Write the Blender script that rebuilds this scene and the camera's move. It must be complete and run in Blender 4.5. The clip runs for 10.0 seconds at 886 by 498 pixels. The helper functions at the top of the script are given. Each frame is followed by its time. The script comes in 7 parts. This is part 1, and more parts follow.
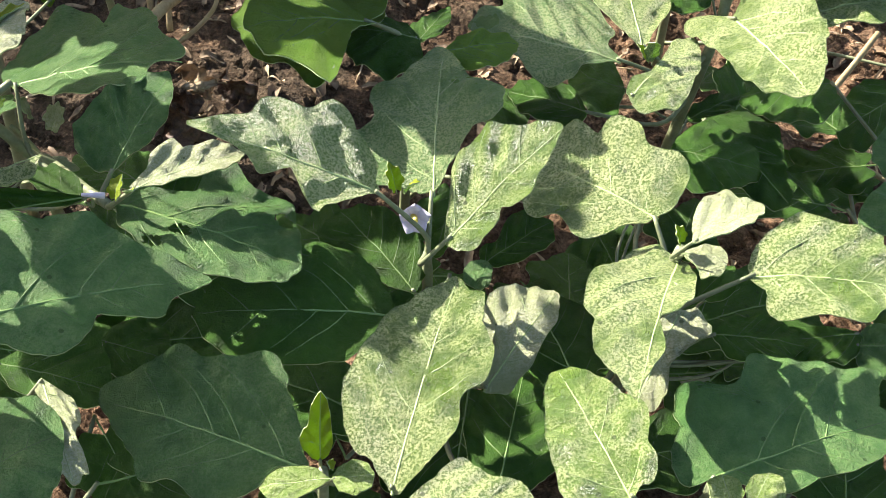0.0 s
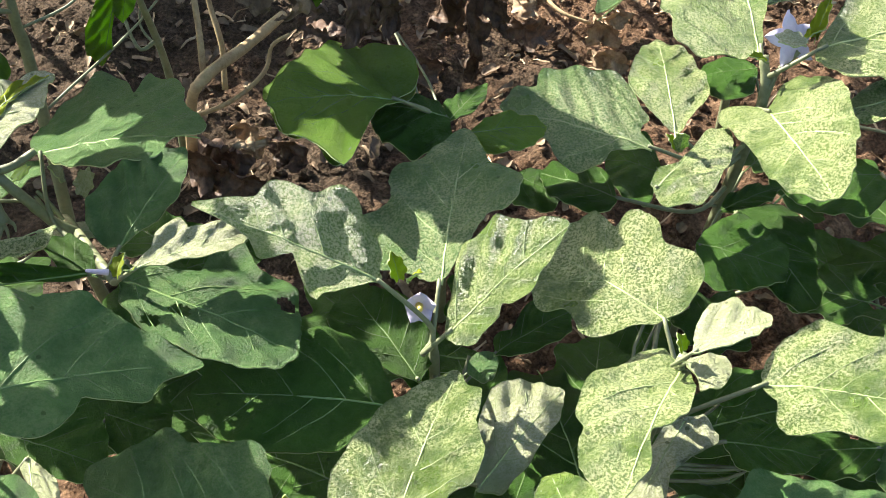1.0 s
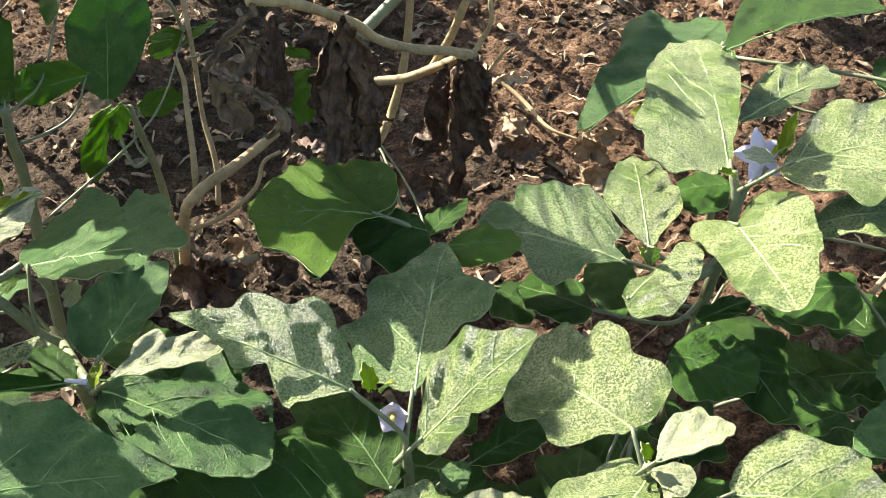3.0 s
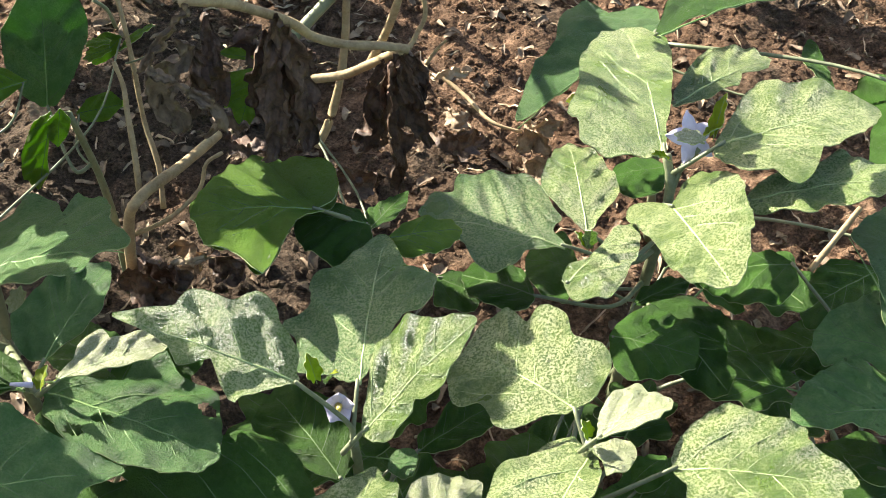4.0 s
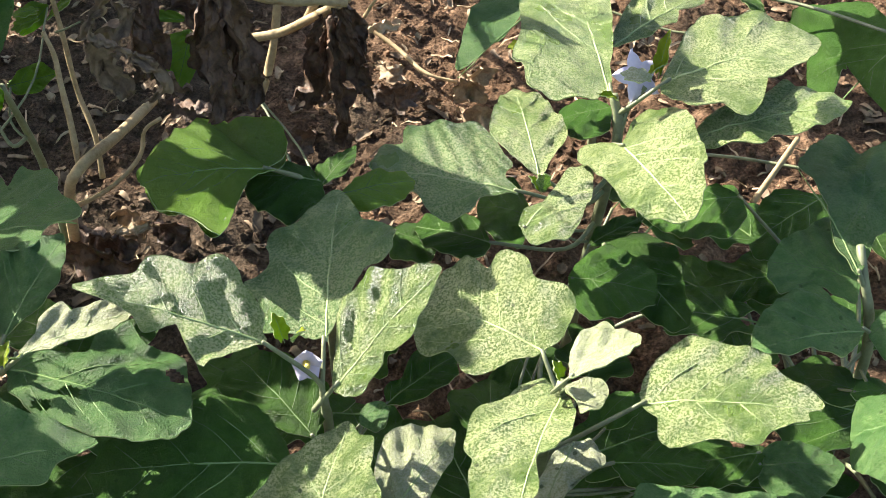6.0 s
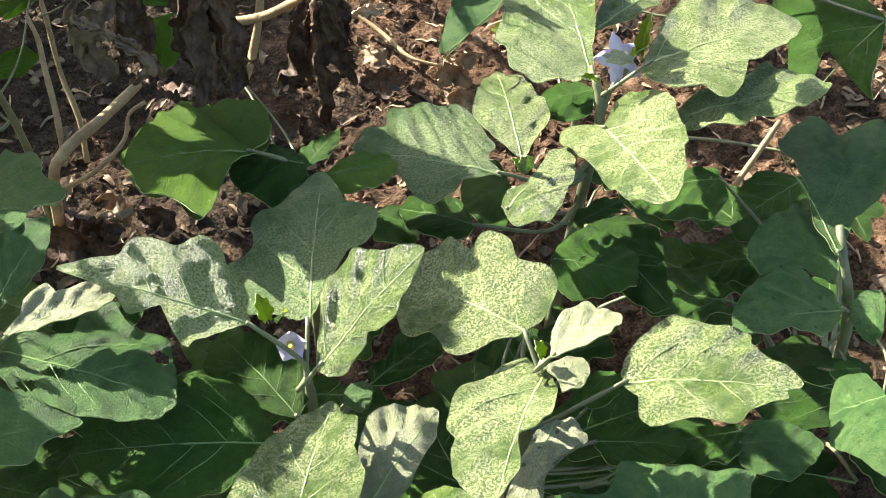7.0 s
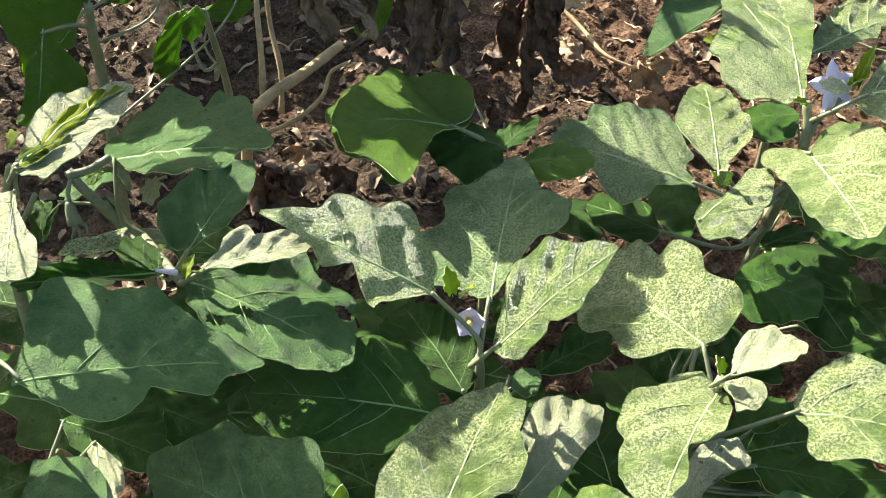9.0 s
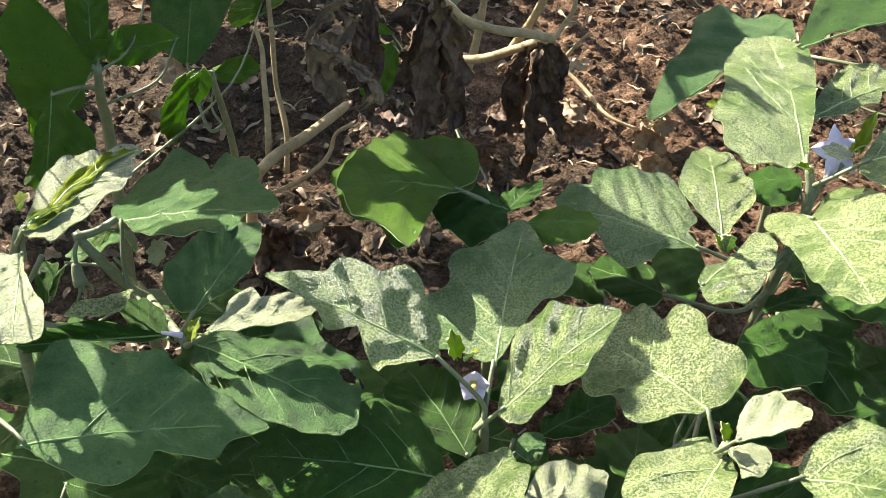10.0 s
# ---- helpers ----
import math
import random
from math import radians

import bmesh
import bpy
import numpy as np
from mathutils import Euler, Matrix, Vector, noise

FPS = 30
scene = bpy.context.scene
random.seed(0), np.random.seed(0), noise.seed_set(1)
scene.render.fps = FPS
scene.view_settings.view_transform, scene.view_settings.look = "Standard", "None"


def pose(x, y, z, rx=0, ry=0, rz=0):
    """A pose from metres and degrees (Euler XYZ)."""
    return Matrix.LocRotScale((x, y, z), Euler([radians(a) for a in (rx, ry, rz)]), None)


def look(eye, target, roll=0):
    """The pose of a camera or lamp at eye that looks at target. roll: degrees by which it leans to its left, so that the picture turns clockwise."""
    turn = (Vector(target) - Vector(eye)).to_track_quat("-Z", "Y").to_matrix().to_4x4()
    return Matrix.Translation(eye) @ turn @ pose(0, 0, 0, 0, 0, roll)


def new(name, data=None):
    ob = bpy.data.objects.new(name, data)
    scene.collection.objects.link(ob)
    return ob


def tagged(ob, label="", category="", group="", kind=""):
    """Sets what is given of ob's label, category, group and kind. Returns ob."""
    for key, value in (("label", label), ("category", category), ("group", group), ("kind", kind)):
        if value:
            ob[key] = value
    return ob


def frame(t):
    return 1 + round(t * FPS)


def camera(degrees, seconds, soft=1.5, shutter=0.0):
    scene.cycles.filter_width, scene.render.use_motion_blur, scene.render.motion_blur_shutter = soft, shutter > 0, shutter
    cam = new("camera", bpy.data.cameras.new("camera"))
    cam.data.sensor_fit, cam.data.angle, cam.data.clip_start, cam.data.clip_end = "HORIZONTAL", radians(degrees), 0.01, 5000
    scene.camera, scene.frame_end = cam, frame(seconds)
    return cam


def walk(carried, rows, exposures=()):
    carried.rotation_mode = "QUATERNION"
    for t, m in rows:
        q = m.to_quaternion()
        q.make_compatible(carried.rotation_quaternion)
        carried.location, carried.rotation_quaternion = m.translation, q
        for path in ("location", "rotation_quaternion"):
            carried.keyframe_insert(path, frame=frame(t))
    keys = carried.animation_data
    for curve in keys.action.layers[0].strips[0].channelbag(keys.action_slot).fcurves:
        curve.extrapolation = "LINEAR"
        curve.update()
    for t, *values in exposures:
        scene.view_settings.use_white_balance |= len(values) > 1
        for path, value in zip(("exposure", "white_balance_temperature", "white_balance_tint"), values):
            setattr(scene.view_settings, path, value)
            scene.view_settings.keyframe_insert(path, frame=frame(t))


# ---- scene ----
cam = camera(37.0, 10.0, soft=0.5)
PATH = [
    (0, (-0.1038, -0.7576, 0.9659), (-0.0517, -0.0849, 0.2278), 5.41),
    (0.5, (-0.0591, -0.7235, 0.9766), (-0.0658, -0.0621, 0.2266), 2.75),
    (0.9, (-0.0401, -0.7153, 0.9884), (-0.0699, -0.0373, 0.2539), 3.00),
    (1, (-0.0349, -0.7154, 0.9860), (-0.0693, -0.0298, 0.2589), 2.71),
    (1.2, (-0.0309, -0.7169, 0.9888), (-0.0680, -0.0199, 0.2727), 2.28),
    (1.3, (-0.0235, -0.7163, 0.9910), (-0.0671, -0.0124, 0.2820), 2.44),
    (1.5, (-0.0186, -0.7171, 0.9937), (-0.0640, -0.0034, 0.2946), 2.19),
    (2, (-0.0130, -0.7234, 0.9935), (-0.0694, -0.0018, 0.3035), 1.64),
    (2.2, (-0.0082, -0.7232, 0.9957), (-0.0672, 0.0062, 0.3142), 1.53),
    (3.3, (-0.0013, -0.7328, 1.0002), (-0.0525, 0.0133, 0.3364), 1.83),
    (3.5, (0.0045, -0.7351, 1.0011), (-0.0442, 0.0118, 0.3379), 1.77),
    (4, (0.0088, -0.7433, 1.0018), (-0.0128, 0.0045, 0.3382), 1.30),
    (4.5, (0.0003, -0.7498, 1.0002), (0.0004, -0.0064, 0.3313), -0.00),
    (5, (-0.0102, -0.7504, 0.9993), (0.0025, -0.0169, 0.3197), 0.11),
    (5.5, (-0.0163, -0.7453, 0.9988), (0.0068, -0.0177, 0.3132), 0.43),
    (6.8, (-0.0137, -0.7513, 0.9982), (0.0353, -0.0303, 0.3069), 1.51),
    (7, (-0.0134, -0.7535, 0.9998), (0.0325, -0.0351, 0.3056), 1.34),
    (7.5, (-0.0268, -0.7600, 0.9961), (-0.0130, -0.0466, 0.2955), 3.10),
    (8, (-0.0452, -0.7642, 0.9954), (-0.0849, -0.0584, 0.2881), 3.61),
    (8.5, (-0.0520, -0.7642, 0.9980), (-0.1043, -0.0606, 0.2893), 4.06),
    (9, (-0.0518, -0.7617, 1.0033), (-0.1064, -0.0535, 0.2994), 4.49),
    (9.2, (-0.0546, -0.7611, 1.0055), (-0.1084, -0.0487, 0.3058), 4.70),
    (9.5, (-0.0551, -0.7621, 1.0065), (-0.1123, -0.0403, 0.3167), 4.60),
    (10, (-0.0549, -0.7602, 1.0105), (-0.1160, -0.0244, 0.3360), 4.53),
]
walk(cam, [(t, look(eye, target, roll)) for t, eye, target, roll in PATH], [(0, 1.9), (10, 1.9)])

# ---- light: low sun ahead of the camera and to its left, clear sky ----
SUN_ELEVATION, SUN_TURN = 31.0, 52.0     # degrees above the ground; degrees to the left of +y
world = bpy.data.worlds.new("sky")
scene.world = world
world.use_nodes = True
wn = world.node_tree.nodes
sky = wn.new("ShaderNodeTexSky")
sky.sky_type, sky.sun_disc = "NISHITA", False
sky.dust_density, sky.ozone_density = 2.5, 0.6     # hazy rural air
sky.sun_elevation, sky.sun_rotation = radians(SUN_ELEVATION), radians(-SUN_TURN)
wn["Background"].inputs["Strength"].default_value = 0.076
world.node_tree.links.new(sky.outputs["Color"], wn["Background"].inputs["Color"])
sun = new("sun", bpy.data.lights.new("sun", "SUN"))
sun.data.energy, sun.data.angle, sun.data.color = 5.0, radians(0.5), (1.0, 0.94, 0.83)
az, el = radians(SUN_TURN), radians(SUN_ELEVATION)
to_sun = Vector((-math.sin(az) * math.cos(el), math.cos(az) * math.cos(el), math.sin(el)))
sun.matrix_world = Matrix.Translation(to_sun * 5) @ to_sun.to_track_quat("Z", "Y").to_matrix().to_4x4()


# ---- materials ----
def material(name):
    m = bpy.data.materials.new(name)
    m.use_nodes = True
    return m, m.node_tree.nodes, m.node_tree.links, m.node_tree.nodes["Principled BSDF"]


def noise_node(n, l, vec, scale, detail=4.0, rough=0.6):
    t = n.new("ShaderNodeTexNoise")
    t.inputs["Scale"].default_value, t.inputs["Detail"].default_value, t.inputs["Roughness"].default_value = scale, detail, rough
    l.new(vec, t.inputs["Vector"])
    return t.outputs["Fac"]


def ramp_node(n, l, fac, *stops):
    r = n.new("ShaderNodeValToRGB")
    while len(r.color_ramp.elements) < len(stops):
        r.color_ramp.elements.new(0.5)
    for e, (p, c) in zip(r.color_ramp.elements, stops):
        e.position, e.color = p, (*c, 1)
    l.new(fac, r.inputs["Fac"])
    return r.outputs["Color"]


def mix_node(n, l, fac, a, b, mode="MIX"):
    m = n.new("ShaderNodeMix")
    m.data_type, m.blend_type = "RGBA", mode
    for socket, value in ((m.inputs[0], fac), (m.inputs[6], a), (m.inputs[7], b)):
        if isinstance(value, (int, float)):
            socket.default_value = value
        elif isinstance(value, tuple):
            socket.default_value = (*value, 1)
        else:
            l.new(value, socket)
    return m.outputs[2]


def math_node(n, l, op, a, b=0.0):
    m = n.new("ShaderNodeMath")
    m.operation = op
    for socket, value in zip(m.inputs, (a, b)):
        if isinstance(value, (int, float)):
            socket.default_value = value
        else:
            l.new(value, socket)
    return m.outputs[0]


def bump_node(n, l, height, strength, distance, normal=None):
    b = n.new("ShaderNodeBump")
    b.inputs["Strength"].default_value, b.inputs["Distance"].default_value = strength, distance
    l.new(height, b.inputs["Height"])
    if normal:
        l.new(normal, b.inputs["Normal"])
    return b.outputs["Normal"]


def leaf_material(name, dark, light, felt, through_leaf, cover=0.55, rough=0.5, thin=0.2, gloss=0.5, sheen=0.3):
    """A leaf blade under uneven pale felt that also paints in sun gloss: green ground, patches, granular hairs, some
    light passing through.
    """
    m, n, l, p = material(name)
    co = n.new("ShaderNodeTexCoord").outputs["Object"]
    info = n.new("ShaderNodeObjectInfo").outputs["Random"]
    patches = noise_node(n, l, co, 17.0, 4.0, 0.55)
    blotch = noise_node(n, l, co, 95.0, 4.0, 0.6)
    grain = noise_node(n, l, co, 540.0, 3.0, 0.8)
    green = ramp_node(n, l, blotch, (0.32, dark), (0.70, light))
    shift = n.new("ShaderNodeHueSaturation")
    l.new(green, shift.inputs["Color"])
    value = math_node(n, l, "MULTIPLY_ADD", info, 0.4)
    value.node.inputs[2].default_value = 0.8
    l.new(value, shift.inputs["Value"])
    hairs = ramp_node(n, l, grain, (0.455, (0.0, 0.0, 0.0)), (0.525, (1, 1, 1)))
    where = ramp_node(n, l, math_node(n, l, "ADD", math_node(n, l, "MULTIPLY", patches, 0.7), math_node(n, l, "MULTIPLY", blotch, 0.3)), (0.41, (0.12, 0.12, 0.12)), (0.55, (1, 1, 1)))
    amount = math_node(n, l, "MULTIPLY", math_node(n, l, "MULTIPLY", hairs, where), cover)
    felted = mix_node(n, l, amount, shift.outputs["Color"], felt)
    l.new(ramp_node(n, l, patches, (0.35, (rough - 0.06,) * 3), (0.65, (rough + 0.10,) * 3)), p.inputs["Roughness"])
    p.inputs["Specular IOR Level"].default_value = gloss
    spot = n.new("ShaderNodeTexVoronoi")
    spot.inputs["Scale"].default_value = 85.0
    l.new(co, spot.inputs["Vector"])
    rare = n.new("ShaderNodeSeparateColor")
    l.new(spot.outputs["Color"], rare.inputs["Color"])
    speck = math_node(n, l, "MULTIPLY", math_node(n, l, "LESS_THAN", spot.outputs["Distance"], 0.13), math_node(n, l, "GREATER_THAN", rare.outputs["Red"], 0.72))
    l.new(mix_node(n, l, math_node(n, l, "MULTIPLY", speck, 0.75), felted, (0.02, 0.035, 0.012)), p.inputs["Base Color"])
    p.inputs["Sheen Weight"].default_value = sheen
    p.inputs["Sheen Roughness"].default_value = 0.45
    p.inputs["Sheen Tint"].default_value = (0.95, 1.0, 0.75, 1)
    # quilted relief: the finest veins sink between small raised cushions
    jitter = n.new("ShaderNodeTexNoise")
    jitter.inputs["Scale"].default_value = 60.0
    l.new(co, jitter.inputs["Vector"])
    cells = n.new("ShaderNodeTexVoronoi")
    cells.feature = "DISTANCE_TO_EDGE"
    cells.inputs["Scale"].default_value = 120.0
    l.new(mix_node(n, l, 0.02, co, jitter.outputs["Color"]), cells.inputs["Vector"])
    cushion = ramp_node(n, l, cells.outputs["Distance"], (0.0, (0, 0, 0)), (0.10, (0.55, 0.55, 0.55)), (0.40, (1, 1, 1)))
    low = bump_node(n, l, blotch, 0.55, 0.004)
    mid = bump_node(n, l, cushion, 0.45, 0.0012, low)
    fine = bump_node(n, l, grain, 1.0, 0.0055, mid)
    l.new(fine, p.inputs["Normal"])
    t = n.new("ShaderNodeBsdfTranslucent")
    t.inputs["Color"].default_value = (*through_leaf, 1)
    l.new(low, t.inputs["Normal"])
    mix = n.new("ShaderNodeMixShader")
    mix.inputs[0].default_value = thin
    l.new(p.outputs[0], mix.inputs[1])
    l.new(t.outputs[0], mix.inputs[2])
    l.new(mix.outputs[0], n["Material Output"].inputs["Surface"])
    return m


def plain_material(name, dark, light, scale=40.0, rough=0.6, bump=0.4, depth=0.002, fine=300.0, stretch=None):
    m, n, l, p = material(name)
    co = n.new("ShaderNodeTexCoord").outputs["Object"]
    big, small = noise_node(n, l, co, scale, 6.0), noise_node(n, l, co, fine, 4.0)
    both = math_node(n, l, "MULTIPLY_ADD", big, 0.65)
    both.node.inputs[2].default_value = 0.0
    total = math_node(n, l, "ADD", both, math_node(n, l, "MULTIPLY", small, 0.35))
    l.new(ramp_node(n, l, total, (0.32, dark), (0.68, light)), p.inputs["Base Color"])
    p.inputs["Roughness"].default_value = rough
    l.new(bump_node(n, l, total, bump, depth), p.inputs["Normal"])
    return m


FELT = (0.68, 0.72, 0.34)
LEAF = leaf_material("leaf_mature", (0.068, 0.185, 0.05), (0.15, 0.31, 0.085), FELT, (0.24, 0.52, 0.03), 0.16, 0.40, 0.32, 0.4, 0.04)
# paler copies for sunlit leaves: the sun's gloss is painted in as extra felt
LEAF_MOTTLED = leaf_material("leaf_mottled", (0.065, 0.16, 0.036), (0.13, 0.25, 0.06), FELT, (0.24, 0.50, 0.02), 0.6, 0.33, 0.28, 0.9, 0.08)
LEAF_SUNLIT = leaf_material("leaf_sunlit", (0.075, 0.165, 0.02), (0.20, 0.32, 0.045), FELT, (0.26, 0.48, 0.02), 0.9, 0.33, 0.25, 1.0, 0.08)
LEAF_FELT_SUNLIT = leaf_material("leaf_felt_sunlit", (0.38, 0.43, 0.20), (0.54, 0.57, 0.32), (0.70, 0.70, 0.48), (0.34, 0.48, 0.05), 0.8, 0.5, 0.22, 0.5, 0.12)
# darker, nearly felt-free copy for leaves in shade: the shade is in the colour
LEAF_SHADED = leaf_material("leaf_shaded", (0.036, 0.105, 0.012), (0.07, 0.175, 0.022), (0.30, 0.40, 0.13), (0.24, 0.54, 0.015), 0.10, 0.45, 0.28, 0.25, 0.02)
LEAF_YOUNG = leaf_material("leaf_young", (0.16, 0.28, 0.04), (0.30, 0.42, 0.10), FELT, (0.36, 0.54, 0.03), 0.6, 0.42, 0.32, 0.5, 0.08)
# brighter, thinner copy for backlit leaves: part of the glow is base colour
LEAF_BACKLIT = leaf_material("leaf_backlit", (0.10, 0.22, 0.02), (0.19, 0.33, 0.035), FELT, (0.42, 0.66, 0.03), 0.12, 0.45, 0.5, 0.3, 0.04)
LEAF_BUD = leaf_material("leaf_bud", (0.34, 0.42, 0.02), (0.50, 0.58, 0.04), FELT, (0.68, 0.76, 0.02), 0.2, 0.5, 0.6, 0.4, 0.04)
UNDER = leaf_material("leaf_underside", (0.14, 0.22, 0.09), (0.22, 0.30, 0.14), FELT, (0.18, 0.38, 0.03), 0.5, 0.6, 0.25, 0.3, 0.1)
VEIN = plain_material("leaf_vein", (0.27, 0.36, 0.12), (0.40, 0.48, 0.22), 60.0, 0.5)
VEIN_DARK = plain_material("leaf_vein_dark", (0.12, 0.22, 0.055), (0.21, 0.32, 0.09), 60.0, 0.5)
STEM = plain_material("green_stem", (0.12, 0.14, 0.07), (0.25, 0.27, 0.15), 50.0, 0.5)
WOOD = plain_material("woody_stem", (0.22, 0.15, 0.07), (0.52, 0.40, 0.22), 45.0, 0.75, 0.6)
DRY = plain_material("withered_leaf", (0.020, 0.011, 0.007), (0.19, 0.108, 0.064), 90.0, 0.6, 0.9, 0.004)
DRY_TAN = plain_material("brown_leaf", (0.07, 0.045, 0.028), (0.27, 0.19, 0.115), 70.0, 0.75, 0.6)
DRY_PALE = plain_material("bleached_leaf", (0.16, 0.10, 0.055), (0.42, 0.31, 0.19), 70.0, 0.75, 0.6)
STRAW = plain_material("straw", (0.35, 0.25, 0.14), (0.62, 0.48, 0.32), 90.0, 0.7)
PETAL = plain_material("petal", (0.52, 0.45, 0.60), (0.74, 0.68, 0.78), 60.0, 0.5, 0.3)
ANTHER = plain_material("anther", (0.62, 0.45, 0.06), (0.85, 0.68, 0.16), 200.0, 0.5)


def soil_material():
    m, n, l, p = material("soil")
    co = n.new("ShaderNodeTexCoord").outputs["Object"]
    broad, clods, grit = noise_node(n, l, co, 3.2, 4.0), noise_node(n, l, co, 34.0, 8.0, 0.65), noise_node(n, l, co, 260.0, 4.0)
    red = ramp_node(n, l, clods, (0.32, (0.032, 0.018, 0.011)), (0.50, (0.20, 0.115, 0.066)), (0.66, (0.56, 0.35, 0.215)))
    grey = ramp_node(n, l, clods, (0.30, (0.028, 0.022, 0.016)), (0.70, (0.16, 0.125, 0.088)))
    # a greyer, darker patch behind the left plants
    away = n.new("ShaderNodeVectorMath")
    away.operation = "DISTANCE"
    away.inputs[1].default_value = (-0.45, 0.42, 0.0)
    l.new(co, away.inputs[0])
    grey_patch = math_node(n, l, "MAXIMUM", math_node(n, l, "MULTIPLY", math_node(n, l, "SUBTRACT", 0.42, away.outputs["Value"]), 0.5), -0.06)
    broad = math_node(n, l, "ADD", broad, grey_patch)
    col = mix_node(n, l, ramp_node(n, l, broad, (0.45, (0, 0, 0)), (0.58, (1, 1, 1))), red, grey)
    crumbs = ramp_node(n, l, grit, (0.36, (0.45, 0.45, 0.45)), (0.62, (1.0, 1.0, 1.0)))
    dusty = mix_node(n, l, math_node(n, l, "MULTIPLY", grit, 0.35), col, (0.40, 0.25, 0.155))
    l.new(mix_node(n, l, 1.0, dusty, crumbs, "MULTIPLY"), p.inputs["Base Color"])
    p.inputs["Roughness"].default_value = 0.95
    p.inputs["Specular IOR Level"].default_value = 0.15
    a = bump_node(n, l, clods, 1.0, 0.03)
    l.new(bump_node(n, l, grit, 1.0, 0.009, a), p.inputs["Normal"])
    return m


SOIL = soil_material()


# ---- building blocks ----
def thing(name, at, label, category, group=""):
    ob = new(name)
    ob.location = at
    ob.empty_display_size = 0.05
    return tagged(ob, label, category, group)


def part(name, mesh, mats, parent, label=""):
    """One mesh object, built in world metres, under a thing or a part."""
    if isinstance(mesh, bmesh.types.BMesh):
        bm, mesh = mesh, bpy.data.meshes.new(name)
        bm.to_mesh(mesh)
        bm.free()
    for m in mats if isinstance(mats, (list, tuple)) else [mats]:
        mesh.materials.append(m)
    for f in mesh.polygons:
        f.use_smooth = True
    ob = new(name, mesh)
    root, shift = parent, Vector()
    while root:
        shift += root.location
        root = root.parent
    mesh.transform(Matrix.Translation(-shift))
    ob.parent = parent
    return tagged(ob, label) if label else ob


def raw(name, verts, faces, which=None):
    mesh = bpy.data.meshes.new(name)
    mesh.from_pydata([tuple(v) for v in verts], [], faces)
    if which:
        mesh.polygons.foreach_set("material_index", which)
    mesh.validate()
    return mesh


def smooth_path(points, steps=6):
    """A rounded line through the points (Catmull-Rom)."""
    p = [Vector(q) for q in points]
    p = [2 * p[0] - p[1], *p, 2 * p[-1] - p[-2]]
    out = []
    for i in range(1, len(p) - 2):
        for k in range(steps):
            t = k / steps
            out.append(0.5 * ((2 * p[i]) + (p[i + 1] - p[i - 1]) * t + (2 * p[i - 1] - 5 * p[i] + 4 * p[i + 1] - p[i + 2]) * t * t + (3 * p[i] - p[i - 1] - 3 * p[i + 1] + p[i + 2]) * t ** 3))
    return out + [p[-2]]


def tube(points, r0, r1, sides=8, knots=0.12, steps=6, seed=0):
    """A tapered, slightly knotty round stem along the points."""
    line = smooth_path(points, steps)
    verts, faces = [], []
    up = Vector((0.31, 0.22, 0.92))
    for i, c in enumerate(line):
        d = (line[min(i + 1, len(line) - 1)] - line[max(i - 1, 0)]).normalized()
        x = d.cross(up).normalized()
        y = x.cross(d)
        f = i / (len(line) - 1)
        r = (r0 + (r1 - r0) * f) * (1 + knots * noise.noise((i * 0.7, seed * 3.1, 0.5)))
        for k in range(sides):
            a = 2 * math.pi * k / sides
            verts.append(c + (x * math.cos(a) + y * math.sin(a)) * r)
    for i in range(len(line) - 1):
        for k in range(sides):
            a, b = i * sides + k, i * sides + (k + 1) % sides
            faces.append((a, b, b + sides, a + sides))
    faces.append(tuple(range(sides))[::-1])
    faces.append(tuple(range(len(verts) - sides, len(verts))))
    return raw("stem", verts, faces)


# picked by how each leaf is lit: paler in sun, darker in shade
TONES = {"mature": LEAF, "mottled": LEAF_MOTTLED, "young": LEAF_YOUNG, "backlit": LEAF_BACKLIT, "bud": LEAF_BUD, "pale": LEAF_SUNLIT, "felted": LEAF_FELT_SUNLIT, "dim": LEAF_SHADED}
RINGS = (0.0, 0.10, 0.20, 0.30, 0.40, 0.50, 0.60, 0.70, 0.79, 0.87, 0.93, 0.975, 1.0)
leaf_count = 0


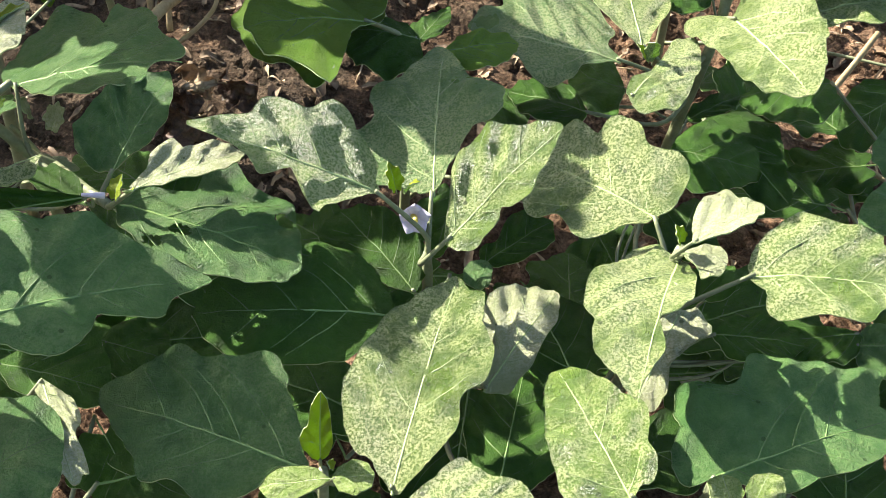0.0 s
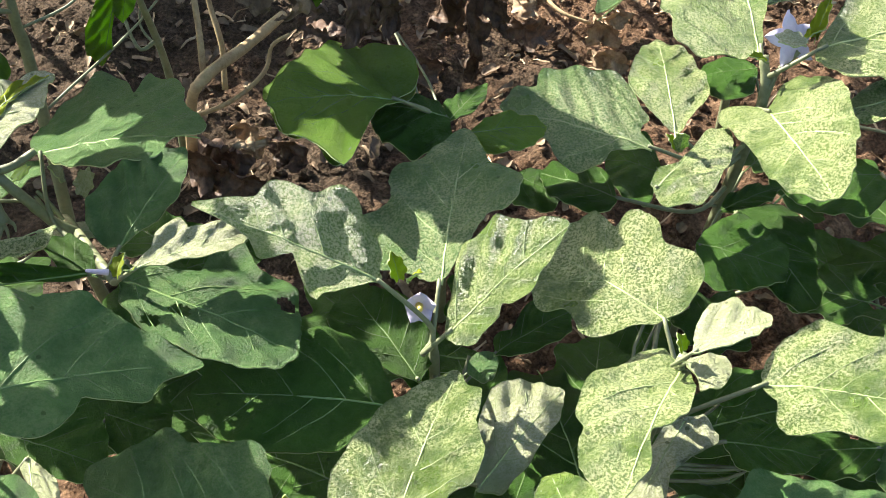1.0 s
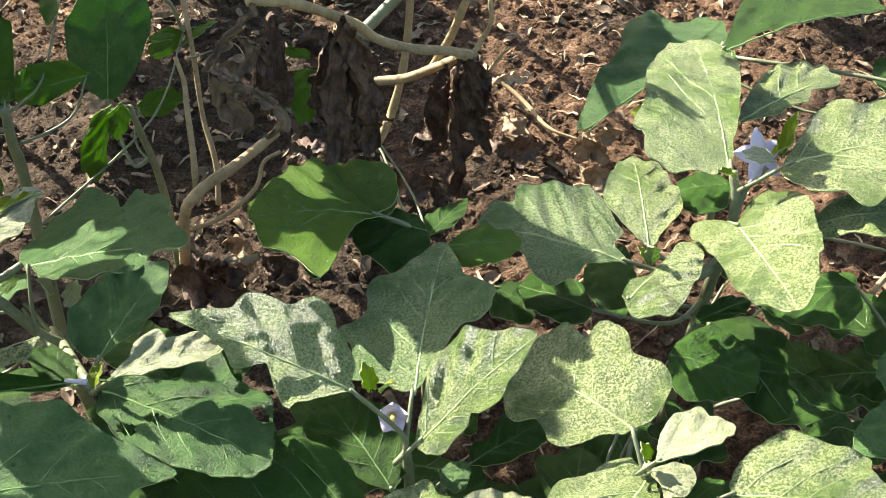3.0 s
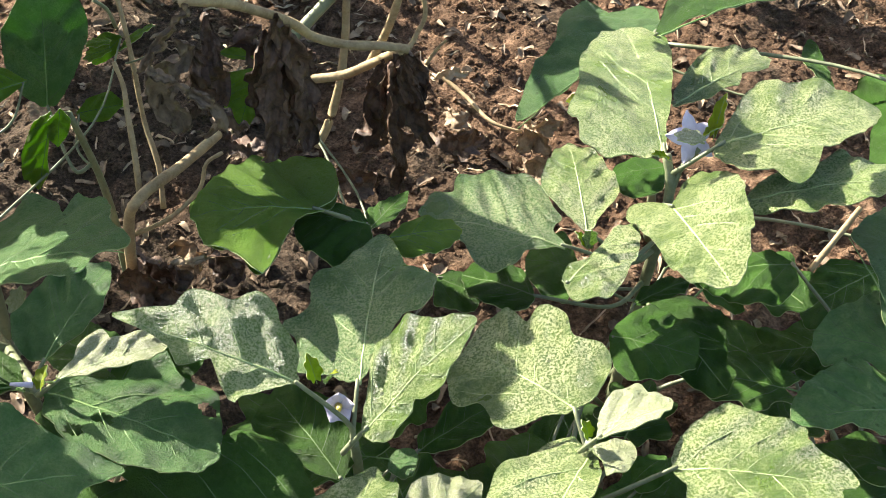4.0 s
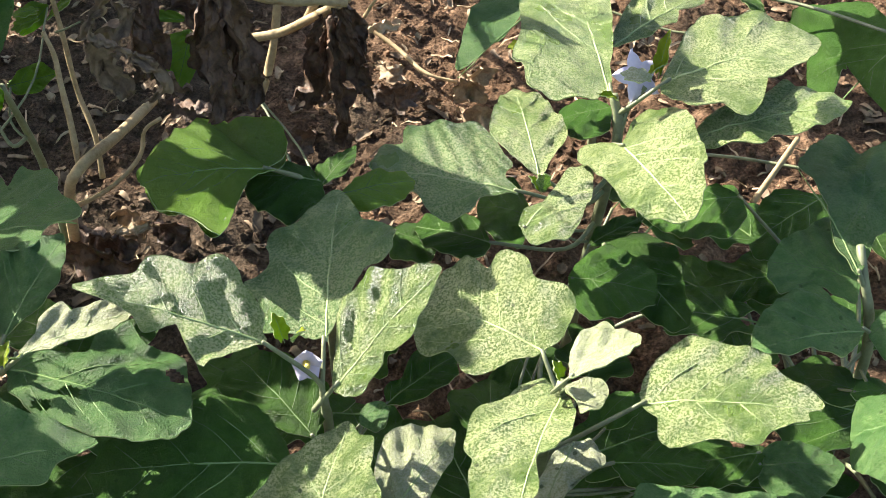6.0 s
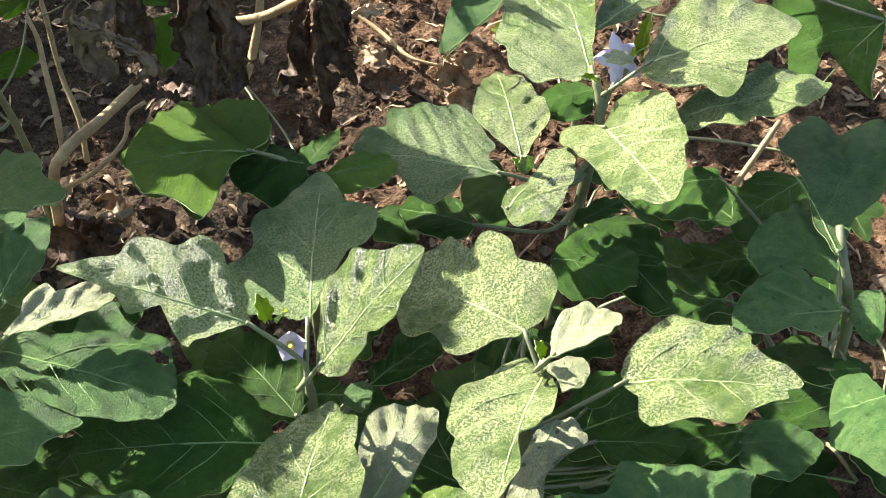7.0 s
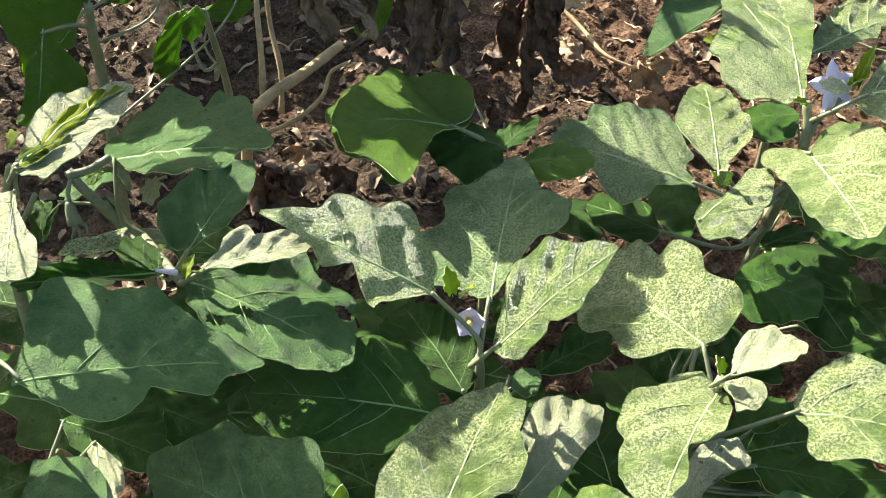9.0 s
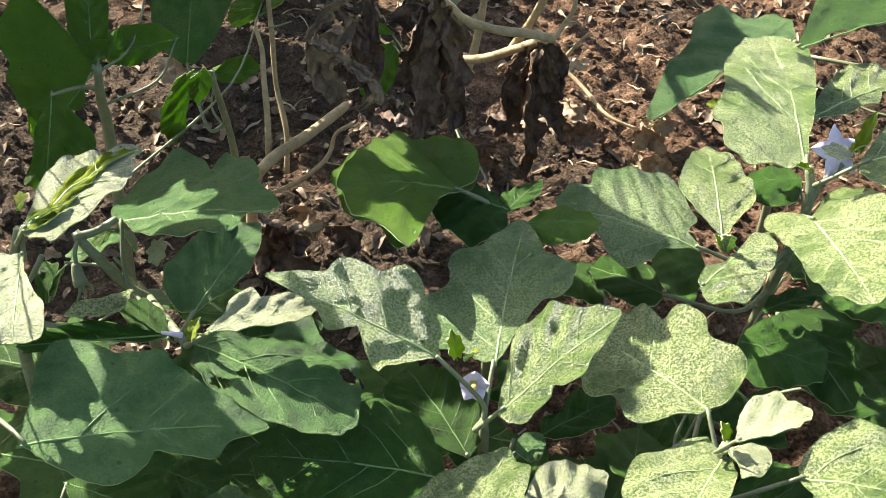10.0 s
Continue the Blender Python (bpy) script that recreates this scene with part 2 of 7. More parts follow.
def leaf(plant, base, tip, roll, spread, lobes, fold=3.0, arch=0.05, tone="mature", holes=(), wave=1.0):
    """A lobed blade from base to tip. roll: degrees by which its right side is raised. spread: half-length, half-width and the
    shift of the middle along and across, in mm. lobes: the outline in percent of that oval, from the tip round by the right side.
    holes: gnawed places, along, across and radius in metres."""
    global leaf_count
    leaf_count += 1
    seed = leaf_count * 7.31
    base, tip = Vector(base), Vector(tip)
    along = tip - base
    size = along.length
    along.normalize()
    flat = along.cross(Vector((0, 0, 1))).normalized()
    rise = flat.cross(along)
    side = flat * math.cos(radians(roll)) + rise * math.sin(radians(roll))
    up = side.cross(along)
    half, wide, mid, off = (v / 1000 for v in spread)
    mid += size / 2
    bend = math.tan(radians(fold))
    veins = 4 if size > 0.06 else 3
    count = len(lobes)

    def reach(angle):
        """How far the outline lies from the middle, rounded between the given values."""
        a = (angle / (2 * math.pi) * count) % count
        i, t = int(a), a - int(a)
        p0, p1, p2, p3 = (lobes[(i + k) % count] / 100 for k in (-1, 0, 1, 2))
        r = 0.5 * (2 * p1 + (p2 - p0) * t + (2 * p0 - 5 * p1 + 4 * p2 - p3) * t * t + (3 * p1 - p0 - 3 * p2 + p3) * t ** 3)
        return r * (1 + 0.022 * noise.noise((angle * 5.5, seed, 1.0)) + 0.014 * noise.noise((angle * 17, seed, 2.0)))

    def surface(y, x):
        """The point y along the midrib and x across from it."""
        f = max(-0.1, min(1.1, y / size))
        e = min(1.3, abs(x) / wide)
        v = x / wide
        h = bend * abs(x) * (1 - 0.3 * e) + arch * size * (4 * f * (1 - f) - 0.67)
        h += wave * wide * e * e * 0.16 * noise.noise((f * 3.6 + seed, 1.5 * v, seed * 0.7))
        h += 0.0016 * min(1.0, e * 2) * math.sin((f - 0.35 * e) * math.pi * 2 * veins + 1.5) * min(1, size / 0.1)
        p = base + along * y + side * x
        h += 0.0022 * noise.noise(p * 60) + 0.0009 * noise.noise(p * 150)
        return p + up * h

    n = (160 if holes else 120) if size > 0.05 else 60
    rings = [k / 22 for k in range(22)] + [1.0] if holes else RINGS
    flat_points = [(mid, off)]
    for ring in rings[1:]:
        for k in range(n):
            a = 2 * math.pi * k / n
            r = reach(a) * ring
            flat_points.append((mid + half * r * math.cos(a), off + wide * r * math.sin(a)))
    top = [surface(y, x) for y, x in flat_points]
    under = [q - up * (0.0006 if i < len(top) - n else 0.0009) for i, q in enumerate(top)]
    m, faces, which = len(top), [], []

    def both(a, b, c, d=None):
        quad = (a, b, c) if d is None else (a, b, c, d)
        faces.append(quad[::-1])
        faces.append(tuple(m + q for q in quad))
        which.extend((0, 1))

    for k in range(n):
        both(0, 1 + k, 1 + (k + 1) % n)
        for j in range(len(rings) - 2):
            a, b = 1 + j * n + k, 1 + j * n + (k + 1) % n
            y, x = (sum(flat_points[q][c] for q in (a, b, a + n, b + n)) / 4 for c in (0, 1))
            if any(((y - hy) / 1.5) ** 2 + (x - hx) ** 2 < hr * hr for hy, hx, hr in holes):
                continue
            both(a, a + n, b + n, b)
        # rim faces in the pale vein colour paint a bright line along the edge
        a, b = m - n + k, m - n + (k + 1) % n
        faces.append((a, m + a, m + b, b))
        which.append(2)
    blade = part("leaf", raw("leaf", top + under, faces, which), [TONES[tone], UNDER, VEIN], plant)
    vein_mat = VEIN_DARK if tone in ("mature", "dim", "backlit") else VEIN
    # raised midrib and side veins
    verts, faces = [], []

    def ridge(track, w0, w1, high):
        start = len(verts)
        line = [surface(y, x) for y, x in track]
        for i, p in enumerate(line):
            q = i / (len(track) - 1)
            d = (line[min(i + 1, len(line) - 1)] - line[max(i - 1, 0)]).normalized()
            x = d.cross(up).normalized() * (w0 + (w1 - w0) * q)
            verts.extend((p - x - up * 0.0005, p - x * 0.5 + up * high * (1 - 0.5 * q), p + x * 0.5 + up * high * (1 - 0.5 * q), p + x - up * 0.0005))
        for i in range(len(track) - 1):
            a = start + 4 * i
            faces.extend((a + k, a + k + 1, a + k + 5, a + k + 4) for k in range(3))

    def inside(y, x):
        u, v = (y - mid) / half, (x - off) / wide
        return math.hypot(u, v) < reach(math.atan2(v, u)) * 0.9

    thick = min(1.0, size / 0.13)
    ridge([(size * f, 0.0) for f in np.linspace(0, 0.97, 20)], 0.0012 * thick, 0.0003, 0.0006 * thick)
    for sign in (-1, 1):
        for i in range(veins):
            y0 = size * (0.05 + 0.74 * (i + 0.7 * noise.noise((seed, i * 1.7, sign)) + (0.3 if sign > 0 else 0)) / veins)
            track, y, x = [], y0, 0.0004 * sign
            slope = radians(50 + 16 * noise.noise((seed, i, 5.0 + sign)))
            while inside(y, x) and len(track) < 14:
                track.append((y, x))
                y, x = y + 0.006 * math.cos(slope), x + sign * 0.006 * math.sin(slope)
                slope -= 0.045
            if len(track) > 2:
                ridge(track, 0.00055 * thick, 0.0002, 0.00028 * thick)
    if verts:
        part("venation", raw("venation", verts, faces), vein_mat, blade, "pale raised leaf veins")
    return blade


def stalk(plant, points, r0, r1, mat=STEM, name="petiole", seed=1, sides=7):
    return part(name, tube(points, r0, r1, sides, 0.15, 5, seed), mat, plant)


# ---- ground: one sheet, fine near the plants, reaching the horizon ----
def ground_height(x, y):
    far = min(1.0, max(0.0, (math.hypot(x, y - 0.3) - 1.6) / 2))
    h = 0.020 * noise.noise((x * 2.2, y * 2.2, 1.0)) + 0.014 * noise.noise((x * 7, y * 7, 2.0))
    h += 0.012 * noise.noise((x * 21, y * 21, 3.0)) + 0.011 * abs(noise.noise((x * 47, y * 47, 4.0))) + 0.004 * noise.noise((x * 95, y * 95, 5.0))
    return h * (1 - far)


def build_ground():
    near = list(np.arange(-1.2, 1.2001, 0.008))
    far = [1.4, 1.8, 2.6, 4, 8, 20, 60, 200, 600]
    xs = [-v for v in far[::-1]] + near + far
    ys = [v + 0.4 for v in xs]
    verts = [(x, y, ground_height(x, y)) for y in ys for x in xs]
    n = len(xs)
    faces = [(j * n + i, j * n + i + 1, (j + 1) * n + i + 1, (j + 1) * n + i) for j in range(len(ys) - 1) for i in range(n - 1)]
    ob = part("ground", raw("ground", verts, faces), SOIL, None)
    return tagged(ob, "reddish brown crumbly field soil with dark crusted patches", "ground", kind="structure")


build_ground()


# ---- the plants ----
center = thing("eggplant_plant", (-0.055, -0.115, 0.0), "eggplant plant with lobed felted leaves and a pale flower", "plant", "eggplant plants in the field")
stalk(center, [(-0.055, -0.115, -0.010), (-0.061, -0.133, 0.135), (-0.065, -0.145, 0.255), (-0.067, -0.150, 0.295)], 0.0052, 0.0034, STEM, "stem")
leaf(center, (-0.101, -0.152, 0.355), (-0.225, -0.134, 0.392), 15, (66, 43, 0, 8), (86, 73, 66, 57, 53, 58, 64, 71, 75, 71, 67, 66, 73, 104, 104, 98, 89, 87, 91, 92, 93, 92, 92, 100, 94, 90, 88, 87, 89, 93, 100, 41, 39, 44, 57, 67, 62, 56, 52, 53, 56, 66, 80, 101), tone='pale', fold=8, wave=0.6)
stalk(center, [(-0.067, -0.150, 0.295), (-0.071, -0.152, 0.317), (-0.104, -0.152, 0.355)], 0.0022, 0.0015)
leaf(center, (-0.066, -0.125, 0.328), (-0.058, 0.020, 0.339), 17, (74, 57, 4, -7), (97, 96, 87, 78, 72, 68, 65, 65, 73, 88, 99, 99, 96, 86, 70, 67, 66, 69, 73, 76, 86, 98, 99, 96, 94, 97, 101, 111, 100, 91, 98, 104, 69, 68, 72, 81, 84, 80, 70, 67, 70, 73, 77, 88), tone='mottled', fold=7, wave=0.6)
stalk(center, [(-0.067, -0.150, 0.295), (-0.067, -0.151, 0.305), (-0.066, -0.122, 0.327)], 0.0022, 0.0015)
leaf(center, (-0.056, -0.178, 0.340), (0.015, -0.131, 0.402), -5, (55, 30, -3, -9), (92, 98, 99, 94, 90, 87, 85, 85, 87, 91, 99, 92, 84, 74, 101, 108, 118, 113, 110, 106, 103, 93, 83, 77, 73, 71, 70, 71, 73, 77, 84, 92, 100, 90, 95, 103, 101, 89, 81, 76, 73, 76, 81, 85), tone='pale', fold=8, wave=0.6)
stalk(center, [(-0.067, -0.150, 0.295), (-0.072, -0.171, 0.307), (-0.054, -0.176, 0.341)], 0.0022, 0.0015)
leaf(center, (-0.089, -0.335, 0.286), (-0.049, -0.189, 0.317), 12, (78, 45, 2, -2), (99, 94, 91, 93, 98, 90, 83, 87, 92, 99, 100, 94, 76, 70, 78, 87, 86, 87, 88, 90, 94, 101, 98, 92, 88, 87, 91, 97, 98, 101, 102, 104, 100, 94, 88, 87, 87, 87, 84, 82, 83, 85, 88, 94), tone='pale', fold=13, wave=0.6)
stalk(center, [(-0.064, -0.144, 0.244), (-0.084, -0.266, 0.237), (-0.088, -0.332, 0.286)], 0.0022, 0.0015)
leaf(center, (-0.088, -0.202, 0.293), (-0.219, -0.215, 0.304), 6, (66, 48, -0, 6), (95, 90, 88, 83, 80, 78, 79, 77, 77, 78, 82, 87, 95, 103, 103, 104, 105, 101, 100, 99, 100, 100, 100, 100, 96, 94, 94, 96, 99, 102, 108, 101, 97, 98, 101, 100, 101, 103, 104, 104, 103, 100, 99, 101), fold=3, tone='dim')
stalk(center, [(-0.065, -0.145, 0.255), (-0.066, -0.172, 0.261), (-0.091, -0.202, 0.292)], 0.0022, 0.0015)
leaf(center, (-0.030, -0.254, 0.281), (0.023, -0.173, 0.289), -3, (49, 26, 0, -10), (90, 95, 101, 105, 101, 100, 98, 98, 94, 88, 86, 90, 96, 104, 107, 113, 123, 118, 112, 108, 96, 83, 75, 69, 65, 62, 61, 60, 61, 64, 67, 71, 77, 85, 92, 104, 102, 102, 95, 90, 88, 87, 87, 88), fold=0, tone='felted')
stalk(center, [(-0.064, -0.143, 0.233), (-0.057, -0.214, 0.239), (-0.028, -0.251, 0.280)], 0.0022, 0.0015)
leaf(center, (-0.042, -0.167, 0.285), (-0.031, -0.149, 0.290), 0, (12, 11, 1, 6), (96, 86, 84, 81, 76, 76, 83, 97, 106, 110, 115, 103, 100, 103, 112, 104, 103, 103, 98, 100, 97, 96, 99, 97))
stalk(center, [(-0.064, -0.144, 0.244), (-0.057, -0.162, 0.257), (-0.041, -0.165, 0.285)], 0.0014, 0.0010)
leaf(center, (-0.074, -0.166, 0.273), (-0.130, -0.099, 0.283), 5, (44, 29, 0, -0), (100, 97, 96, 97, 99, 99, 100, 104, 108, 103, 101, 99, 99, 100, 104, 103, 103, 103, 98, 96, 95, 97, 100, 92, 87, 84, 82, 78, 75, 74, 74, 76, 79, 83, 90, 101, 108, 118, 117, 111, 106, 101, 99, 98), tone='dim')
stalk(center, [(-0.064, -0.143, 0.233), (-0.065, -0.160, 0.246), (-0.076, -0.164, 0.272)], 0.0022, 0.0015)
leaf(center, (-0.025, -0.111, 0.240), (0.029, -0.075, 0.255), 0, (33, 22, 0, -3), (96, 101, 99, 98, 100, 104, 110, 109, 105, 103, 98, 92, 89, 88, 86, 86, 88, 93, 94, 94, 97, 101, 95, 91, 90, 90, 85, 57, 46, 46, 48, 51, 56, 63, 73, 90, 106, 101, 99, 99, 96, 93, 92, 93), tone='dim')
stalk(center, [(-0.063, -0.140, 0.200), (-0.052, -0.130, 0.212), (-0.023, -0.109, 0.240)], 0.0014, 0.0010)
leaf(center, (-0.020, -0.308, 0.240), (0.005, -0.195, 0.235), 0, (58, 33, 0, 1), (99, 92, 88, 84, 77, 73, 70, 68, 69, 70, 73, 77, 84, 94, 110, 104, 99, 97, 98, 96, 95, 96, 100, 96, 93, 92, 93, 96, 95, 94, 95, 98, 99, 94, 91, 89, 90, 90, 89, 90, 93, 95, 95, 97), fold=2, tone='dim')
stalk(center, [(-0.063, -0.140, 0.200), (-0.047, -0.250, 0.201), (-0.019, -0.305, 0.239)], 0.0022, 0.0015)
right = thing("eggplant_plant", (0.078, -0.142, 0.0), "eggplant plant with bright sunlit lobed leaves", "plant", "eggplant plants in the field")
stalk(right, [(0.078, -0.142, -0.010), (0.078, -0.172, 0.165), (0.084, -0.194, 0.315), (0.088, -0.202, 0.365)], 0.0056, 0.0036, STEM, "stem")
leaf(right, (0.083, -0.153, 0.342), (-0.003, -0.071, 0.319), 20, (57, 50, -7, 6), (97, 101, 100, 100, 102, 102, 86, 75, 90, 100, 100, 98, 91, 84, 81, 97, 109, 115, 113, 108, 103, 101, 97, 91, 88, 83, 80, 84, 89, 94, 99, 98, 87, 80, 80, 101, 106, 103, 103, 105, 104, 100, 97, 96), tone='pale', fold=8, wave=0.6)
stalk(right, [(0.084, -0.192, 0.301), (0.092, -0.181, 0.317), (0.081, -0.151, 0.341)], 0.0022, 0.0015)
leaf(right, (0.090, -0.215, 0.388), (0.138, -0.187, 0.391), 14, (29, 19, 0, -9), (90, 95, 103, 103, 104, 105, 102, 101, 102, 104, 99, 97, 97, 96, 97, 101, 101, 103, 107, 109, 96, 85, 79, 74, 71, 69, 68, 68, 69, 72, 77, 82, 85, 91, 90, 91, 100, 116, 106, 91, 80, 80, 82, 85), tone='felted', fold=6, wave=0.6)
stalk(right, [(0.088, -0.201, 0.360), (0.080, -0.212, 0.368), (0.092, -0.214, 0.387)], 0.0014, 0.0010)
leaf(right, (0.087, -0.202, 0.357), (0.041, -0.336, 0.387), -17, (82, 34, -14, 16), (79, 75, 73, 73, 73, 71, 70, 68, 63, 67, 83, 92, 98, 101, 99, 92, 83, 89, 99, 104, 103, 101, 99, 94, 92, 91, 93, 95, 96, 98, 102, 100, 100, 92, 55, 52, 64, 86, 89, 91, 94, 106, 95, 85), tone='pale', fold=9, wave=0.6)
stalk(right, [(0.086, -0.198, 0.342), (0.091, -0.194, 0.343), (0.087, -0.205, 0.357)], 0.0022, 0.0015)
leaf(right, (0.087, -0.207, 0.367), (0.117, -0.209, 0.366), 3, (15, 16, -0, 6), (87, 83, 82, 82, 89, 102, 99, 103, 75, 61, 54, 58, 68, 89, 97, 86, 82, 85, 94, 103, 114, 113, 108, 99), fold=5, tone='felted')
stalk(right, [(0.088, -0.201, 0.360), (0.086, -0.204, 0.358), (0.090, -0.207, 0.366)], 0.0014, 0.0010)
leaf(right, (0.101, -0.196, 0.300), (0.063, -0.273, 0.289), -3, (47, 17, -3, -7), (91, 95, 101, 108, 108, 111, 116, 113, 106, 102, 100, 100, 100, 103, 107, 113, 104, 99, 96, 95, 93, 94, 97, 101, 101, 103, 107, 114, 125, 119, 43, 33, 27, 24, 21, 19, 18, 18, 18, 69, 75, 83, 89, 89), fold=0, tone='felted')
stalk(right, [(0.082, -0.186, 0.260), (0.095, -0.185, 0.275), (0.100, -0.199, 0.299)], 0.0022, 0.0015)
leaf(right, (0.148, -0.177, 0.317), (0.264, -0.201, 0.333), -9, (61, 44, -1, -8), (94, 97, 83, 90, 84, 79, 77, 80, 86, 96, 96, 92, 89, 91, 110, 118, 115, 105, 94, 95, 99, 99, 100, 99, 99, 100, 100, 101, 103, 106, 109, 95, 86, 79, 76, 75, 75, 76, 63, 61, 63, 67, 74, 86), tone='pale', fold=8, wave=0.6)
stalk(right, [(0.083, -0.188, 0.274), (0.106, -0.180, 0.282), (0.151, -0.177, 0.316)], 0.0022, 0.0015)
leaf(right, (0.115, -0.037, 0.297), (0.180, -0.055, 0.296), -3, (34, 39, 0, -0), (100, 99, 101, 94, 90, 87, 83, 81, 81, 82, 85, 89, 95, 104, 104, 106, 105, 100, 97, 96, 96, 97, 100, 98, 98, 99, 97, 97, 98, 97, 97, 100, 99, 94, 92, 91, 93, 92, 92, 94, 98, 102, 99, 99), fold=0, tone='dim')
stalk(right, [(0.082, -0.184, 0.247), (0.075, -0.104, 0.254), (0.118, -0.038, 0.296)], 0.0014, 0.0010)
leaf(right, (0.147, 0.008, 0.291), (0.202, -0.079, 0.285), -5, (51, 34, 0, -6), (92, 100, 103, 106, 110, 104, 100, 97, 96, 98, 101, 92, 86, 82, 80, 80, 82, 83, 85, 88, 94, 101, 99, 99, 98, 99, 102, 107, 108, 111, 109, 102, 97, 83, 74, 68, 63, 61, 60, 60, 61, 66, 83, 86), fold=0, tone='dim')
stalk(right, [(0.082, -0.184, 0.247), (0.098, -0.062, 0.248), (0.149, 0.005, 0.290)], 0.0022, 0.0015)
leaf(right, (0.138, 0.025, 0.270), (0.190, 0.059, 0.270), 0, (31, 12, 0, 1), (97, 91, 86, 84, 84, 85, 88, 94, 102, 102, 95, 91, 90, 90, 91, 95, 90, 86, 85, 85, 87, 91, 97, 95, 90, 87, 86, 86, 89, 93, 100, 97, 95, 96, 98, 103, 104, 96, 91, 88, 87, 88, 91, 95), tone='dim')
stalk(right, [(0.080, -0.180, 0.220), (0.082, -0.095, 0.221), (0.141, 0.027, 0.269)], 0.0014, 0.0010)
leaf(right, (0.234, -0.187, 0.258), (0.296, -0.191, 0.258), -5, (31, 26, -0, 6), (88, 83, 80, 78, 76, 75, 75, 77, 81, 87, 91, 93, 97, 104, 103, 104, 106, 108, 107, 108, 104, 101, 100, 101, 103, 107, 107, 106, 107, 104, 101, 101, 99, 95, 92, 92, 90, 90, 91, 94, 96, 97, 100, 97), fold=0)
stalk(right, [(0.080, -0.180, 0.220), (0.133, -0.182, 0.221), (0.237, -0.187, 0.257)], 0.0014, 0.0010)
leaf(right, (0.241, -0.178, 0.260), (0.177, -0.183, 0.250), -0, (33, 20, 0, -7), (94, 98, 103, 105, 107, 110, 117, 117, 104, 95, 90, 86, 82, 80, 80, 82, 85, 90, 94, 100, 102, 94, 89, 86, 85, 86, 88, 90, 90, 92, 96, 102, 97, 91, 88, 87, 86, 85, 86, 89, 94, 97, 94, 93), tone='dim')
stalk(right, [(0.080, -0.180, 0.220), (0.185, -0.177, 0.224), (0.238, -0.178, 0.259)], 0.0014, 0.0010)
leaf(right, (0.181, -0.166, 0.240), (0.153, -0.159, 0.240), 0, (14, 13, 0, -6), (79, 92, 108, 104, 107, 103, 98, 101, 102, 101, 107, 99, 92, 90, 96, 109, 96, 91, 93, 102, 88, 77, 72, 73), tone='dim')
stalk(right, [(0.079, -0.176, 0.192), (0.147, -0.174, 0.201), (0.179, -0.165, 0.239)], 0.0014, 0.0010)
leaf(right, (0.129, -0.192, 0.270), (0.199, -0.191, 0.260), 0, (35, 23, 0, 2), (94, 87, 83, 81, 80, 81, 84, 82, 81, 82, 85, 90, 98, 100, 97, 97, 99, 100, 95, 93, 92, 94, 97, 98, 94, 91, 91, 93, 96, 100, 96, 94, 94, 96, 100, 99, 99, 100, 104, 110, 105, 101, 99, 100), fold=2, tone='dim')
stalk(right, [(0.081, -0.182, 0.233), (0.096, -0.187, 0.247), (0.132, -0.192, 0.269)], 0.0022, 0.0015)
leaf(right, (0.151, -0.138, 0.280), (0.126, -0.157, 0.270), 0, (17, 13, 0, -3), (98, 98, 92, 92, 100, 102, 94, 94, 100, 94, 94, 101, 89, 81, 80, 84, 96, 102, 94, 94, 100, 99, 106, 103), fold=2, tone='dim')
stalk(right, [(0.081, -0.182, 0.233), (0.127, -0.152, 0.247), (0.149, -0.140, 0.278)], 0.0014, 0.0010)
lower = thing("eggplant_plant", (-0.127, -0.329, 0.0), "eggplant plant with a young yellow green shoot", "plant", "eggplant plants in the field")
stalk(lower, [(-0.127, -0.329, -0.010), (-0.127, -0.344, 0.195), (-0.127, -0.359, 0.345)], 0.0050, 0.0032, STEM, "stem")
leaf(lower, (-0.137, -0.342, 0.321), (-0.258, -0.295, 0.316), 6, (70, 53, 5, 10), (98, 93, 85, 81, 82, 87, 92, 89, 74, 73, 73, 78, 96, 101, 97, 91, 83, 80, 79, 81, 84, 85, 87, 100, 84, 83, 86, 92, 98, 100, 100, 100, 90, 88, 99, 96, 85, 81, 80, 82, 84, 87, 94, 99), fold=4, wave=0.6)
stalk(lower, [(-0.127, -0.352, 0.277), (-0.126, -0.350, 0.293), (-0.139, -0.341, 0.320)], 0.0022, 0.0015)
leaf(lower, (-0.129, -0.354, 0.345), (-0.129, -0.347, 0.400), 0, (28, 9, 0, -2), (88, 97, 100, 99, 99, 102, 99, 95, 93, 93, 93, 94, 98, 104, 103, 101, 102, 105, 102, 100, 101, 99, 92, 89, 87, 86, 87, 88, 91, 96, 98, 99, 98, 79, 68, 60, 55, 54, 56, 61, 67, 75, 77, 81), fold=20, tone='bud')
stalk(lower, [(-0.127, -0.357, 0.331), (-0.128, -0.356, 0.330), (-0.129, -0.353, 0.347)], 0.0014, 0.0010)
leaf(lower, (-0.123, -0.370, 0.355), (-0.162, -0.368, 0.340), 10, (21, 10, 0, 0), (99, 92, 91, 91, 98, 96, 100, 90, 87, 90, 87, 89, 99, 88, 83, 85, 86, 86, 92, 101, 114, 99, 93, 93), fold=8, tone='young')
stalk(lower, [(-0.127, -0.357, 0.331), (-0.121, -0.364, 0.339), (-0.126, -0.370, 0.353)], 0.0014, 0.0010)
leaf(lower, (-0.122, -0.370, 0.355), (-0.099, -0.370, 0.360), 0, (12, 12, -0, 2), (95, 93, 97, 91, 92, 100, 90, 83, 82, 84, 80, 81, 89, 99, 92, 92, 89, 91, 99, 97, 101, 99, 96, 100), fold=5, tone='young')
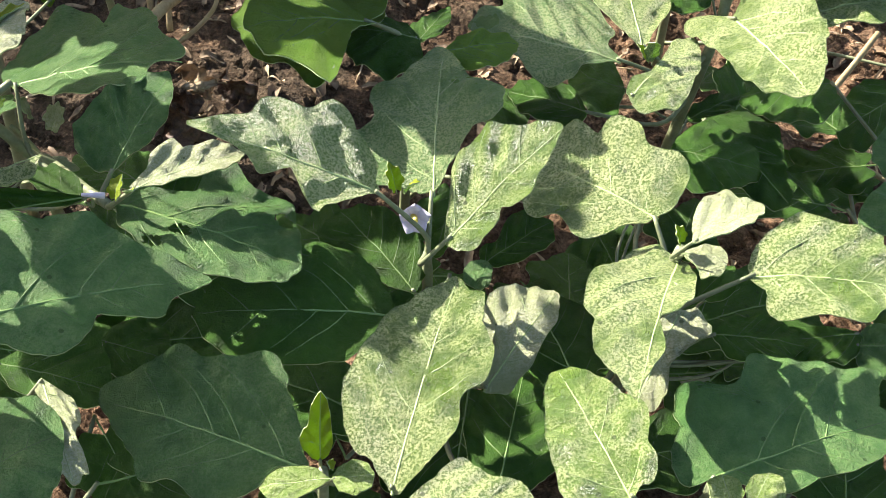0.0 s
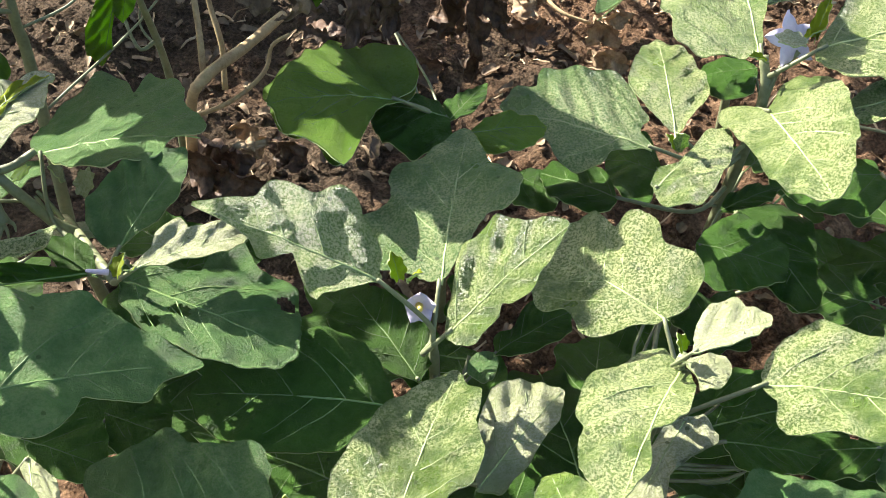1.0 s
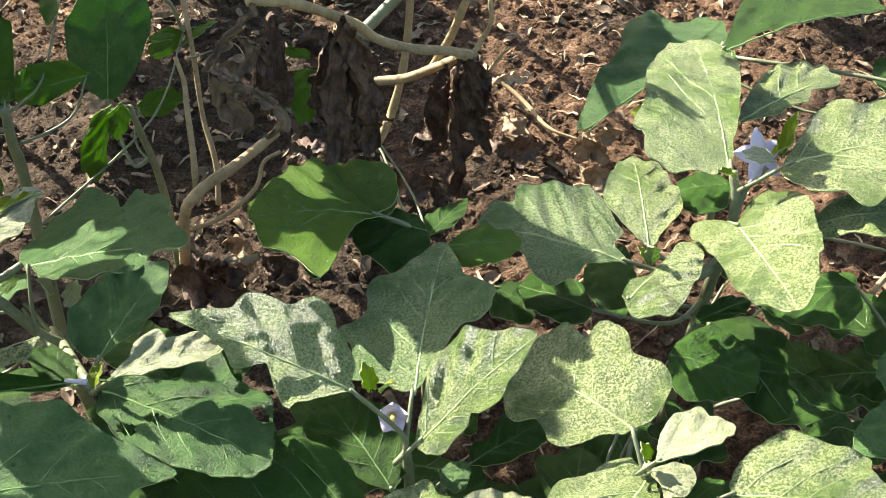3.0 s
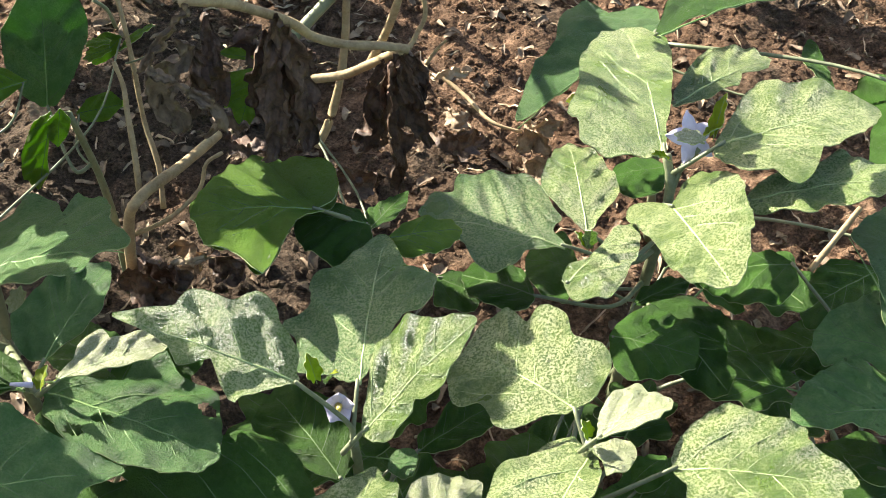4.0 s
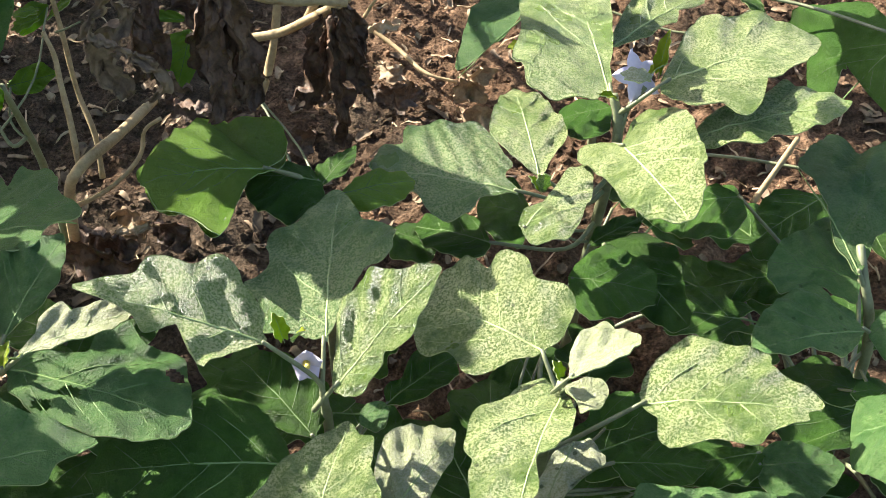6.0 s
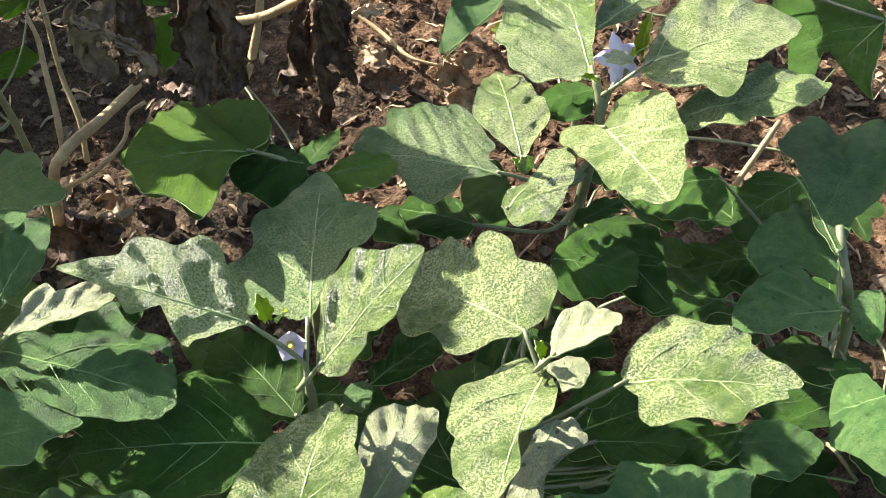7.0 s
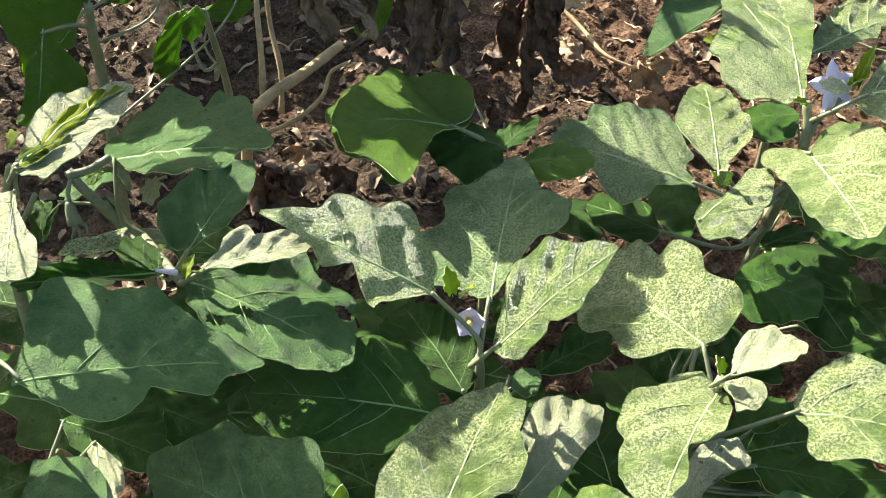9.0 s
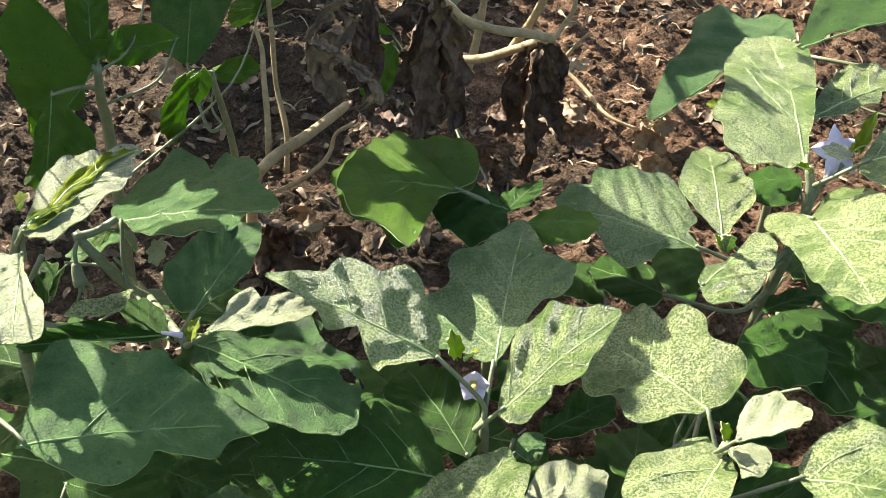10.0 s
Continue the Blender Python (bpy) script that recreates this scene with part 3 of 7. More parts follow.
stalk(lower, [(-0.127, -0.357, 0.331), (-0.129, -0.364, 0.336), (-0.120, -0.370, 0.355)], 0.0014, 0.0010)
leaf(lower, (-0.089, -0.362, 0.310), (-0.007, -0.370, 0.330), 0, (43, 27, 0, -6), (93, 98, 100, 95, 93, 92, 93, 97, 98, 96, 96, 98, 99, 93, 89, 87, 87, 89, 90, 94, 100, 94, 83, 75, 70, 67, 66, 66, 67, 71, 77, 86, 93, 96, 80, 72, 69, 69, 71, 77, 86, 85, 87, 90), fold=3, tone='pale')
stalk(lower, [(-0.127, -0.352, 0.277), (-0.116, -0.356, 0.286), (-0.086, -0.363, 0.310)], 0.0022, 0.0015)
edge = thing("eggplant_plant", (0.341, -0.063, 0.0), "eggplant plant with dark bluish green leaves", "plant", "eggplant plants in the field")
stalk(edge, [(0.341, -0.063, -0.010), (0.341, -0.083, 0.220), (0.335, -0.083, 0.285), (0.326, -0.067, 0.325), (0.326, -0.050, 0.335)], 0.0050, 0.0032, STEM, "stem")
leaf(edge, (0.319, -0.111, 0.312), (0.235, -0.129, 0.314), 1, (44, 36, -0, 13), (89, 84, 79, 76, 73, 70, 68, 68, 70, 72, 77, 81, 86, 93, 105, 110, 99, 92, 88, 90, 95, 101, 96, 98, 101, 101, 98, 98, 100, 102, 102, 104, 86, 74, 67, 69, 74, 82, 89, 93, 98, 103, 102, 94), fold=3)
stalk(edge, [(0.336, -0.083, 0.267), (0.336, -0.095, 0.284), (0.317, -0.111, 0.312)], 0.0022, 0.0015)
leaf(edge, (0.321, -0.074, 0.332), (0.297, 0.039, 0.343), 1, (73, 52, 15, 44), (98, 91, 79, 69, 77, 90, 104, 113, 97, 81, 71, 64, 56, 51, 48, 46, 45, 45, 46, 47, 47, 48, 51, 54, 59, 67, 79, 130, 122, 118, 101, 89, 80, 78, 77, 78, 80, 97, 98, 94, 93, 93, 93, 94), fold=2)
stalk(edge, [(0.327, -0.070, 0.318), (0.325, -0.074, 0.319), (0.320, -0.071, 0.331)], 0.0022, 0.0015)
leaf(edge, (0.331, -0.060, 0.310), (0.264, -0.039, 0.312), 5, (35, 47, 0, 13), (87, 82, 79, 73, 69, 66, 65, 66, 67, 71, 79, 92, 98, 96, 95, 87, 81, 77, 76, 75, 77, 80, 85, 93, 104, 107, 113, 120, 98, 85, 76, 70, 66, 64, 68, 79, 96, 115, 113, 113, 113, 107, 104, 94), fold=2)
stalk(edge, [(0.336, -0.083, 0.267), (0.340, -0.074, 0.282), (0.328, -0.059, 0.309)], 0.0014, 0.0010)
leaf(edge, (0.352, -0.091, 0.310), (0.324, -0.109, 0.300), -0, (20, 20, 3, -13), (89, 86, 89, 96, 94, 96, 95, 101, 111, 113, 105, 69, 52, 40, 34, 32, 32, 35, 40, 53, 85, 118, 110, 99))
stalk(edge, [(0.336, -0.083, 0.267), (0.350, -0.083, 0.285), (0.350, -0.092, 0.308)], 0.0014, 0.0010)
leaf(edge, (0.317, -0.208, 0.330), (0.287, -0.199, 0.300), -0, (23, 48, 1, -18), (93, 98, 105, 116, 112, 102, 97, 99, 92, 92, 98, 103, 100, 103, 115, 140, 88, 66, 57, 53, 52, 56, 64, 83), fold=3)
stalk(edge, [(0.335, -0.083, 0.285), (0.339, -0.150, 0.305), (0.315, -0.207, 0.327)], 0.0014, 0.0010)
leaf(edge, (0.311, -0.140, 0.280), (0.280, -0.119, 0.270), -0, (22, 22, -2, -2), (91, 101, 109, 111, 108, 100, 91, 89, 87, 78, 74, 77, 82, 92, 112, 113, 109, 92, 76, 69, 68, 66, 68, 75), tone='dim')
stalk(edge, [(0.339, -0.083, 0.238), (0.334, -0.117, 0.250), (0.309, -0.138, 0.278)], 0.0014, 0.0010)
leaf(edge, (0.298, -0.159, 0.300), (0.322, -0.158, 0.300), 0, (12, 8, 0, 1), (94, 80, 74, 74, 78, 90, 99, 102, 112, 127, 108, 100, 99, 93, 90, 92, 103, 103, 100, 103, 100, 90, 88, 92), tone='dim')
stalk(edge, [(0.337, -0.083, 0.255), (0.303, -0.122, 0.264), (0.301, -0.159, 0.299)], 0.0014, 0.0010)
leaf(edge, (0.374, 0.140, 0.220), (0.296, 0.096, 0.200), 0, (48, 33, 2, -1), (91, 84, 78, 74, 72, 71, 72, 74, 78, 84, 85, 88, 94, 102, 99, 91, 86, 83, 81, 83, 87, 93, 98, 90, 86, 83, 83, 84, 86, 91, 99, 102, 94, 89, 86, 86, 92, 101, 116, 111, 108, 106, 103, 96), tone='dim')
stalk(edge, [(0.341, -0.079, 0.178), (0.386, 0.047, 0.182), (0.371, 0.139, 0.218)], 0.0022, 0.0015)
leaf(edge, (0.289, 0.119, 0.240), (0.205, 0.114, 0.220), 0, (43, 35, -0, -16), (86, 91, 98, 110, 101, 94, 91, 89, 89, 88, 88, 90, 93, 99, 108, 110, 106, 105, 107, 110, 103, 99, 97, 97, 98, 100, 97, 97, 99, 104, 110, 98, 91, 86, 83, 83, 83, 81, 77, 74, 74, 74, 76, 81), tone='dim')
stalk(edge, [(0.341, -0.081, 0.199), (0.345, 0.021, 0.204), (0.286, 0.119, 0.238)], 0.0022, 0.0015)
back = thing("eggplant_plant", (0.144, 0.120, 0.0), "eggplant plant with large glossy leaves and a violet flower", "plant", "eggplant plants in the field")
stalk(back, [(0.144, 0.120, -0.010), (0.154, 0.100, 0.180), (0.164, 0.080, 0.330), (0.159, 0.092, 0.370)], 0.0060, 0.0038, STEM, "stem")
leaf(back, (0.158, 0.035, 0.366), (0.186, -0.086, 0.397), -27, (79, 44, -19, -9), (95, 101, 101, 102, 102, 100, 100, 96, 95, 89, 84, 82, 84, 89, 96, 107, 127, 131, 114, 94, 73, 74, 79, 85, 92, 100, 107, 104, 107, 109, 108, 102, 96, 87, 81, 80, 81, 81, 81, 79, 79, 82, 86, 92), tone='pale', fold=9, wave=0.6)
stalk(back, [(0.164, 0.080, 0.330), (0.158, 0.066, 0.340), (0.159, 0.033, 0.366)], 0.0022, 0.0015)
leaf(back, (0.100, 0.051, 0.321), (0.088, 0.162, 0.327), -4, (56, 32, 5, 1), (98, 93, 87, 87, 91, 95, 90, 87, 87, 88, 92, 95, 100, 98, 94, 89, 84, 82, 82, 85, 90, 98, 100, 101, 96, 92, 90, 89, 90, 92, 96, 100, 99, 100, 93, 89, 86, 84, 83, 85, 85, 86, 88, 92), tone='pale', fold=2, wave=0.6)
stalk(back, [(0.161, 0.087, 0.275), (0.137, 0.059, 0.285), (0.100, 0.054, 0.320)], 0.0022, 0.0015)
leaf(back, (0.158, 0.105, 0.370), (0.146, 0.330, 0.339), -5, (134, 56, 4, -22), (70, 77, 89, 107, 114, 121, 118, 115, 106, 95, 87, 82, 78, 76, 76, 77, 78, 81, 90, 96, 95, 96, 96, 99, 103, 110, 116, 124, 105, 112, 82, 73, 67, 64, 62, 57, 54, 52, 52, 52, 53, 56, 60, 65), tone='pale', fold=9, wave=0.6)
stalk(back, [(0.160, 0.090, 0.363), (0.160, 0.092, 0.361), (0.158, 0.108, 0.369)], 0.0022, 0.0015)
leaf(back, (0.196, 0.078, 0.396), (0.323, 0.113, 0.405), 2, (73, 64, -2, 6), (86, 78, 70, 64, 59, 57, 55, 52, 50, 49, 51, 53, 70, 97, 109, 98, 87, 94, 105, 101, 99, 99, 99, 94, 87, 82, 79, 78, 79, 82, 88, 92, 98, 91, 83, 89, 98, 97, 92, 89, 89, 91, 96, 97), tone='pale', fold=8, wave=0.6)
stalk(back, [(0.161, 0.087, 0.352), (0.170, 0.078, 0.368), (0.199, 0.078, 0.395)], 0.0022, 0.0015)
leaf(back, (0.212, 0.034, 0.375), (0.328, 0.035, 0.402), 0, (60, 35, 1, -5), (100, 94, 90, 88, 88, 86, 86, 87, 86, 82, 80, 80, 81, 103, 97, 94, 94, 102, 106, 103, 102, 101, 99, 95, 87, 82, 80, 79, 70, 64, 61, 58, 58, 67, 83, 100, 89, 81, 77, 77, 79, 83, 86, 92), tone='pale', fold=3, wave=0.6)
stalk(back, [(0.163, 0.082, 0.316), (0.182, 0.070, 0.328), (0.215, 0.034, 0.375)], 0.0022, 0.0015)
leaf(back, (0.082, 0.040, 0.317), (-0.038, 0.075, 0.313), 9, (63, 54, 1, 11), (96, 92, 91, 77, 75, 88, 96, 92, 90, 88, 87, 88, 95, 103, 98, 96, 90, 86, 84, 90, 89, 81, 83, 101, 91, 84, 76, 73, 80, 91, 96, 104, 97, 89, 75, 66, 62, 61, 62, 63, 66, 72, 82, 96), fold=2, wave=0.6, tone='mottled')
stalk(back, [(0.161, 0.087, 0.275), (0.136, 0.059, 0.283), (0.079, 0.041, 0.316)], 0.0022, 0.0015)
leaf(back, (0.079, -0.027, 0.338), (0.136, 0.050, 0.337), 6, (53, 23, -5, 13), (72, 68, 63, 60, 59, 58, 59, 61, 63, 65, 68, 72, 79, 90, 106, 114, 119, 109, 102, 98, 97, 97, 99, 98, 96, 97, 99, 104, 112, 111, 105, 74, 69, 68, 67, 75, 86, 105, 109, 110, 113, 102, 88, 78), fold=8, tone='pale')
stalk(back, [(0.162, 0.086, 0.289), (0.107, 0.011, 0.296), (0.080, -0.025, 0.337)], 0.0022, 0.0015)
leaf(back, (0.172, 0.155, 0.310), (0.125, 0.151, 0.300), -0, (24, 27, 0, -12), (94, 101, 111, 120, 109, 103, 99, 102, 105, 102, 105, 98, 87, 83, 85, 89, 87, 91, 99, 97, 103, 98, 93, 94), tone='dim')
stalk(back, [(0.160, 0.089, 0.262), (0.178, 0.123, 0.276), (0.170, 0.155, 0.308)], 0.0014, 0.0010)
leaf(back, (0.101, 0.086, 0.250), (0.055, 0.109, 0.240), 0, (31, 42, -2, -3), (86, 99, 108, 110, 104, 101, 84, 69, 62, 60, 63, 70, 80, 88, 105, 141, 114, 101, 86, 75, 70, 71, 70, 75), tone='dim')
stalk(back, [(0.156, 0.096, 0.207), (0.138, 0.086, 0.219), (0.099, 0.087, 0.248)], 0.0014, 0.0010)
leaf(back, (0.062, 0.030, 0.270), (0.000, 0.064, 0.260), -0, (36, 27, -0, 1), (99, 98, 99, 102, 107, 102, 100, 101, 103, 103, 96, 91, 89, 89, 86, 81, 78, 76, 76, 78, 81, 87, 95, 100, 103, 109, 119, 119, 113, 109, 108, 103, 99, 97, 97, 98, 96, 90, 86, 84, 84, 85, 89, 94), tone='dim')
stalk(back, [(0.158, 0.093, 0.235), (0.126, 0.053, 0.239), (0.060, 0.031, 0.269)], 0.0022, 0.0015)
leaf(back, (-0.021, 0.061, 0.260), (0.020, 0.046, 0.250), -0, (22, 26, 0, 8), (99, 103, 100, 94, 96, 97, 96, 102, 95, 83, 78, 79, 86, 101, 95, 92, 90, 88, 92, 103, 94, 91, 95, 102), tone='dim')
stalk(back, [(0.157, 0.095, 0.221), (0.043, 0.087, 0.226), (-0.018, 0.060, 0.258)], 0.0014, 0.0010)
middle = thing("eggplant_plant", (-0.075, 0.120, 0.0), "low eggplant plant with rounded green leaves", "plant", "eggplant plants in the field")
stalk(middle, [(-0.075, 0.120, -0.010), (-0.078, 0.100, 0.150), (-0.080, 0.075, 0.280)], 0.0050, 0.0032, STEM, "stem")
leaf(middle, (-0.115, 0.056, 0.332), (-0.221, 0.070, 0.309), 5, (63, 69, -3, -6), (80, 96, 101, 101, 100, 99, 96, 93, 90, 92, 93, 85, 87, 99, 109, 115, 118, 118, 115, 109, 103, 84, 67, 62, 61, 63, 67, 72, 80, 92, 104, 100, 77, 67, 66, 65, 65, 66, 68, 69, 69, 71, 73, 76), tone='backlit', fold=2, wave=0.6)
stalk(middle, [(-0.080, 0.075, 0.280), (-0.084, 0.072, 0.301), (-0.118, 0.057, 0.330)], 0.0022, 0.0015)
leaf(middle, (-0.115, 0.054, 0.334), (-0.204, 0.011, 0.359), -9, (74, 96, -21, -1), (97, 91, 85, 81, 77, 75, 74, 74, 75, 76, 78, 83, 92, 91, 96, 117, 131, 129, 115, 95, 80, 66, 48, 35, 28, 25, 23, 22, 22, 21, 22, 23, 26, 31, 38, 49, 73, 117, 112, 102, 109, 110, 103, 96), fold=3, tone='backlit', wave=0.6)
stalk(middle, [(-0.080, 0.075, 0.280), (-0.084, 0.076, 0.299), (-0.117, 0.052, 0.334)], 0.0022, 0.0015)
leaf(middle, (-0.074, 0.069, 0.306), (-0.136, 0.071, 0.311), 4, (34, 34, -2, -15), (90, 94, 100, 110, 107, 107, 108, 103, 99, 98, 98, 99, 97, 96, 98, 100, 97, 95, 96, 96, 95, 95, 98, 97, 94, 93, 93, 95, 100, 98, 97, 98, 101, 95, 91, 90, 90, 90, 85, 82, 82, 82, 85, 88), fold=-3, tone='dim')
stalk(middle, [(-0.080, 0.075, 0.280), (-0.073, 0.072, 0.286), (-0.077, 0.070, 0.305)], 0.0014, 0.0010)
leaf(middle, (-0.077, 0.085, 0.285), (-0.047, 0.141, 0.285), 0, (32, 14, 0, -3), (78, 95, 97, 92, 90, 89, 91, 94, 99, 101, 99, 98, 100, 104, 107, 100, 95, 93, 93, 94, 98, 98, 90, 84, 81, 79, 79, 81, 84, 90, 99, 96, 79, 68, 60, 56, 52, 51, 50, 51, 52, 55, 60, 67), tone='dim')
stalk(middle, [(-0.080, 0.080, 0.256), (-0.080, 0.078, 0.265), (-0.075, 0.087, 0.284)], 0.0014, 0.0010)
leaf(middle, (-0.056, 0.026, 0.329), (0.001, 0.041, 0.329), 0, (30, 24, -0, 6), (89, 85, 82, 78, 76, 75, 76, 78, 80, 80, 83, 88, 95, 103, 100, 99, 100, 103, 98, 94, 92, 92, 94, 99, 101, 96, 93, 92, 93, 95, 93, 92, 93, 96, 101, 98, 98, 99, 103, 106, 102, 101, 102, 96), tone='backlit')
stalk(middle, [(-0.080, 0.075, 0.280), (-0.079, 0.047, 0.293), (-0.053, 0.026, 0.328)], 0.0014, 0.0010)
leaf(middle, (-0.213, 0.360, 0.256), (-0.231, 0.330, 0.201), 34, (33, 21, 0, 7), (95, 94, 95, 91, 85, 82, 81, 81, 83, 87, 90, 91, 95, 100, 109, 104, 94, 88, 84, 83, 82, 84, 87, 93, 102, 103, 99, 98, 99, 101, 97, 95, 95, 97, 101, 99, 100, 102, 107, 107, 105, 105, 103, 98), tone='backlit')
stalk(middle, [(-0.079, 0.089, 0.209), (-0.134, 0.246, 0.241), (-0.214, 0.359, 0.253)], 0.0014, 0.0010)
leaf(middle, (-0.213, 0.360, 0.266), (-0.248, 0.350, 0.277), 58, (19, 6, 0, 2), (90, 85, 86, 94, 112, 103, 98, 94, 78, 71, 69, 72, 82, 102, 94, 91, 94, 92, 93, 100, 106, 98, 98, 103), tone='backlit')
stalk(middle, [(-0.079, 0.086, 0.221), (-0.103, 0.235, 0.201), (-0.216, 0.359, 0.266)], 0.0014, 0.0010)
left = thing("eggplant_plant", (-0.310, -0.020, 0.0), "eggplant plant with big shaded leaves, one with insect holes", "plant", "eggplant plants in the field")
stalk(left, [(-0.310, -0.020, -0.010), (-0.380, 0.015, 0.200), (-0.277, -0.155, 0.335)], 0.0056, 0.0036, STEM, "stem")
leaf(left, (-0.366, -0.034, 0.331), (-0.239, -0.039, 0.366), 13, (77, 86, -13, -44), (68, 80, 98, 101, 91, 91, 109, 109, 104, 102, 99, 94, 91, 88, 86, 83, 81, 81, 84, 88, 95, 97, 97, 99, 103, 109, 113, 119, 127, 114, 86, 51, 38, 61, 60, 60, 60, 61, 61, 60, 60, 59, 59, 60), fold=2, wave=0.6)
stalk(left, [(-0.315, -0.093, 0.286), (-0.353, -0.063, 0.292), (-0.363, -0.034, 0.331)], 0.0022, 0.0015)
leaf(left, (-0.277, -0.139, 0.349), (-0.247, -0.056, 0.367), -3, (47, 27, 1, -12), (84, 91, 101, 103, 99, 98, 99, 99, 98, 99, 101, 98, 97, 98, 93, 90, 89, 92, 98, 103, 100, 99, 99, 98, 97, 98, 100, 104, 105, 107, 109, 101, 95, 92, 87, 81, 77, 74, 74, 72, 71, 72, 74, 79), fold=3, wave=0.6)
stalk(left, [(-0.286, -0.140, 0.323), (-0.286, -0.144, 0.329), (-0.276, -0.136, 0.349)], 0.0022, 0.0015)
leaf(left, (-0.260, -0.165, 0.361), (-0.191, -0.132, 0.366), -1, (39, 19, 1, -8), (87, 94, 104, 104, 106, 108, 106, 106, 109, 102, 96, 93, 91, 90, 90, 91, 90, 90, 92, 95, 102, 83, 67, 61, 60, 61, 63, 66, 72, 79, 82, 87, 94, 97, 43, 45, 49, 54, 61, 66, 74, 80, 80, 83), tone='felted', fold=12, wave=0.6)
stalk(left, [(-0.277, -0.155, 0.335), (-0.274, -0.162, 0.342), (-0.257, -0.164, 0.360)], 0.0022, 0.0015)
leaf(left, (-0.273, -0.158, 0.344), (-0.149, -0.196, 0.330), 3, (65, 50, -0, -14), (92, 97, 104, 105, 109, 108, 105, 103, 101, 99, 99, 100, 99, 101, 103, 101, 101, 104, 102, 101, 103, 95, 88, 79, 62, 52, 46, 41, 48, 59, 79, 94, 99, 89, 77, 70, 75, 84, 86, 88, 85, 85, 86, 89), fold=2, holes=((0.0373, 0.0228, 0.0048), (0.0496, 0.0074, 0.005), (0.1067, -0.0312, 0.0042)), tone='mature')
stalk(left, [(-0.277, -0.155, 0.335), (-0.276, -0.156, 0.334), (-0.270, -0.159, 0.343)], 0.0022, 0.0015)
leaf(left, (-0.299, -0.130, 0.310), (-0.347, -0.104, 0.310), 0, (27, 14, 0, 4), (97, 97, 98, 100, 110, 96, 86, 83, 80, 72, 70, 73, 83, 103, 99, 101, 98, 96, 98, 85, 80, 81, 88, 103), tone='dim')
stalk(left, [(-0.296, -0.124, 0.310), (-0.296, -0.127, 0.304), (-0.301, -0.128, 0.309)], 0.0014, 0.0010)
rear = thing("eggplant_plant", (-0.441, 0.150, 0.0), "eggplant plant with hanging light green leaves", "plant", "eggplant plants in the field")
stalk(rear, [(-0.441, 0.150, -0.010), (-0.441, 0.150, 0.245), (-0.442, 0.145, 0.301), (-0.439, 0.140, 0.342)], 0.0063, 0.0040, STEM, "stem")
leaf(rear, (-0.439, 0.140, 0.341), (-0.491, 0.100, 0.272), 56, (62, 53, -15, 39), (53, 50, 48, 48, 48, 47, 44, 41, 40, 42, 52, 70, 85, 91, 100, 113, 123, 102, 88, 79, 73, 69, 67, 65, 66, 67, 107, 98, 92, 81, 78, 77, 83, 91, 94, 75, 72, 76, 82, 112, 103, 62, 61, 57), fold=2, tone='backlit')
leaf(rear, (-0.443, 0.140, 0.341), (-0.463, 0.200, 0.402), -4, (44, 19, -0, -1), (97, 98, 96, 96, 98, 102, 109, 119, 107, 99, 95, 92, 91, 91, 92, 95, 101, 108, 102, 99, 98, 99, 95, 88, 83, 80, 79, 80, 82, 86, 92, 96, 95, 95, 97, 102, 109, 110, 101, 95, 92, 90, 90, 93), fold=5, tone='backlit')
stalk(rear, [(-0.440, 0.141, 0.334), (-0.441, 0.140, 0.331), (-0.443, 0.142, 0.342)], 0.0022, 0.0015)
leaf(rear, (-0.453, 0.076, 0.360), (-0.445, 0.015, 0.300), 15, (43, 29, 0, -9), (75, 85, 102, 105, 108, 113, 121, 95, 80, 76, 73, 72, 73, 75, 74, 74, 76, 79, 85, 93, 103, 89, 80, 74, 70, 68, 67, 68, 71, 75, 81, 90, 93, 97, 88, 74, 65, 58, 54, 54, 55, 57, 61, 67), fold=3, tone='backlit')
stalk(rear, [(-0.441, 0.143, 0.316), (-0.448, 0.118, 0.334), (-0.453, 0.073, 0.357)], 0.0022, 0.0015)
leaf(rear, (-0.439, 0.140, 0.349), (-0.424, 0.200, 0.339), -49, (31, 11, 0, -2), (95, 99, 100, 98, 98, 99, 103, 110, 106, 95, 88, 83, 80, 79, 80, 79, 79, 80, 84, 89, 97, 95, 86, 79, 75, 72, 72, 72, 74, 78, 85, 84, 83, 85, 88, 94, 103, 116, 117, 106, 99, 95, 93, 93), tone='backlit')
stalk(rear, [(-0.439, 0.140, 0.342), (-0.439, 0.139, 0.340), (-0.438, 0.143, 0.348)], 0.0014, 0.0010)
leaf(rear, (-0.421, 0.250, 0.378), (-0.450, 0.300, 0.376), 13, (43, 16, -14, -2), (86, 101, 99, 99, 102, 107, 115, 116, 100, 89, 71, 57, 49, 43, 40, 37, 36, 35, 35, 36, 37, 39, 42, 46, 53, 63, 81, 114, 130, 117, 109, 104, 91, 79, 70, 65, 61, 59, 58, 58, 60, 63, 68, 75), tone='backlit')
stalk(rear, [(-0.440, 0.141, 0.334), (-0.421, 0.180, 0.342), (-0.422, 0.253, 0.377)], 0.0014, 0.0010)
leaf(rear, (-0.384, 0.200, 0.340), (-0.446, 0.170, 0.332), 57, (35, 18, -0, 3), (95, 92, 91, 91, 94, 99, 107, 109, 104, 101, 100, 97, 93, 92, 92, 94, 93, 88, 86, 85, 85, 88, 92, 100, 93, 86, 81, 78, 77, 76, 76, 77, 80, 85, 93, 104, 102, 101, 103, 107, 103, 100, 100, 100), tone='backlit')
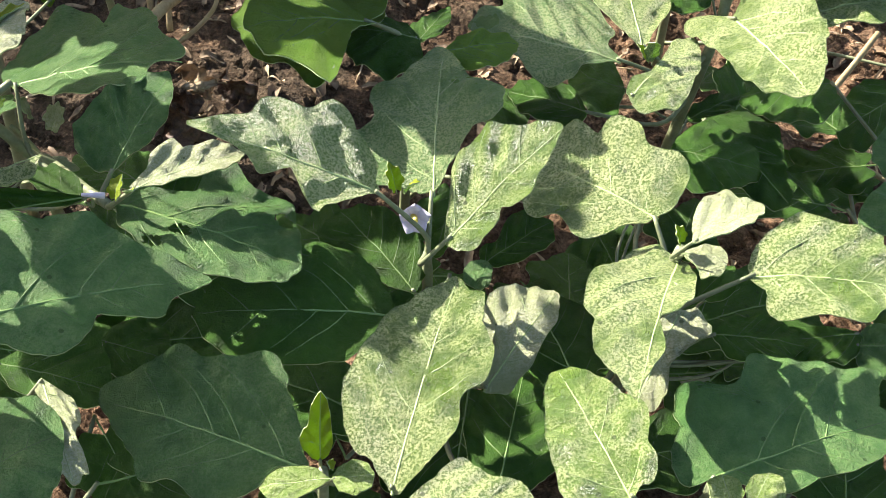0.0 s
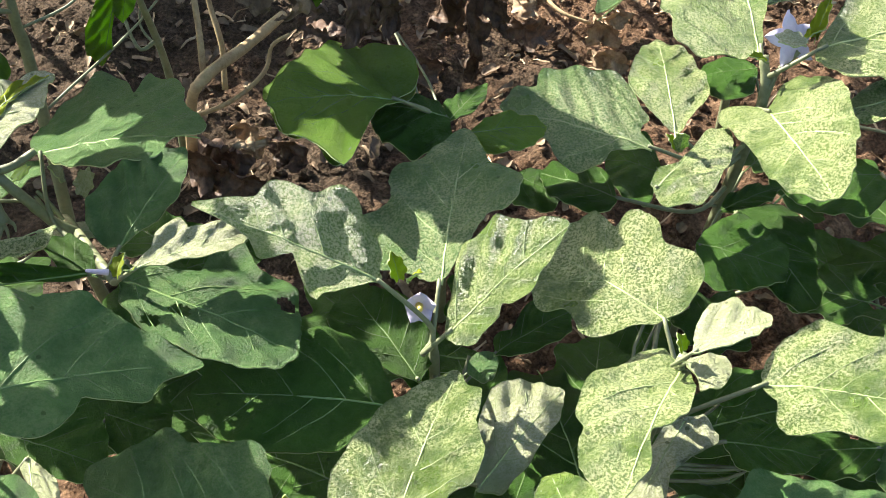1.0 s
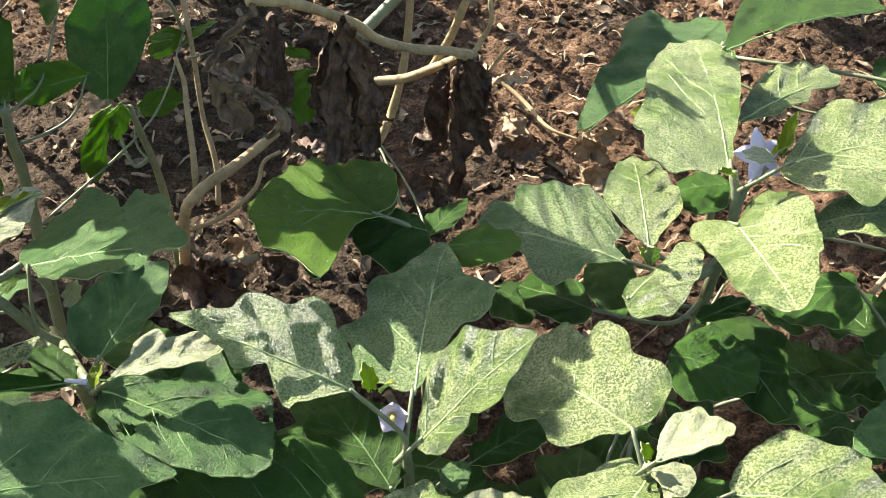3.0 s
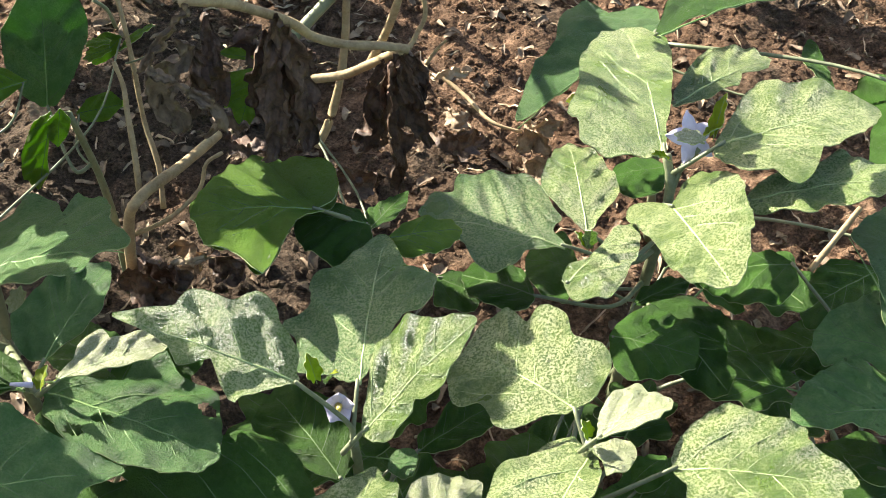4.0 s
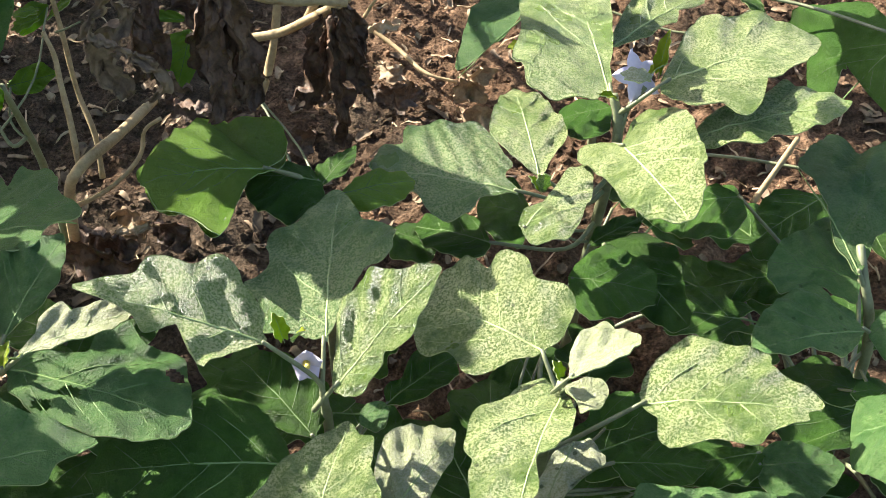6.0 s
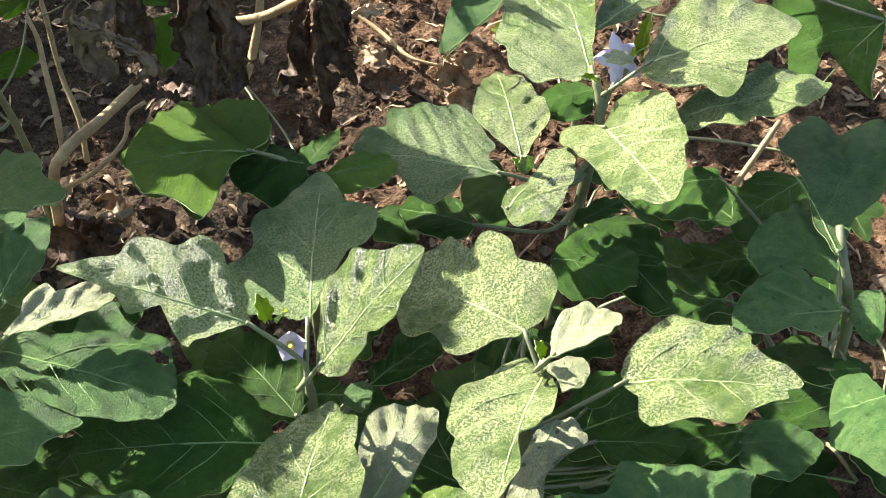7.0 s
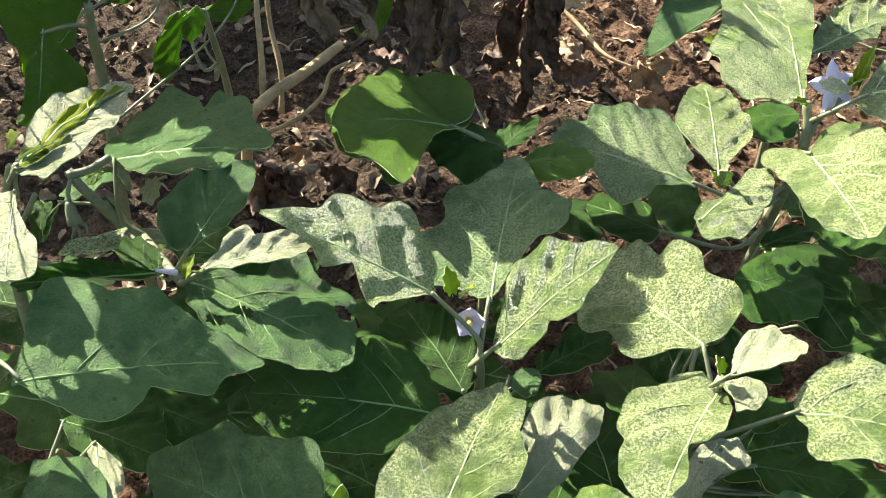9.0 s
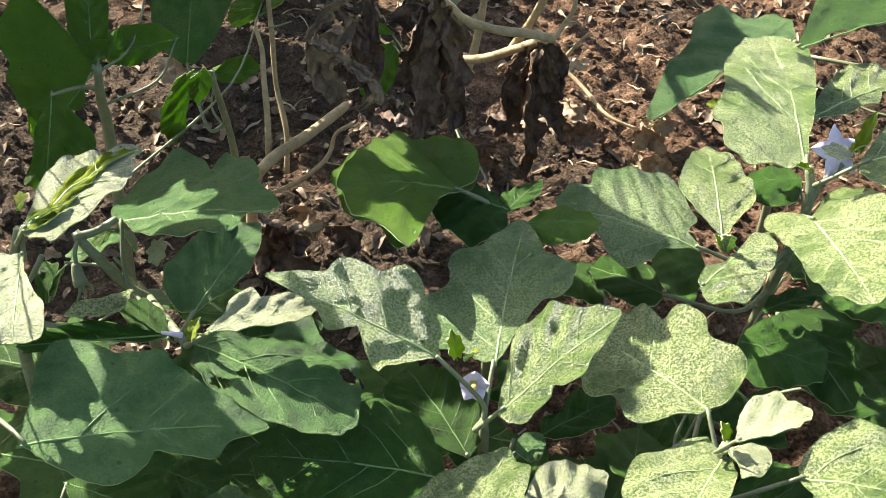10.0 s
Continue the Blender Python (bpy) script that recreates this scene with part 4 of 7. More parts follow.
stalk(rear, [(-0.442, 0.145, 0.296), (-0.401, 0.179, 0.306), (-0.387, 0.199, 0.339)], 0.0014, 0.0010)
leaf(rear, (-0.364, 0.420, 0.247), (-0.394, 0.400, 0.222), 55, (22, 14, -0, 5), (83, 76, 75, 80, 92, 101, 92, 89, 93, 91, 83, 82, 87, 100, 98, 93, 94, 102, 92, 88, 90, 92, 98, 98), tone='backlit')
stalk(rear, [(-0.441, 0.150, 0.199), (-0.372, 0.304, 0.217), (-0.366, 0.419, 0.244)], 0.0014, 0.0010)
fore = thing("eggplant_plant", (0.103, -0.304, 0.0), "eggplant plant with a broad leaf half in shade", "plant", "eggplant plants in the field")
stalk(fore, [(0.103, -0.304, -0.010), (0.103, -0.314, 0.120), (0.103, -0.326, 0.250), (0.103, -0.334, 0.300)], 0.0056, 0.0036, STEM, "stem")
leaf(fore, (0.051, -0.349, 0.309), (0.014, -0.253, 0.306), 10, (53, 37, 0, -1), (98, 96, 96, 89, 86, 84, 82, 80, 81, 84, 90, 98, 95, 91, 85, 84, 94, 98, 100, 97, 91, 93, 100, 97, 97, 98, 102, 108, 117, 114, 98, 88, 83, 79, 77, 73, 71, 70, 71, 73, 77, 83, 89, 96), tone='pale', fold=9, wave=0.6)
stalk(fore, [(0.103, -0.328, 0.264), (0.082, -0.350, 0.275), (0.051, -0.346, 0.308)], 0.0022, 0.0015)
leaf(fore, (0.101, -0.329, 0.304), (0.220, -0.286, 0.309), -2, (81, 48, 0, -21), (85, 82, 80, 89, 91, 93, 98, 103, 101, 102, 96, 91, 99, 103, 97, 91, 87, 85, 85, 101, 103, 99, 96, 93, 89, 88, 92, 99, 106, 110, 75, 72, 83, 100, 94, 81, 77, 81, 80, 80, 84, 93, 103, 92), fold=3, wave=0.6)
stalk(fore, [(0.103, -0.333, 0.295), (0.099, -0.333, 0.294), (0.104, -0.328, 0.303)], 0.0022, 0.0015)
leaf(fore, (0.102, -0.372, 0.335), (0.096, -0.350, 0.340), 0, (11, 10, 0, -1), (98, 95, 93, 97, 109, 103, 100, 103, 91, 85, 85, 92, 92, 77, 70, 69, 73, 83, 99, 97, 102, 115, 102, 96), fold=6, tone='young')
stalk(fore, [(0.103, -0.332, 0.291), (0.105, -0.360, 0.305), (0.101, -0.369, 0.335)], 0.0014, 0.0010)
leaf(fore, (0.111, -0.371, 0.335), (0.124, -0.349, 0.340), 0, (14, 11, 1, 3), (94, 101, 101, 95, 96, 103, 73, 60, 54, 52, 54, 60, 73, 103, 94, 92, 97, 103, 100, 103, 97, 90, 89, 94), fold=6, tone='young')
stalk(fore, [(0.103, -0.332, 0.291), (0.103, -0.359, 0.305), (0.113, -0.369, 0.335)], 0.0014, 0.0010)
corner = thing("eggplant_plant", (-0.322, -0.312, 0.0), "eggplant plant with dull green leaves near the ground", "plant", "eggplant plants in the field")
stalk(corner, [(-0.322, -0.312, -0.010), (-0.322, -0.320, 0.150), (-0.322, -0.332, 0.300)], 0.0050, 0.0032, STEM, "stem")
leaf(corner, (-0.322, -0.362, 0.330), (-0.275, -0.328, 0.330), 0, (30, 41, 2, -1), (90, 83, 79, 76, 75, 74, 76, 79, 82, 84, 88, 94, 101, 104, 109, 117, 117, 108, 102, 98, 97, 98, 98, 89, 83, 79, 77, 76, 78, 80, 85, 93, 101, 99, 100, 102, 100, 101, 103, 106, 104, 105, 102, 95), fold=3)
stalk(corner, [(-0.322, -0.331, 0.286), (-0.328, -0.351, 0.302), (-0.319, -0.360, 0.329)], 0.0014, 0.0010)
leaf(corner, (-0.297, -0.286, 0.325), (-0.265, -0.359, 0.325), 0, (40, 11, 0, -4), (94, 97, 103, 106, 105, 106, 109, 46, 30, 27, 25, 24, 23, 23, 24, 24, 114, 109, 107, 107, 100, 90, 84, 80, 78, 77, 78, 81, 86, 94, 99, 98, 98, 94, 72, 59, 51, 55, 72, 86, 100, 96, 93, 92), fold=0, tone='felted')
stalk(corner, [(-0.322, -0.331, 0.286), (-0.313, -0.299, 0.300), (-0.296, -0.289, 0.324)], 0.0022, 0.0015)
leaf(corner, (-0.345, -0.236, 0.270), (-0.269, -0.248, 0.260), -0, (39, 28, 0, -8), (92, 97, 104, 106, 111, 118, 114, 110, 108, 102, 97, 94, 93, 95, 100, 105, 100, 98, 97, 99, 103, 93, 86, 80, 77, 76, 67, 59, 55, 52, 50, 49, 49, 55, 66, 85, 105, 98, 94, 91, 91, 89, 88, 89), fold=0, tone='dim')
stalk(corner, [(-0.322, -0.326, 0.232), (-0.348, -0.279, 0.239), (-0.342, -0.236, 0.269)], 0.0022, 0.0015)
leaf(corner, (-0.285, -0.199, 0.250), (-0.239, -0.209, 0.240), 0, (24, 27, 0, -1), (99, 94, 93, 89, 92, 102, 96, 96, 97, 88, 86, 90, 100, 97, 100, 94, 95, 103, 98, 100, 110, 100, 93, 93), fold=0, tone='dim')
stalk(corner, [(-0.322, -0.324, 0.205), (-0.323, -0.257, 0.215), (-0.282, -0.200, 0.248)], 0.0014, 0.0010)
margin = thing("eggplant_plant", (-0.418, -0.106, 0.0), "eggplant plant with sunlit pale felted leaves and one big shaded leaf", "plant", "eggplant plants in the field")
stalk(margin, [(-0.418, -0.106, -0.010), (-0.413, -0.126, 0.195), (-0.410, -0.131, 0.335), (-0.398, -0.126, 0.395)], 0.0056, 0.0036, STEM, "stem")
leaf(margin, (-0.392, -0.135, 0.405), (-0.347, -0.014, 0.391), 3, (67, 30, -3, 4), (89, 80, 74, 71, 70, 71, 74, 77, 81, 86, 94, 96, 100, 103, 108, 115, 120, 120, 112, 107, 103, 98, 95, 92, 84, 78, 75, 75, 77, 80, 86, 90, 96, 97, 101, 99, 99, 92, 88, 87, 102, 108, 103, 101), fold=14, tone='felted')
stalk(margin, [(-0.400, -0.127, 0.384), (-0.397, -0.134, 0.389), (-0.391, -0.132, 0.404)], 0.0022, 0.0015)
# extra strip laid along the midrib above, painting its backlit yellow-green fold
leaf(margin, (-0.389, -0.138, 0.408), (-0.349, -0.021, 0.395), 3, (62, 11, 0, 1), (49, 42, 38, 35, 33, 32, 33, 34, 35, 38, 42, 48, 58, 74, 95, 117, 124, 114, 106, 101, 98, 97, 98, 99, 84, 74, 72, 70, 71, 72, 75, 79, 84, 92, 96, 101, 109, 116, 124, 115, 108, 103, 101, 101), fold=10, tone='bud', wave=0.0)
stalk(margin, [(-0.400, -0.127, 0.384), (-0.396, -0.136, 0.391), (-0.388, -0.135, 0.407)], 0.0022, 0.0015)
leaf(margin, (-0.383, -0.155, 0.405), (-0.357, -0.239, 0.409), -0, (45, 22, -1, 3), (98, 97, 98, 101, 100, 93, 89, 87, 87, 89, 93, 99, 100, 101, 104, 110, 119, 132, 117, 108, 101, 97, 96, 92, 72, 60, 52, 50, 49, 48, 49, 51, 54, 59, 73, 95, 104, 117, 123, 125, 115, 107, 103, 101), fold=3, tone='felted')
stalk(margin, [(-0.404, -0.129, 0.362), (-0.396, -0.134, 0.377), (-0.382, -0.158, 0.404)], 0.0022, 0.0015)
leaf(margin, (-0.337, -0.293, 0.383), (-0.201, -0.225, 0.349), -8, (78, 57, 1, -19), (74, 85, 103, 98, 86, 81, 83, 87, 80, 71, 64, 60, 83, 99, 107, 107, 102, 100, 101, 101, 104, 97, 93, 91, 91, 94, 99, 105, 111, 116, 109, 74, 73, 71, 68, 67, 62, 58, 55, 52, 51, 52, 58, 67), fold=3, wave=0.6)
stalk(margin, [(-0.409, -0.130, 0.340), (-0.397, -0.225, 0.347), (-0.334, -0.291, 0.381)], 0.0022, 0.0015)
leaf(margin, (-0.286, -0.162, 0.350), (-0.377, -0.200, 0.360), 44, (50, 10, -0, 4), (86, 83, 82, 81, 79, 78, 79, 82, 85, 89, 94, 96, 82, 73, 67, 63, 61, 59, 59, 60, 62, 65, 71, 79, 91, 109, 104, 102, 101, 69, 50, 44, 40, 37, 36, 35, 35, 35, 130, 120, 113, 110, 99, 91), fold=3, tone='dim')
stalk(margin, [(-0.410, -0.130, 0.310), (-0.330, -0.138, 0.311), (-0.289, -0.163, 0.349)], 0.0022, 0.0015)
leaf(margin, (-0.332, -0.104, 0.330), (-0.372, -0.138, 0.330), 0, (26, 10, 0, -6), (80, 91, 115, 114, 115, 100, 77, 60, 52, 49, 115, 92, 82, 78, 80, 88, 106, 101, 96, 97, 82, 73, 71, 73), fold=5, tone='pale')
stalk(margin, [(-0.411, -0.129, 0.284), (-0.360, -0.107, 0.293), (-0.334, -0.106, 0.329)], 0.0014, 0.0010)
rear2 = thing("eggplant_plant", (-0.370, 0.320, 0.0), "young eggplant with drooping grey green leaves", "plant", "eggplant plants in the field")
stalk(rear2, [(-0.370, 0.320, -0.010), (-0.370, 0.300, 0.136), (-0.380, 0.270, 0.256)], 0.0050, 0.0032, STEM, "stem")
leaf(rear2, (-0.421, 0.325, 0.220), (-0.423, 0.376, 0.330), -23, (61, 42, 1, 1), (97, 100, 101, 102, 105, 111, 111, 112, 109, 104, 98, 91, 86, 83, 80, 78, 78, 79, 82, 86, 93, 100, 100, 101, 98, 97, 97, 97, 94, 94, 95, 98, 96, 97, 100, 101, 96, 93, 92, 92, 94, 98, 96, 95), tone='mature', fold=3, wave=0.6)
stalk(rear2, [(-0.374, 0.289, 0.180), (-0.388, 0.272, 0.186), (-0.422, 0.327, 0.222)], 0.0022, 0.0015)
leaf(rear2, (-0.389, 0.250, 0.270), (-0.410, 0.230, 0.190), 55, (43, 14, -0, 7), (87, 85, 84, 85, 88, 94, 98, 96, 95, 96, 100, 94, 88, 85, 83, 83, 85, 88, 84, 81, 81, 82, 84, 89, 97, 108, 102, 92, 86, 80, 75, 71, 70, 70, 73, 86, 106, 108, 106, 106, 109, 108, 98, 91), tone='backlit')
stalk(rear2, [(-0.379, 0.273, 0.245), (-0.383, 0.263, 0.257), (-0.390, 0.249, 0.266)], 0.0022, 0.0015)
leaf(rear2, (-0.380, 0.250, 0.275), (-0.386, 0.240, 0.237), 39, (20, 11, 0, 0), (99, 90, 89, 94, 95, 91, 93, 103, 89, 82, 81, 86, 99, 92, 90, 95, 108, 97, 88, 85, 78, 75, 77, 85), tone='backlit')
stalk(rear2, [(-0.380, 0.270, 0.256), (-0.380, 0.261, 0.263), (-0.381, 0.249, 0.271)], 0.0014, 0.0010)
leaf(rear2, (-0.396, 0.330, 0.211), (-0.349, 0.350, 0.212), -55, (25, 15, -0, -1), (98, 86, 78, 76, 80, 90, 97, 93, 97, 107, 100, 97, 98, 85, 81, 82, 89, 87, 89, 98, 108, 94, 89, 90), tone='backlit')
stalk(rear2, [(-0.373, 0.292, 0.169), (-0.393, 0.307, 0.184), (-0.393, 0.331, 0.210)], 0.0014, 0.0010)
top = thing("eggplant_plant", (0.212, 0.424, 0.0), "eggplant plant with smooth dark green leaves", "plant", "eggplant plants in the field")
stalk(top, [(0.212, 0.424, -0.010), (0.202, 0.404, 0.150), (0.182, 0.384, 0.300)], 0.0052, 0.0034, STEM, "stem")
leaf(top, (0.196, 0.472, 0.250), (0.043, 0.297, 0.240), -3, (141, 52, -25, 49), (37, 34, 32, 27, 24, 22, 21, 20, 20, 20, 22, 28, 40, 68, 102, 108, 97, 87, 79, 74, 93, 97, 97, 100, 101, 101, 104, 108, 110, 109, 81, 72, 75, 80, 85, 94, 109, 111, 119, 119, 82, 62, 50, 42), fold=3)
stalk(top, [(0.194, 0.396, 0.205), (0.204, 0.444, 0.215), (0.194, 0.470, 0.249)], 0.0022, 0.0015)
leaf(top, (0.182, 0.231, 0.322), (0.281, 0.314, 0.321), 0, (66, 29, 1, -13), (98, 99, 102, 107, 106, 105, 107, 82, 67, 76, 88, 99, 97, 96, 98, 99, 102, 105, 107, 109, 94, 84, 77, 69, 63, 60, 58, 57, 57, 58, 61, 65, 70, 79, 92, 103, 105, 110, 108, 107, 107, 110, 104, 100), fold=2, tone='pale')
stalk(top, [(0.183, 0.385, 0.286), (0.164, 0.293, 0.286), (0.184, 0.233, 0.321)], 0.0022, 0.0015)
leaf(top, (0.168, 0.306, 0.346), (0.343, 0.441, 0.326), 7, (119, 56, 8, -47), (100, 99, 100, 103, 108, 116, 117, 113, 109, 99, 93, 89, 87, 87, 89, 88, 97, 127, 95, 73, 61, 53, 47, 44, 42, 40, 40, 40, 41, 42, 44, 48, 53, 61, 73, 94, 109, 117, 128, 126, 115, 107, 102, 100), fold=3, tone='dim')
stalk(top, [(0.182, 0.384, 0.300), (0.164, 0.337, 0.311), (0.171, 0.308, 0.345)], 0.0022, 0.0015)
leaf(top, (0.444, 0.228, 0.330), (0.378, 0.205, 0.250), 0, (53, 86, 0, 30), (86, 76, 70, 63, 58, 55, 53, 53, 71, 104, 98, 94, 93, 93, 90, 88, 88, 90, 93, 100, 104, 101, 100, 101, 104, 97, 89, 83, 79, 77, 77, 79, 82, 87, 96, 15, 15, 15, 15, 15, 20, 39, 102, 94), fold=3, tone='dim')
stalk(top, [(0.183, 0.385, 0.286), (0.342, 0.317, 0.312), (0.442, 0.228, 0.327)], 0.0022, 0.0015)
leaf(top, (0.342, 0.323, 0.300), (0.320, 0.354, 0.300), 0, (36, 22, -4, 5), (76, 90, 115, 140, 24, 15, 15, 15, 15, 15, 15, 15, 15, 16, 35, 141, 115, 101, 94, 83, 71, 66, 67, 70), tone='dim')
stalk(top, [(0.187, 0.389, 0.259), (0.280, 0.335, 0.260), (0.340, 0.326, 0.299)], 0.0014, 0.0010)


def dry_leaf(plant, path, width, seed, mat=DRY, curl=1.0):
    """A shrivelled leaf: a crumpled, rolled strip that follows the path."""
    line = smooth_path(path, 12)
    verts, faces, cols = [], [], 15
    up = Vector((0.2, -0.9, 0.3))
    for i, c in enumerate(line):
        f = i / (len(line) - 1)
        d = (line[min(i + 1, len(line) - 1)] - line[max(i - 1, 0)]).normalized()
        x = d.cross(up).normalized()
        y = x.cross(d)
        turn = curl * 2.0 * noise.noise((f * 2.2, seed * 1.7, 0.3))
        x, y = x * math.cos(turn) + y * math.sin(turn), y * math.cos(turn) - x * math.sin(turn)
        c = c + x * (0.007 * noise.noise((f * 4, seed, 7.0))) + y * (0.007 * noise.noise((f * 4, seed, 8.0)))
        w = width * (0.14 + 0.80 * math.sin(math.pi * min(1, f * 0.95 + 0.03)) ** 0.9) * (1 + 0.5 * noise.noise((f * 9, seed, 1.0)))
        roll = 1.6 * curl * (0.7 + 0.6 * noise.noise((f * 3.5, seed, 2.0)))
        for k in range(cols):
            v = 2 * k / (cols - 1) - 1
            a = v * roll
            edge_wave = 1 + 0.3 * noise.noise((f * 13, seed, 5.0 if v < 0 else 6.0)) * abs(v)
            p = c + x * (0.5 * w * math.sin(a) / max(0.3, roll) * 1.3 * edge_wave) + y * (0.5 * w * (1 - math.cos(a)) / max(0.3, roll) * 1.4)
            n1 = noise.noise((p.x * 110, p.y * 110, p.z * 85 + seed))
            n2 = noise.noise((p.x * 280, p.y * 280, p.z * 220 + seed))
            pleat = 0.004 * noise.noise((v * 4.5 + 2 * noise.noise((f * 3, seed, 4.0)), f * 2.5, seed))
            verts.append(p + y * (0.0065 * n1 + 0.003 * n2 + pleat) + d * 0.005 * n1 + x * 0.003 * n2)
    for i in range(len(line) - 1):
        for k in range(cols - 1):
            a = i * cols + k
            faces.append((a, a + 1, a + cols + 1, a + cols))
    n = len(verts)
    back = [v + Vector((0.0003, 0.0006, 0.0002)) for v in verts]
    faces += [tuple(n + q for q in f[::-1]) for f in faces]
    return part("dry_leaf", raw("dry_leaf", verts + back, faces), mat, plant)


def fallen_leaf(path, width, seed, mat):
    ob = dry_leaf(None, path, width, seed, mat, 0.7)
    return tagged(ob, "crumpled fallen brown dry leaf lying on the soil", "dry leaf", "fallen leaves on the soil")


def flower(plant, at, facing, size, seed, opened=1.0):
    """An eggplant flower: five joined violet petals round a yellow cone, in a green calyx."""
    at, n = Vector(at), Vector(facing).normalized()
    x = n.cross(Vector((0.3, 0.1, 0.9))).normalized()
    y = n.cross(x)
    cone = part("flower", tube([at - n * 0.002, at + n * 0.003, at + n * 0.009], 0.0034, 0.0016, 9, 0.05, 3), ANTHER, plant, "violet star flower with a yellow cone")
    for k in range(5):
        a0 = 2 * math.pi * (k + 0.15 * noise.noise((seed, k, 1.0))) / 5
        verts, faces, cols, rows = [], [], 7, 9
        for i in range(rows):
            f = i / (rows - 1)
            w = size * 0.62 * math.sin(math.pi * (0.14 + 0.86 * f) ** 0.9) ** 0.9
            for j in range(cols):
                v = 2 * j / (cols - 1) - 1
                out = size * (0.10 + 0.95 * f) * opened
                lift = (1 - opened) * size * f + size * 0.18 * f * f * math.sin(seed + k) - abs(v) * 0.12 * size * f
                lift += 0.0016 * noise.noise((f * 5, v * 3, seed + k))
                d, s = x * math.cos(a0) + y * math.sin(a0), y * math.cos(a0) - x * math.sin(a0)
                verts.append(at + d * out + s * (v * w * 0.55) + n * lift)
        m = len(verts)
        for i in range(rows - 1):
            for j in range(cols - 1):
                a = i * cols + j
                faces.append((a, a + 1, a + cols + 1, a + cols))
        faces += [tuple(m + q for q in f[::-1]) for f in faces]
        part("petal", raw("petal", verts + [v - n * 0.0004 for v in verts], faces), PETAL, cone)
    part("calyx", tube([at - n * 0.010, at - n * 0.005, at - n * 0.001], 0.0025, 0.0048, 9, 0.1, 3), STEM, cone)
    return cone



# ---- unseen plants added beside and behind the bed, their leaves placed to shade it ----
tall = thing("shade_plant", (-0.640, 0.110, 0.0), "unseen leafy plant added at the side of the bed to shade it", "plant", "taller plants round the bed")
stalk(tall, [(-0.640, 0.110, -0.010), (-0.645, 0.115, 0.200), (-0.635, 0.110, 0.400), (-0.620, 0.120, 0.510)], 0.009, 0.004, STEM, "stem")
tall_far = thing("shade_plant", (-0.720, 0.600, 0.0), "unseen leafy plant added at the side of the bed to shade it", "plant", "taller plants round the bed")
stalk(tall_far, [(-0.720, 0.600, -0.010), (-0.725, 0.590, 0.150), (-0.715, 0.570, 0.330)], 0.008, 0.004, STEM, "stem")
tall_rear = thing("shade_plant", (-0.300, 1.080, 0.0), "unseen leafy plant added behind the bed to shade it", "plant", "taller plants round the bed")
stalk(tall_rear, [(-0.300, 1.080, -0.010), (-0.300, 1.000, 0.300), (-0.280, 0.740, 0.480), (-0.250, 0.420, 0.530)], 0.009, 0.004, STEM, "stem")
ROUNDED = (104, 92, 82, 86, 100, 94, 80, 84, 102, 98, 82, 78, 88, 92, 78, 70, 78, 94, 90, 80, 86, 102, 96, 80, 84, 100, 94, 82, 88, 98)


def shade_leaf(plant, middle, length, wide, angle, start, turn=0):
    """A leaf held square to the sun's rays to cast shade, with its petiole from start."""
    middle, half = Vector(middle), length / 2
    u = to_sun.cross(Vector((0, 0, 1))).normalized()
    along = u * math.cos(angle) + u.cross(to_sun) * math.sin(angle)
    flat = along.cross(Vector((0, 0, 1))).normalized()
    side = along.cross(to_sun)
    roll = math.degrees(math.atan2(side.dot(flat.cross(along)), side.dot(flat)))
    base = middle - along * half
    leaf(plant, base, middle + along * half, roll, (half * 1050, wide * 500, 0, 0), ROUNDED[turn:] + ROUNDED[:turn], fold=2, arch=0.02)
    start = Vector(start)
    stalk(plant, [start, start.lerp(base, 0.5) + Vector((0, 0, 0.015)), base], 0.0008, 0.0006)


shade_leaf(tall, (-0.455, -0.086, 0.527), 0.074, 0.070, 2.70, (-0.622, 0.118, 0.500), 0)
shade_leaf(tall_rear, (-0.29, 0.248, 0.498), 0.137, 0.084, 3.98, (-0.250, 0.420, 0.518), 7)
shade_leaf(tall_rear, (-0.324, 0.161, 0.562), 0.115, 0.075, 2.30, (-0.250, 0.420, 0.516), 14)
shade_leaf(tall_far, (-0.626, 0.765, 0.182), 0.146, 0.144, 6.19, (-0.715, 0.570, 0.314), 21)
shade_leaf(tall, (-0.443, -0.156, 0.515), 0.074, 0.053, 3.18, (-0.622, 0.118, 0.492), 28)
shade_leaf(tall, (-0.495, 0.212, 0.553), 0.152, 0.105, 6.27, (-0.622, 0.118, 0.490), 5)
shade_leaf(tall, (-0.432, -0.279, 0.425), 0.141, 0.090, 3.85, (-0.622, 0.118, 0.488), 12)
shade_leaf(tall, (-0.581, 0.218, 0.444), 0.152, 0.149, 0.67, (-0.622, 0.118, 0.486), 19)
shade_leaf(tall, (-0.554, -0.024, 0.35), 0.146, 0.124, 2.84, (-0.622, 0.118, 0.484), 26)
shade_leaf(tall_rear, (-0.103, 0.397, 0.431), 0.143, 0.118, 5.89, (-0.250, 0.420, 0.502), 3)
shade_leaf(tall, (-0.528, -0.023, 0.443), 0.111, 0.086, 2.62, (-0.622, 0.118, 0.480), 10)
shade_leaf(tall_rear, (-0.367, 0.346, 0.453), 0.135, 0.111, 3.04, (-0.250, 0.420, 0.498), 17)
shade_leaf(tall_rear, (-0.32, 0.929, 0.111), 0.152, 0.131, 0.12, (-0.250, 0.420, 0.496), 24)
shade_leaf(tall_rear, (0.227, 0.369, 0.466), 0.104, 0.090, 5.77, (-0.250, 0.420, 0.494), 1)
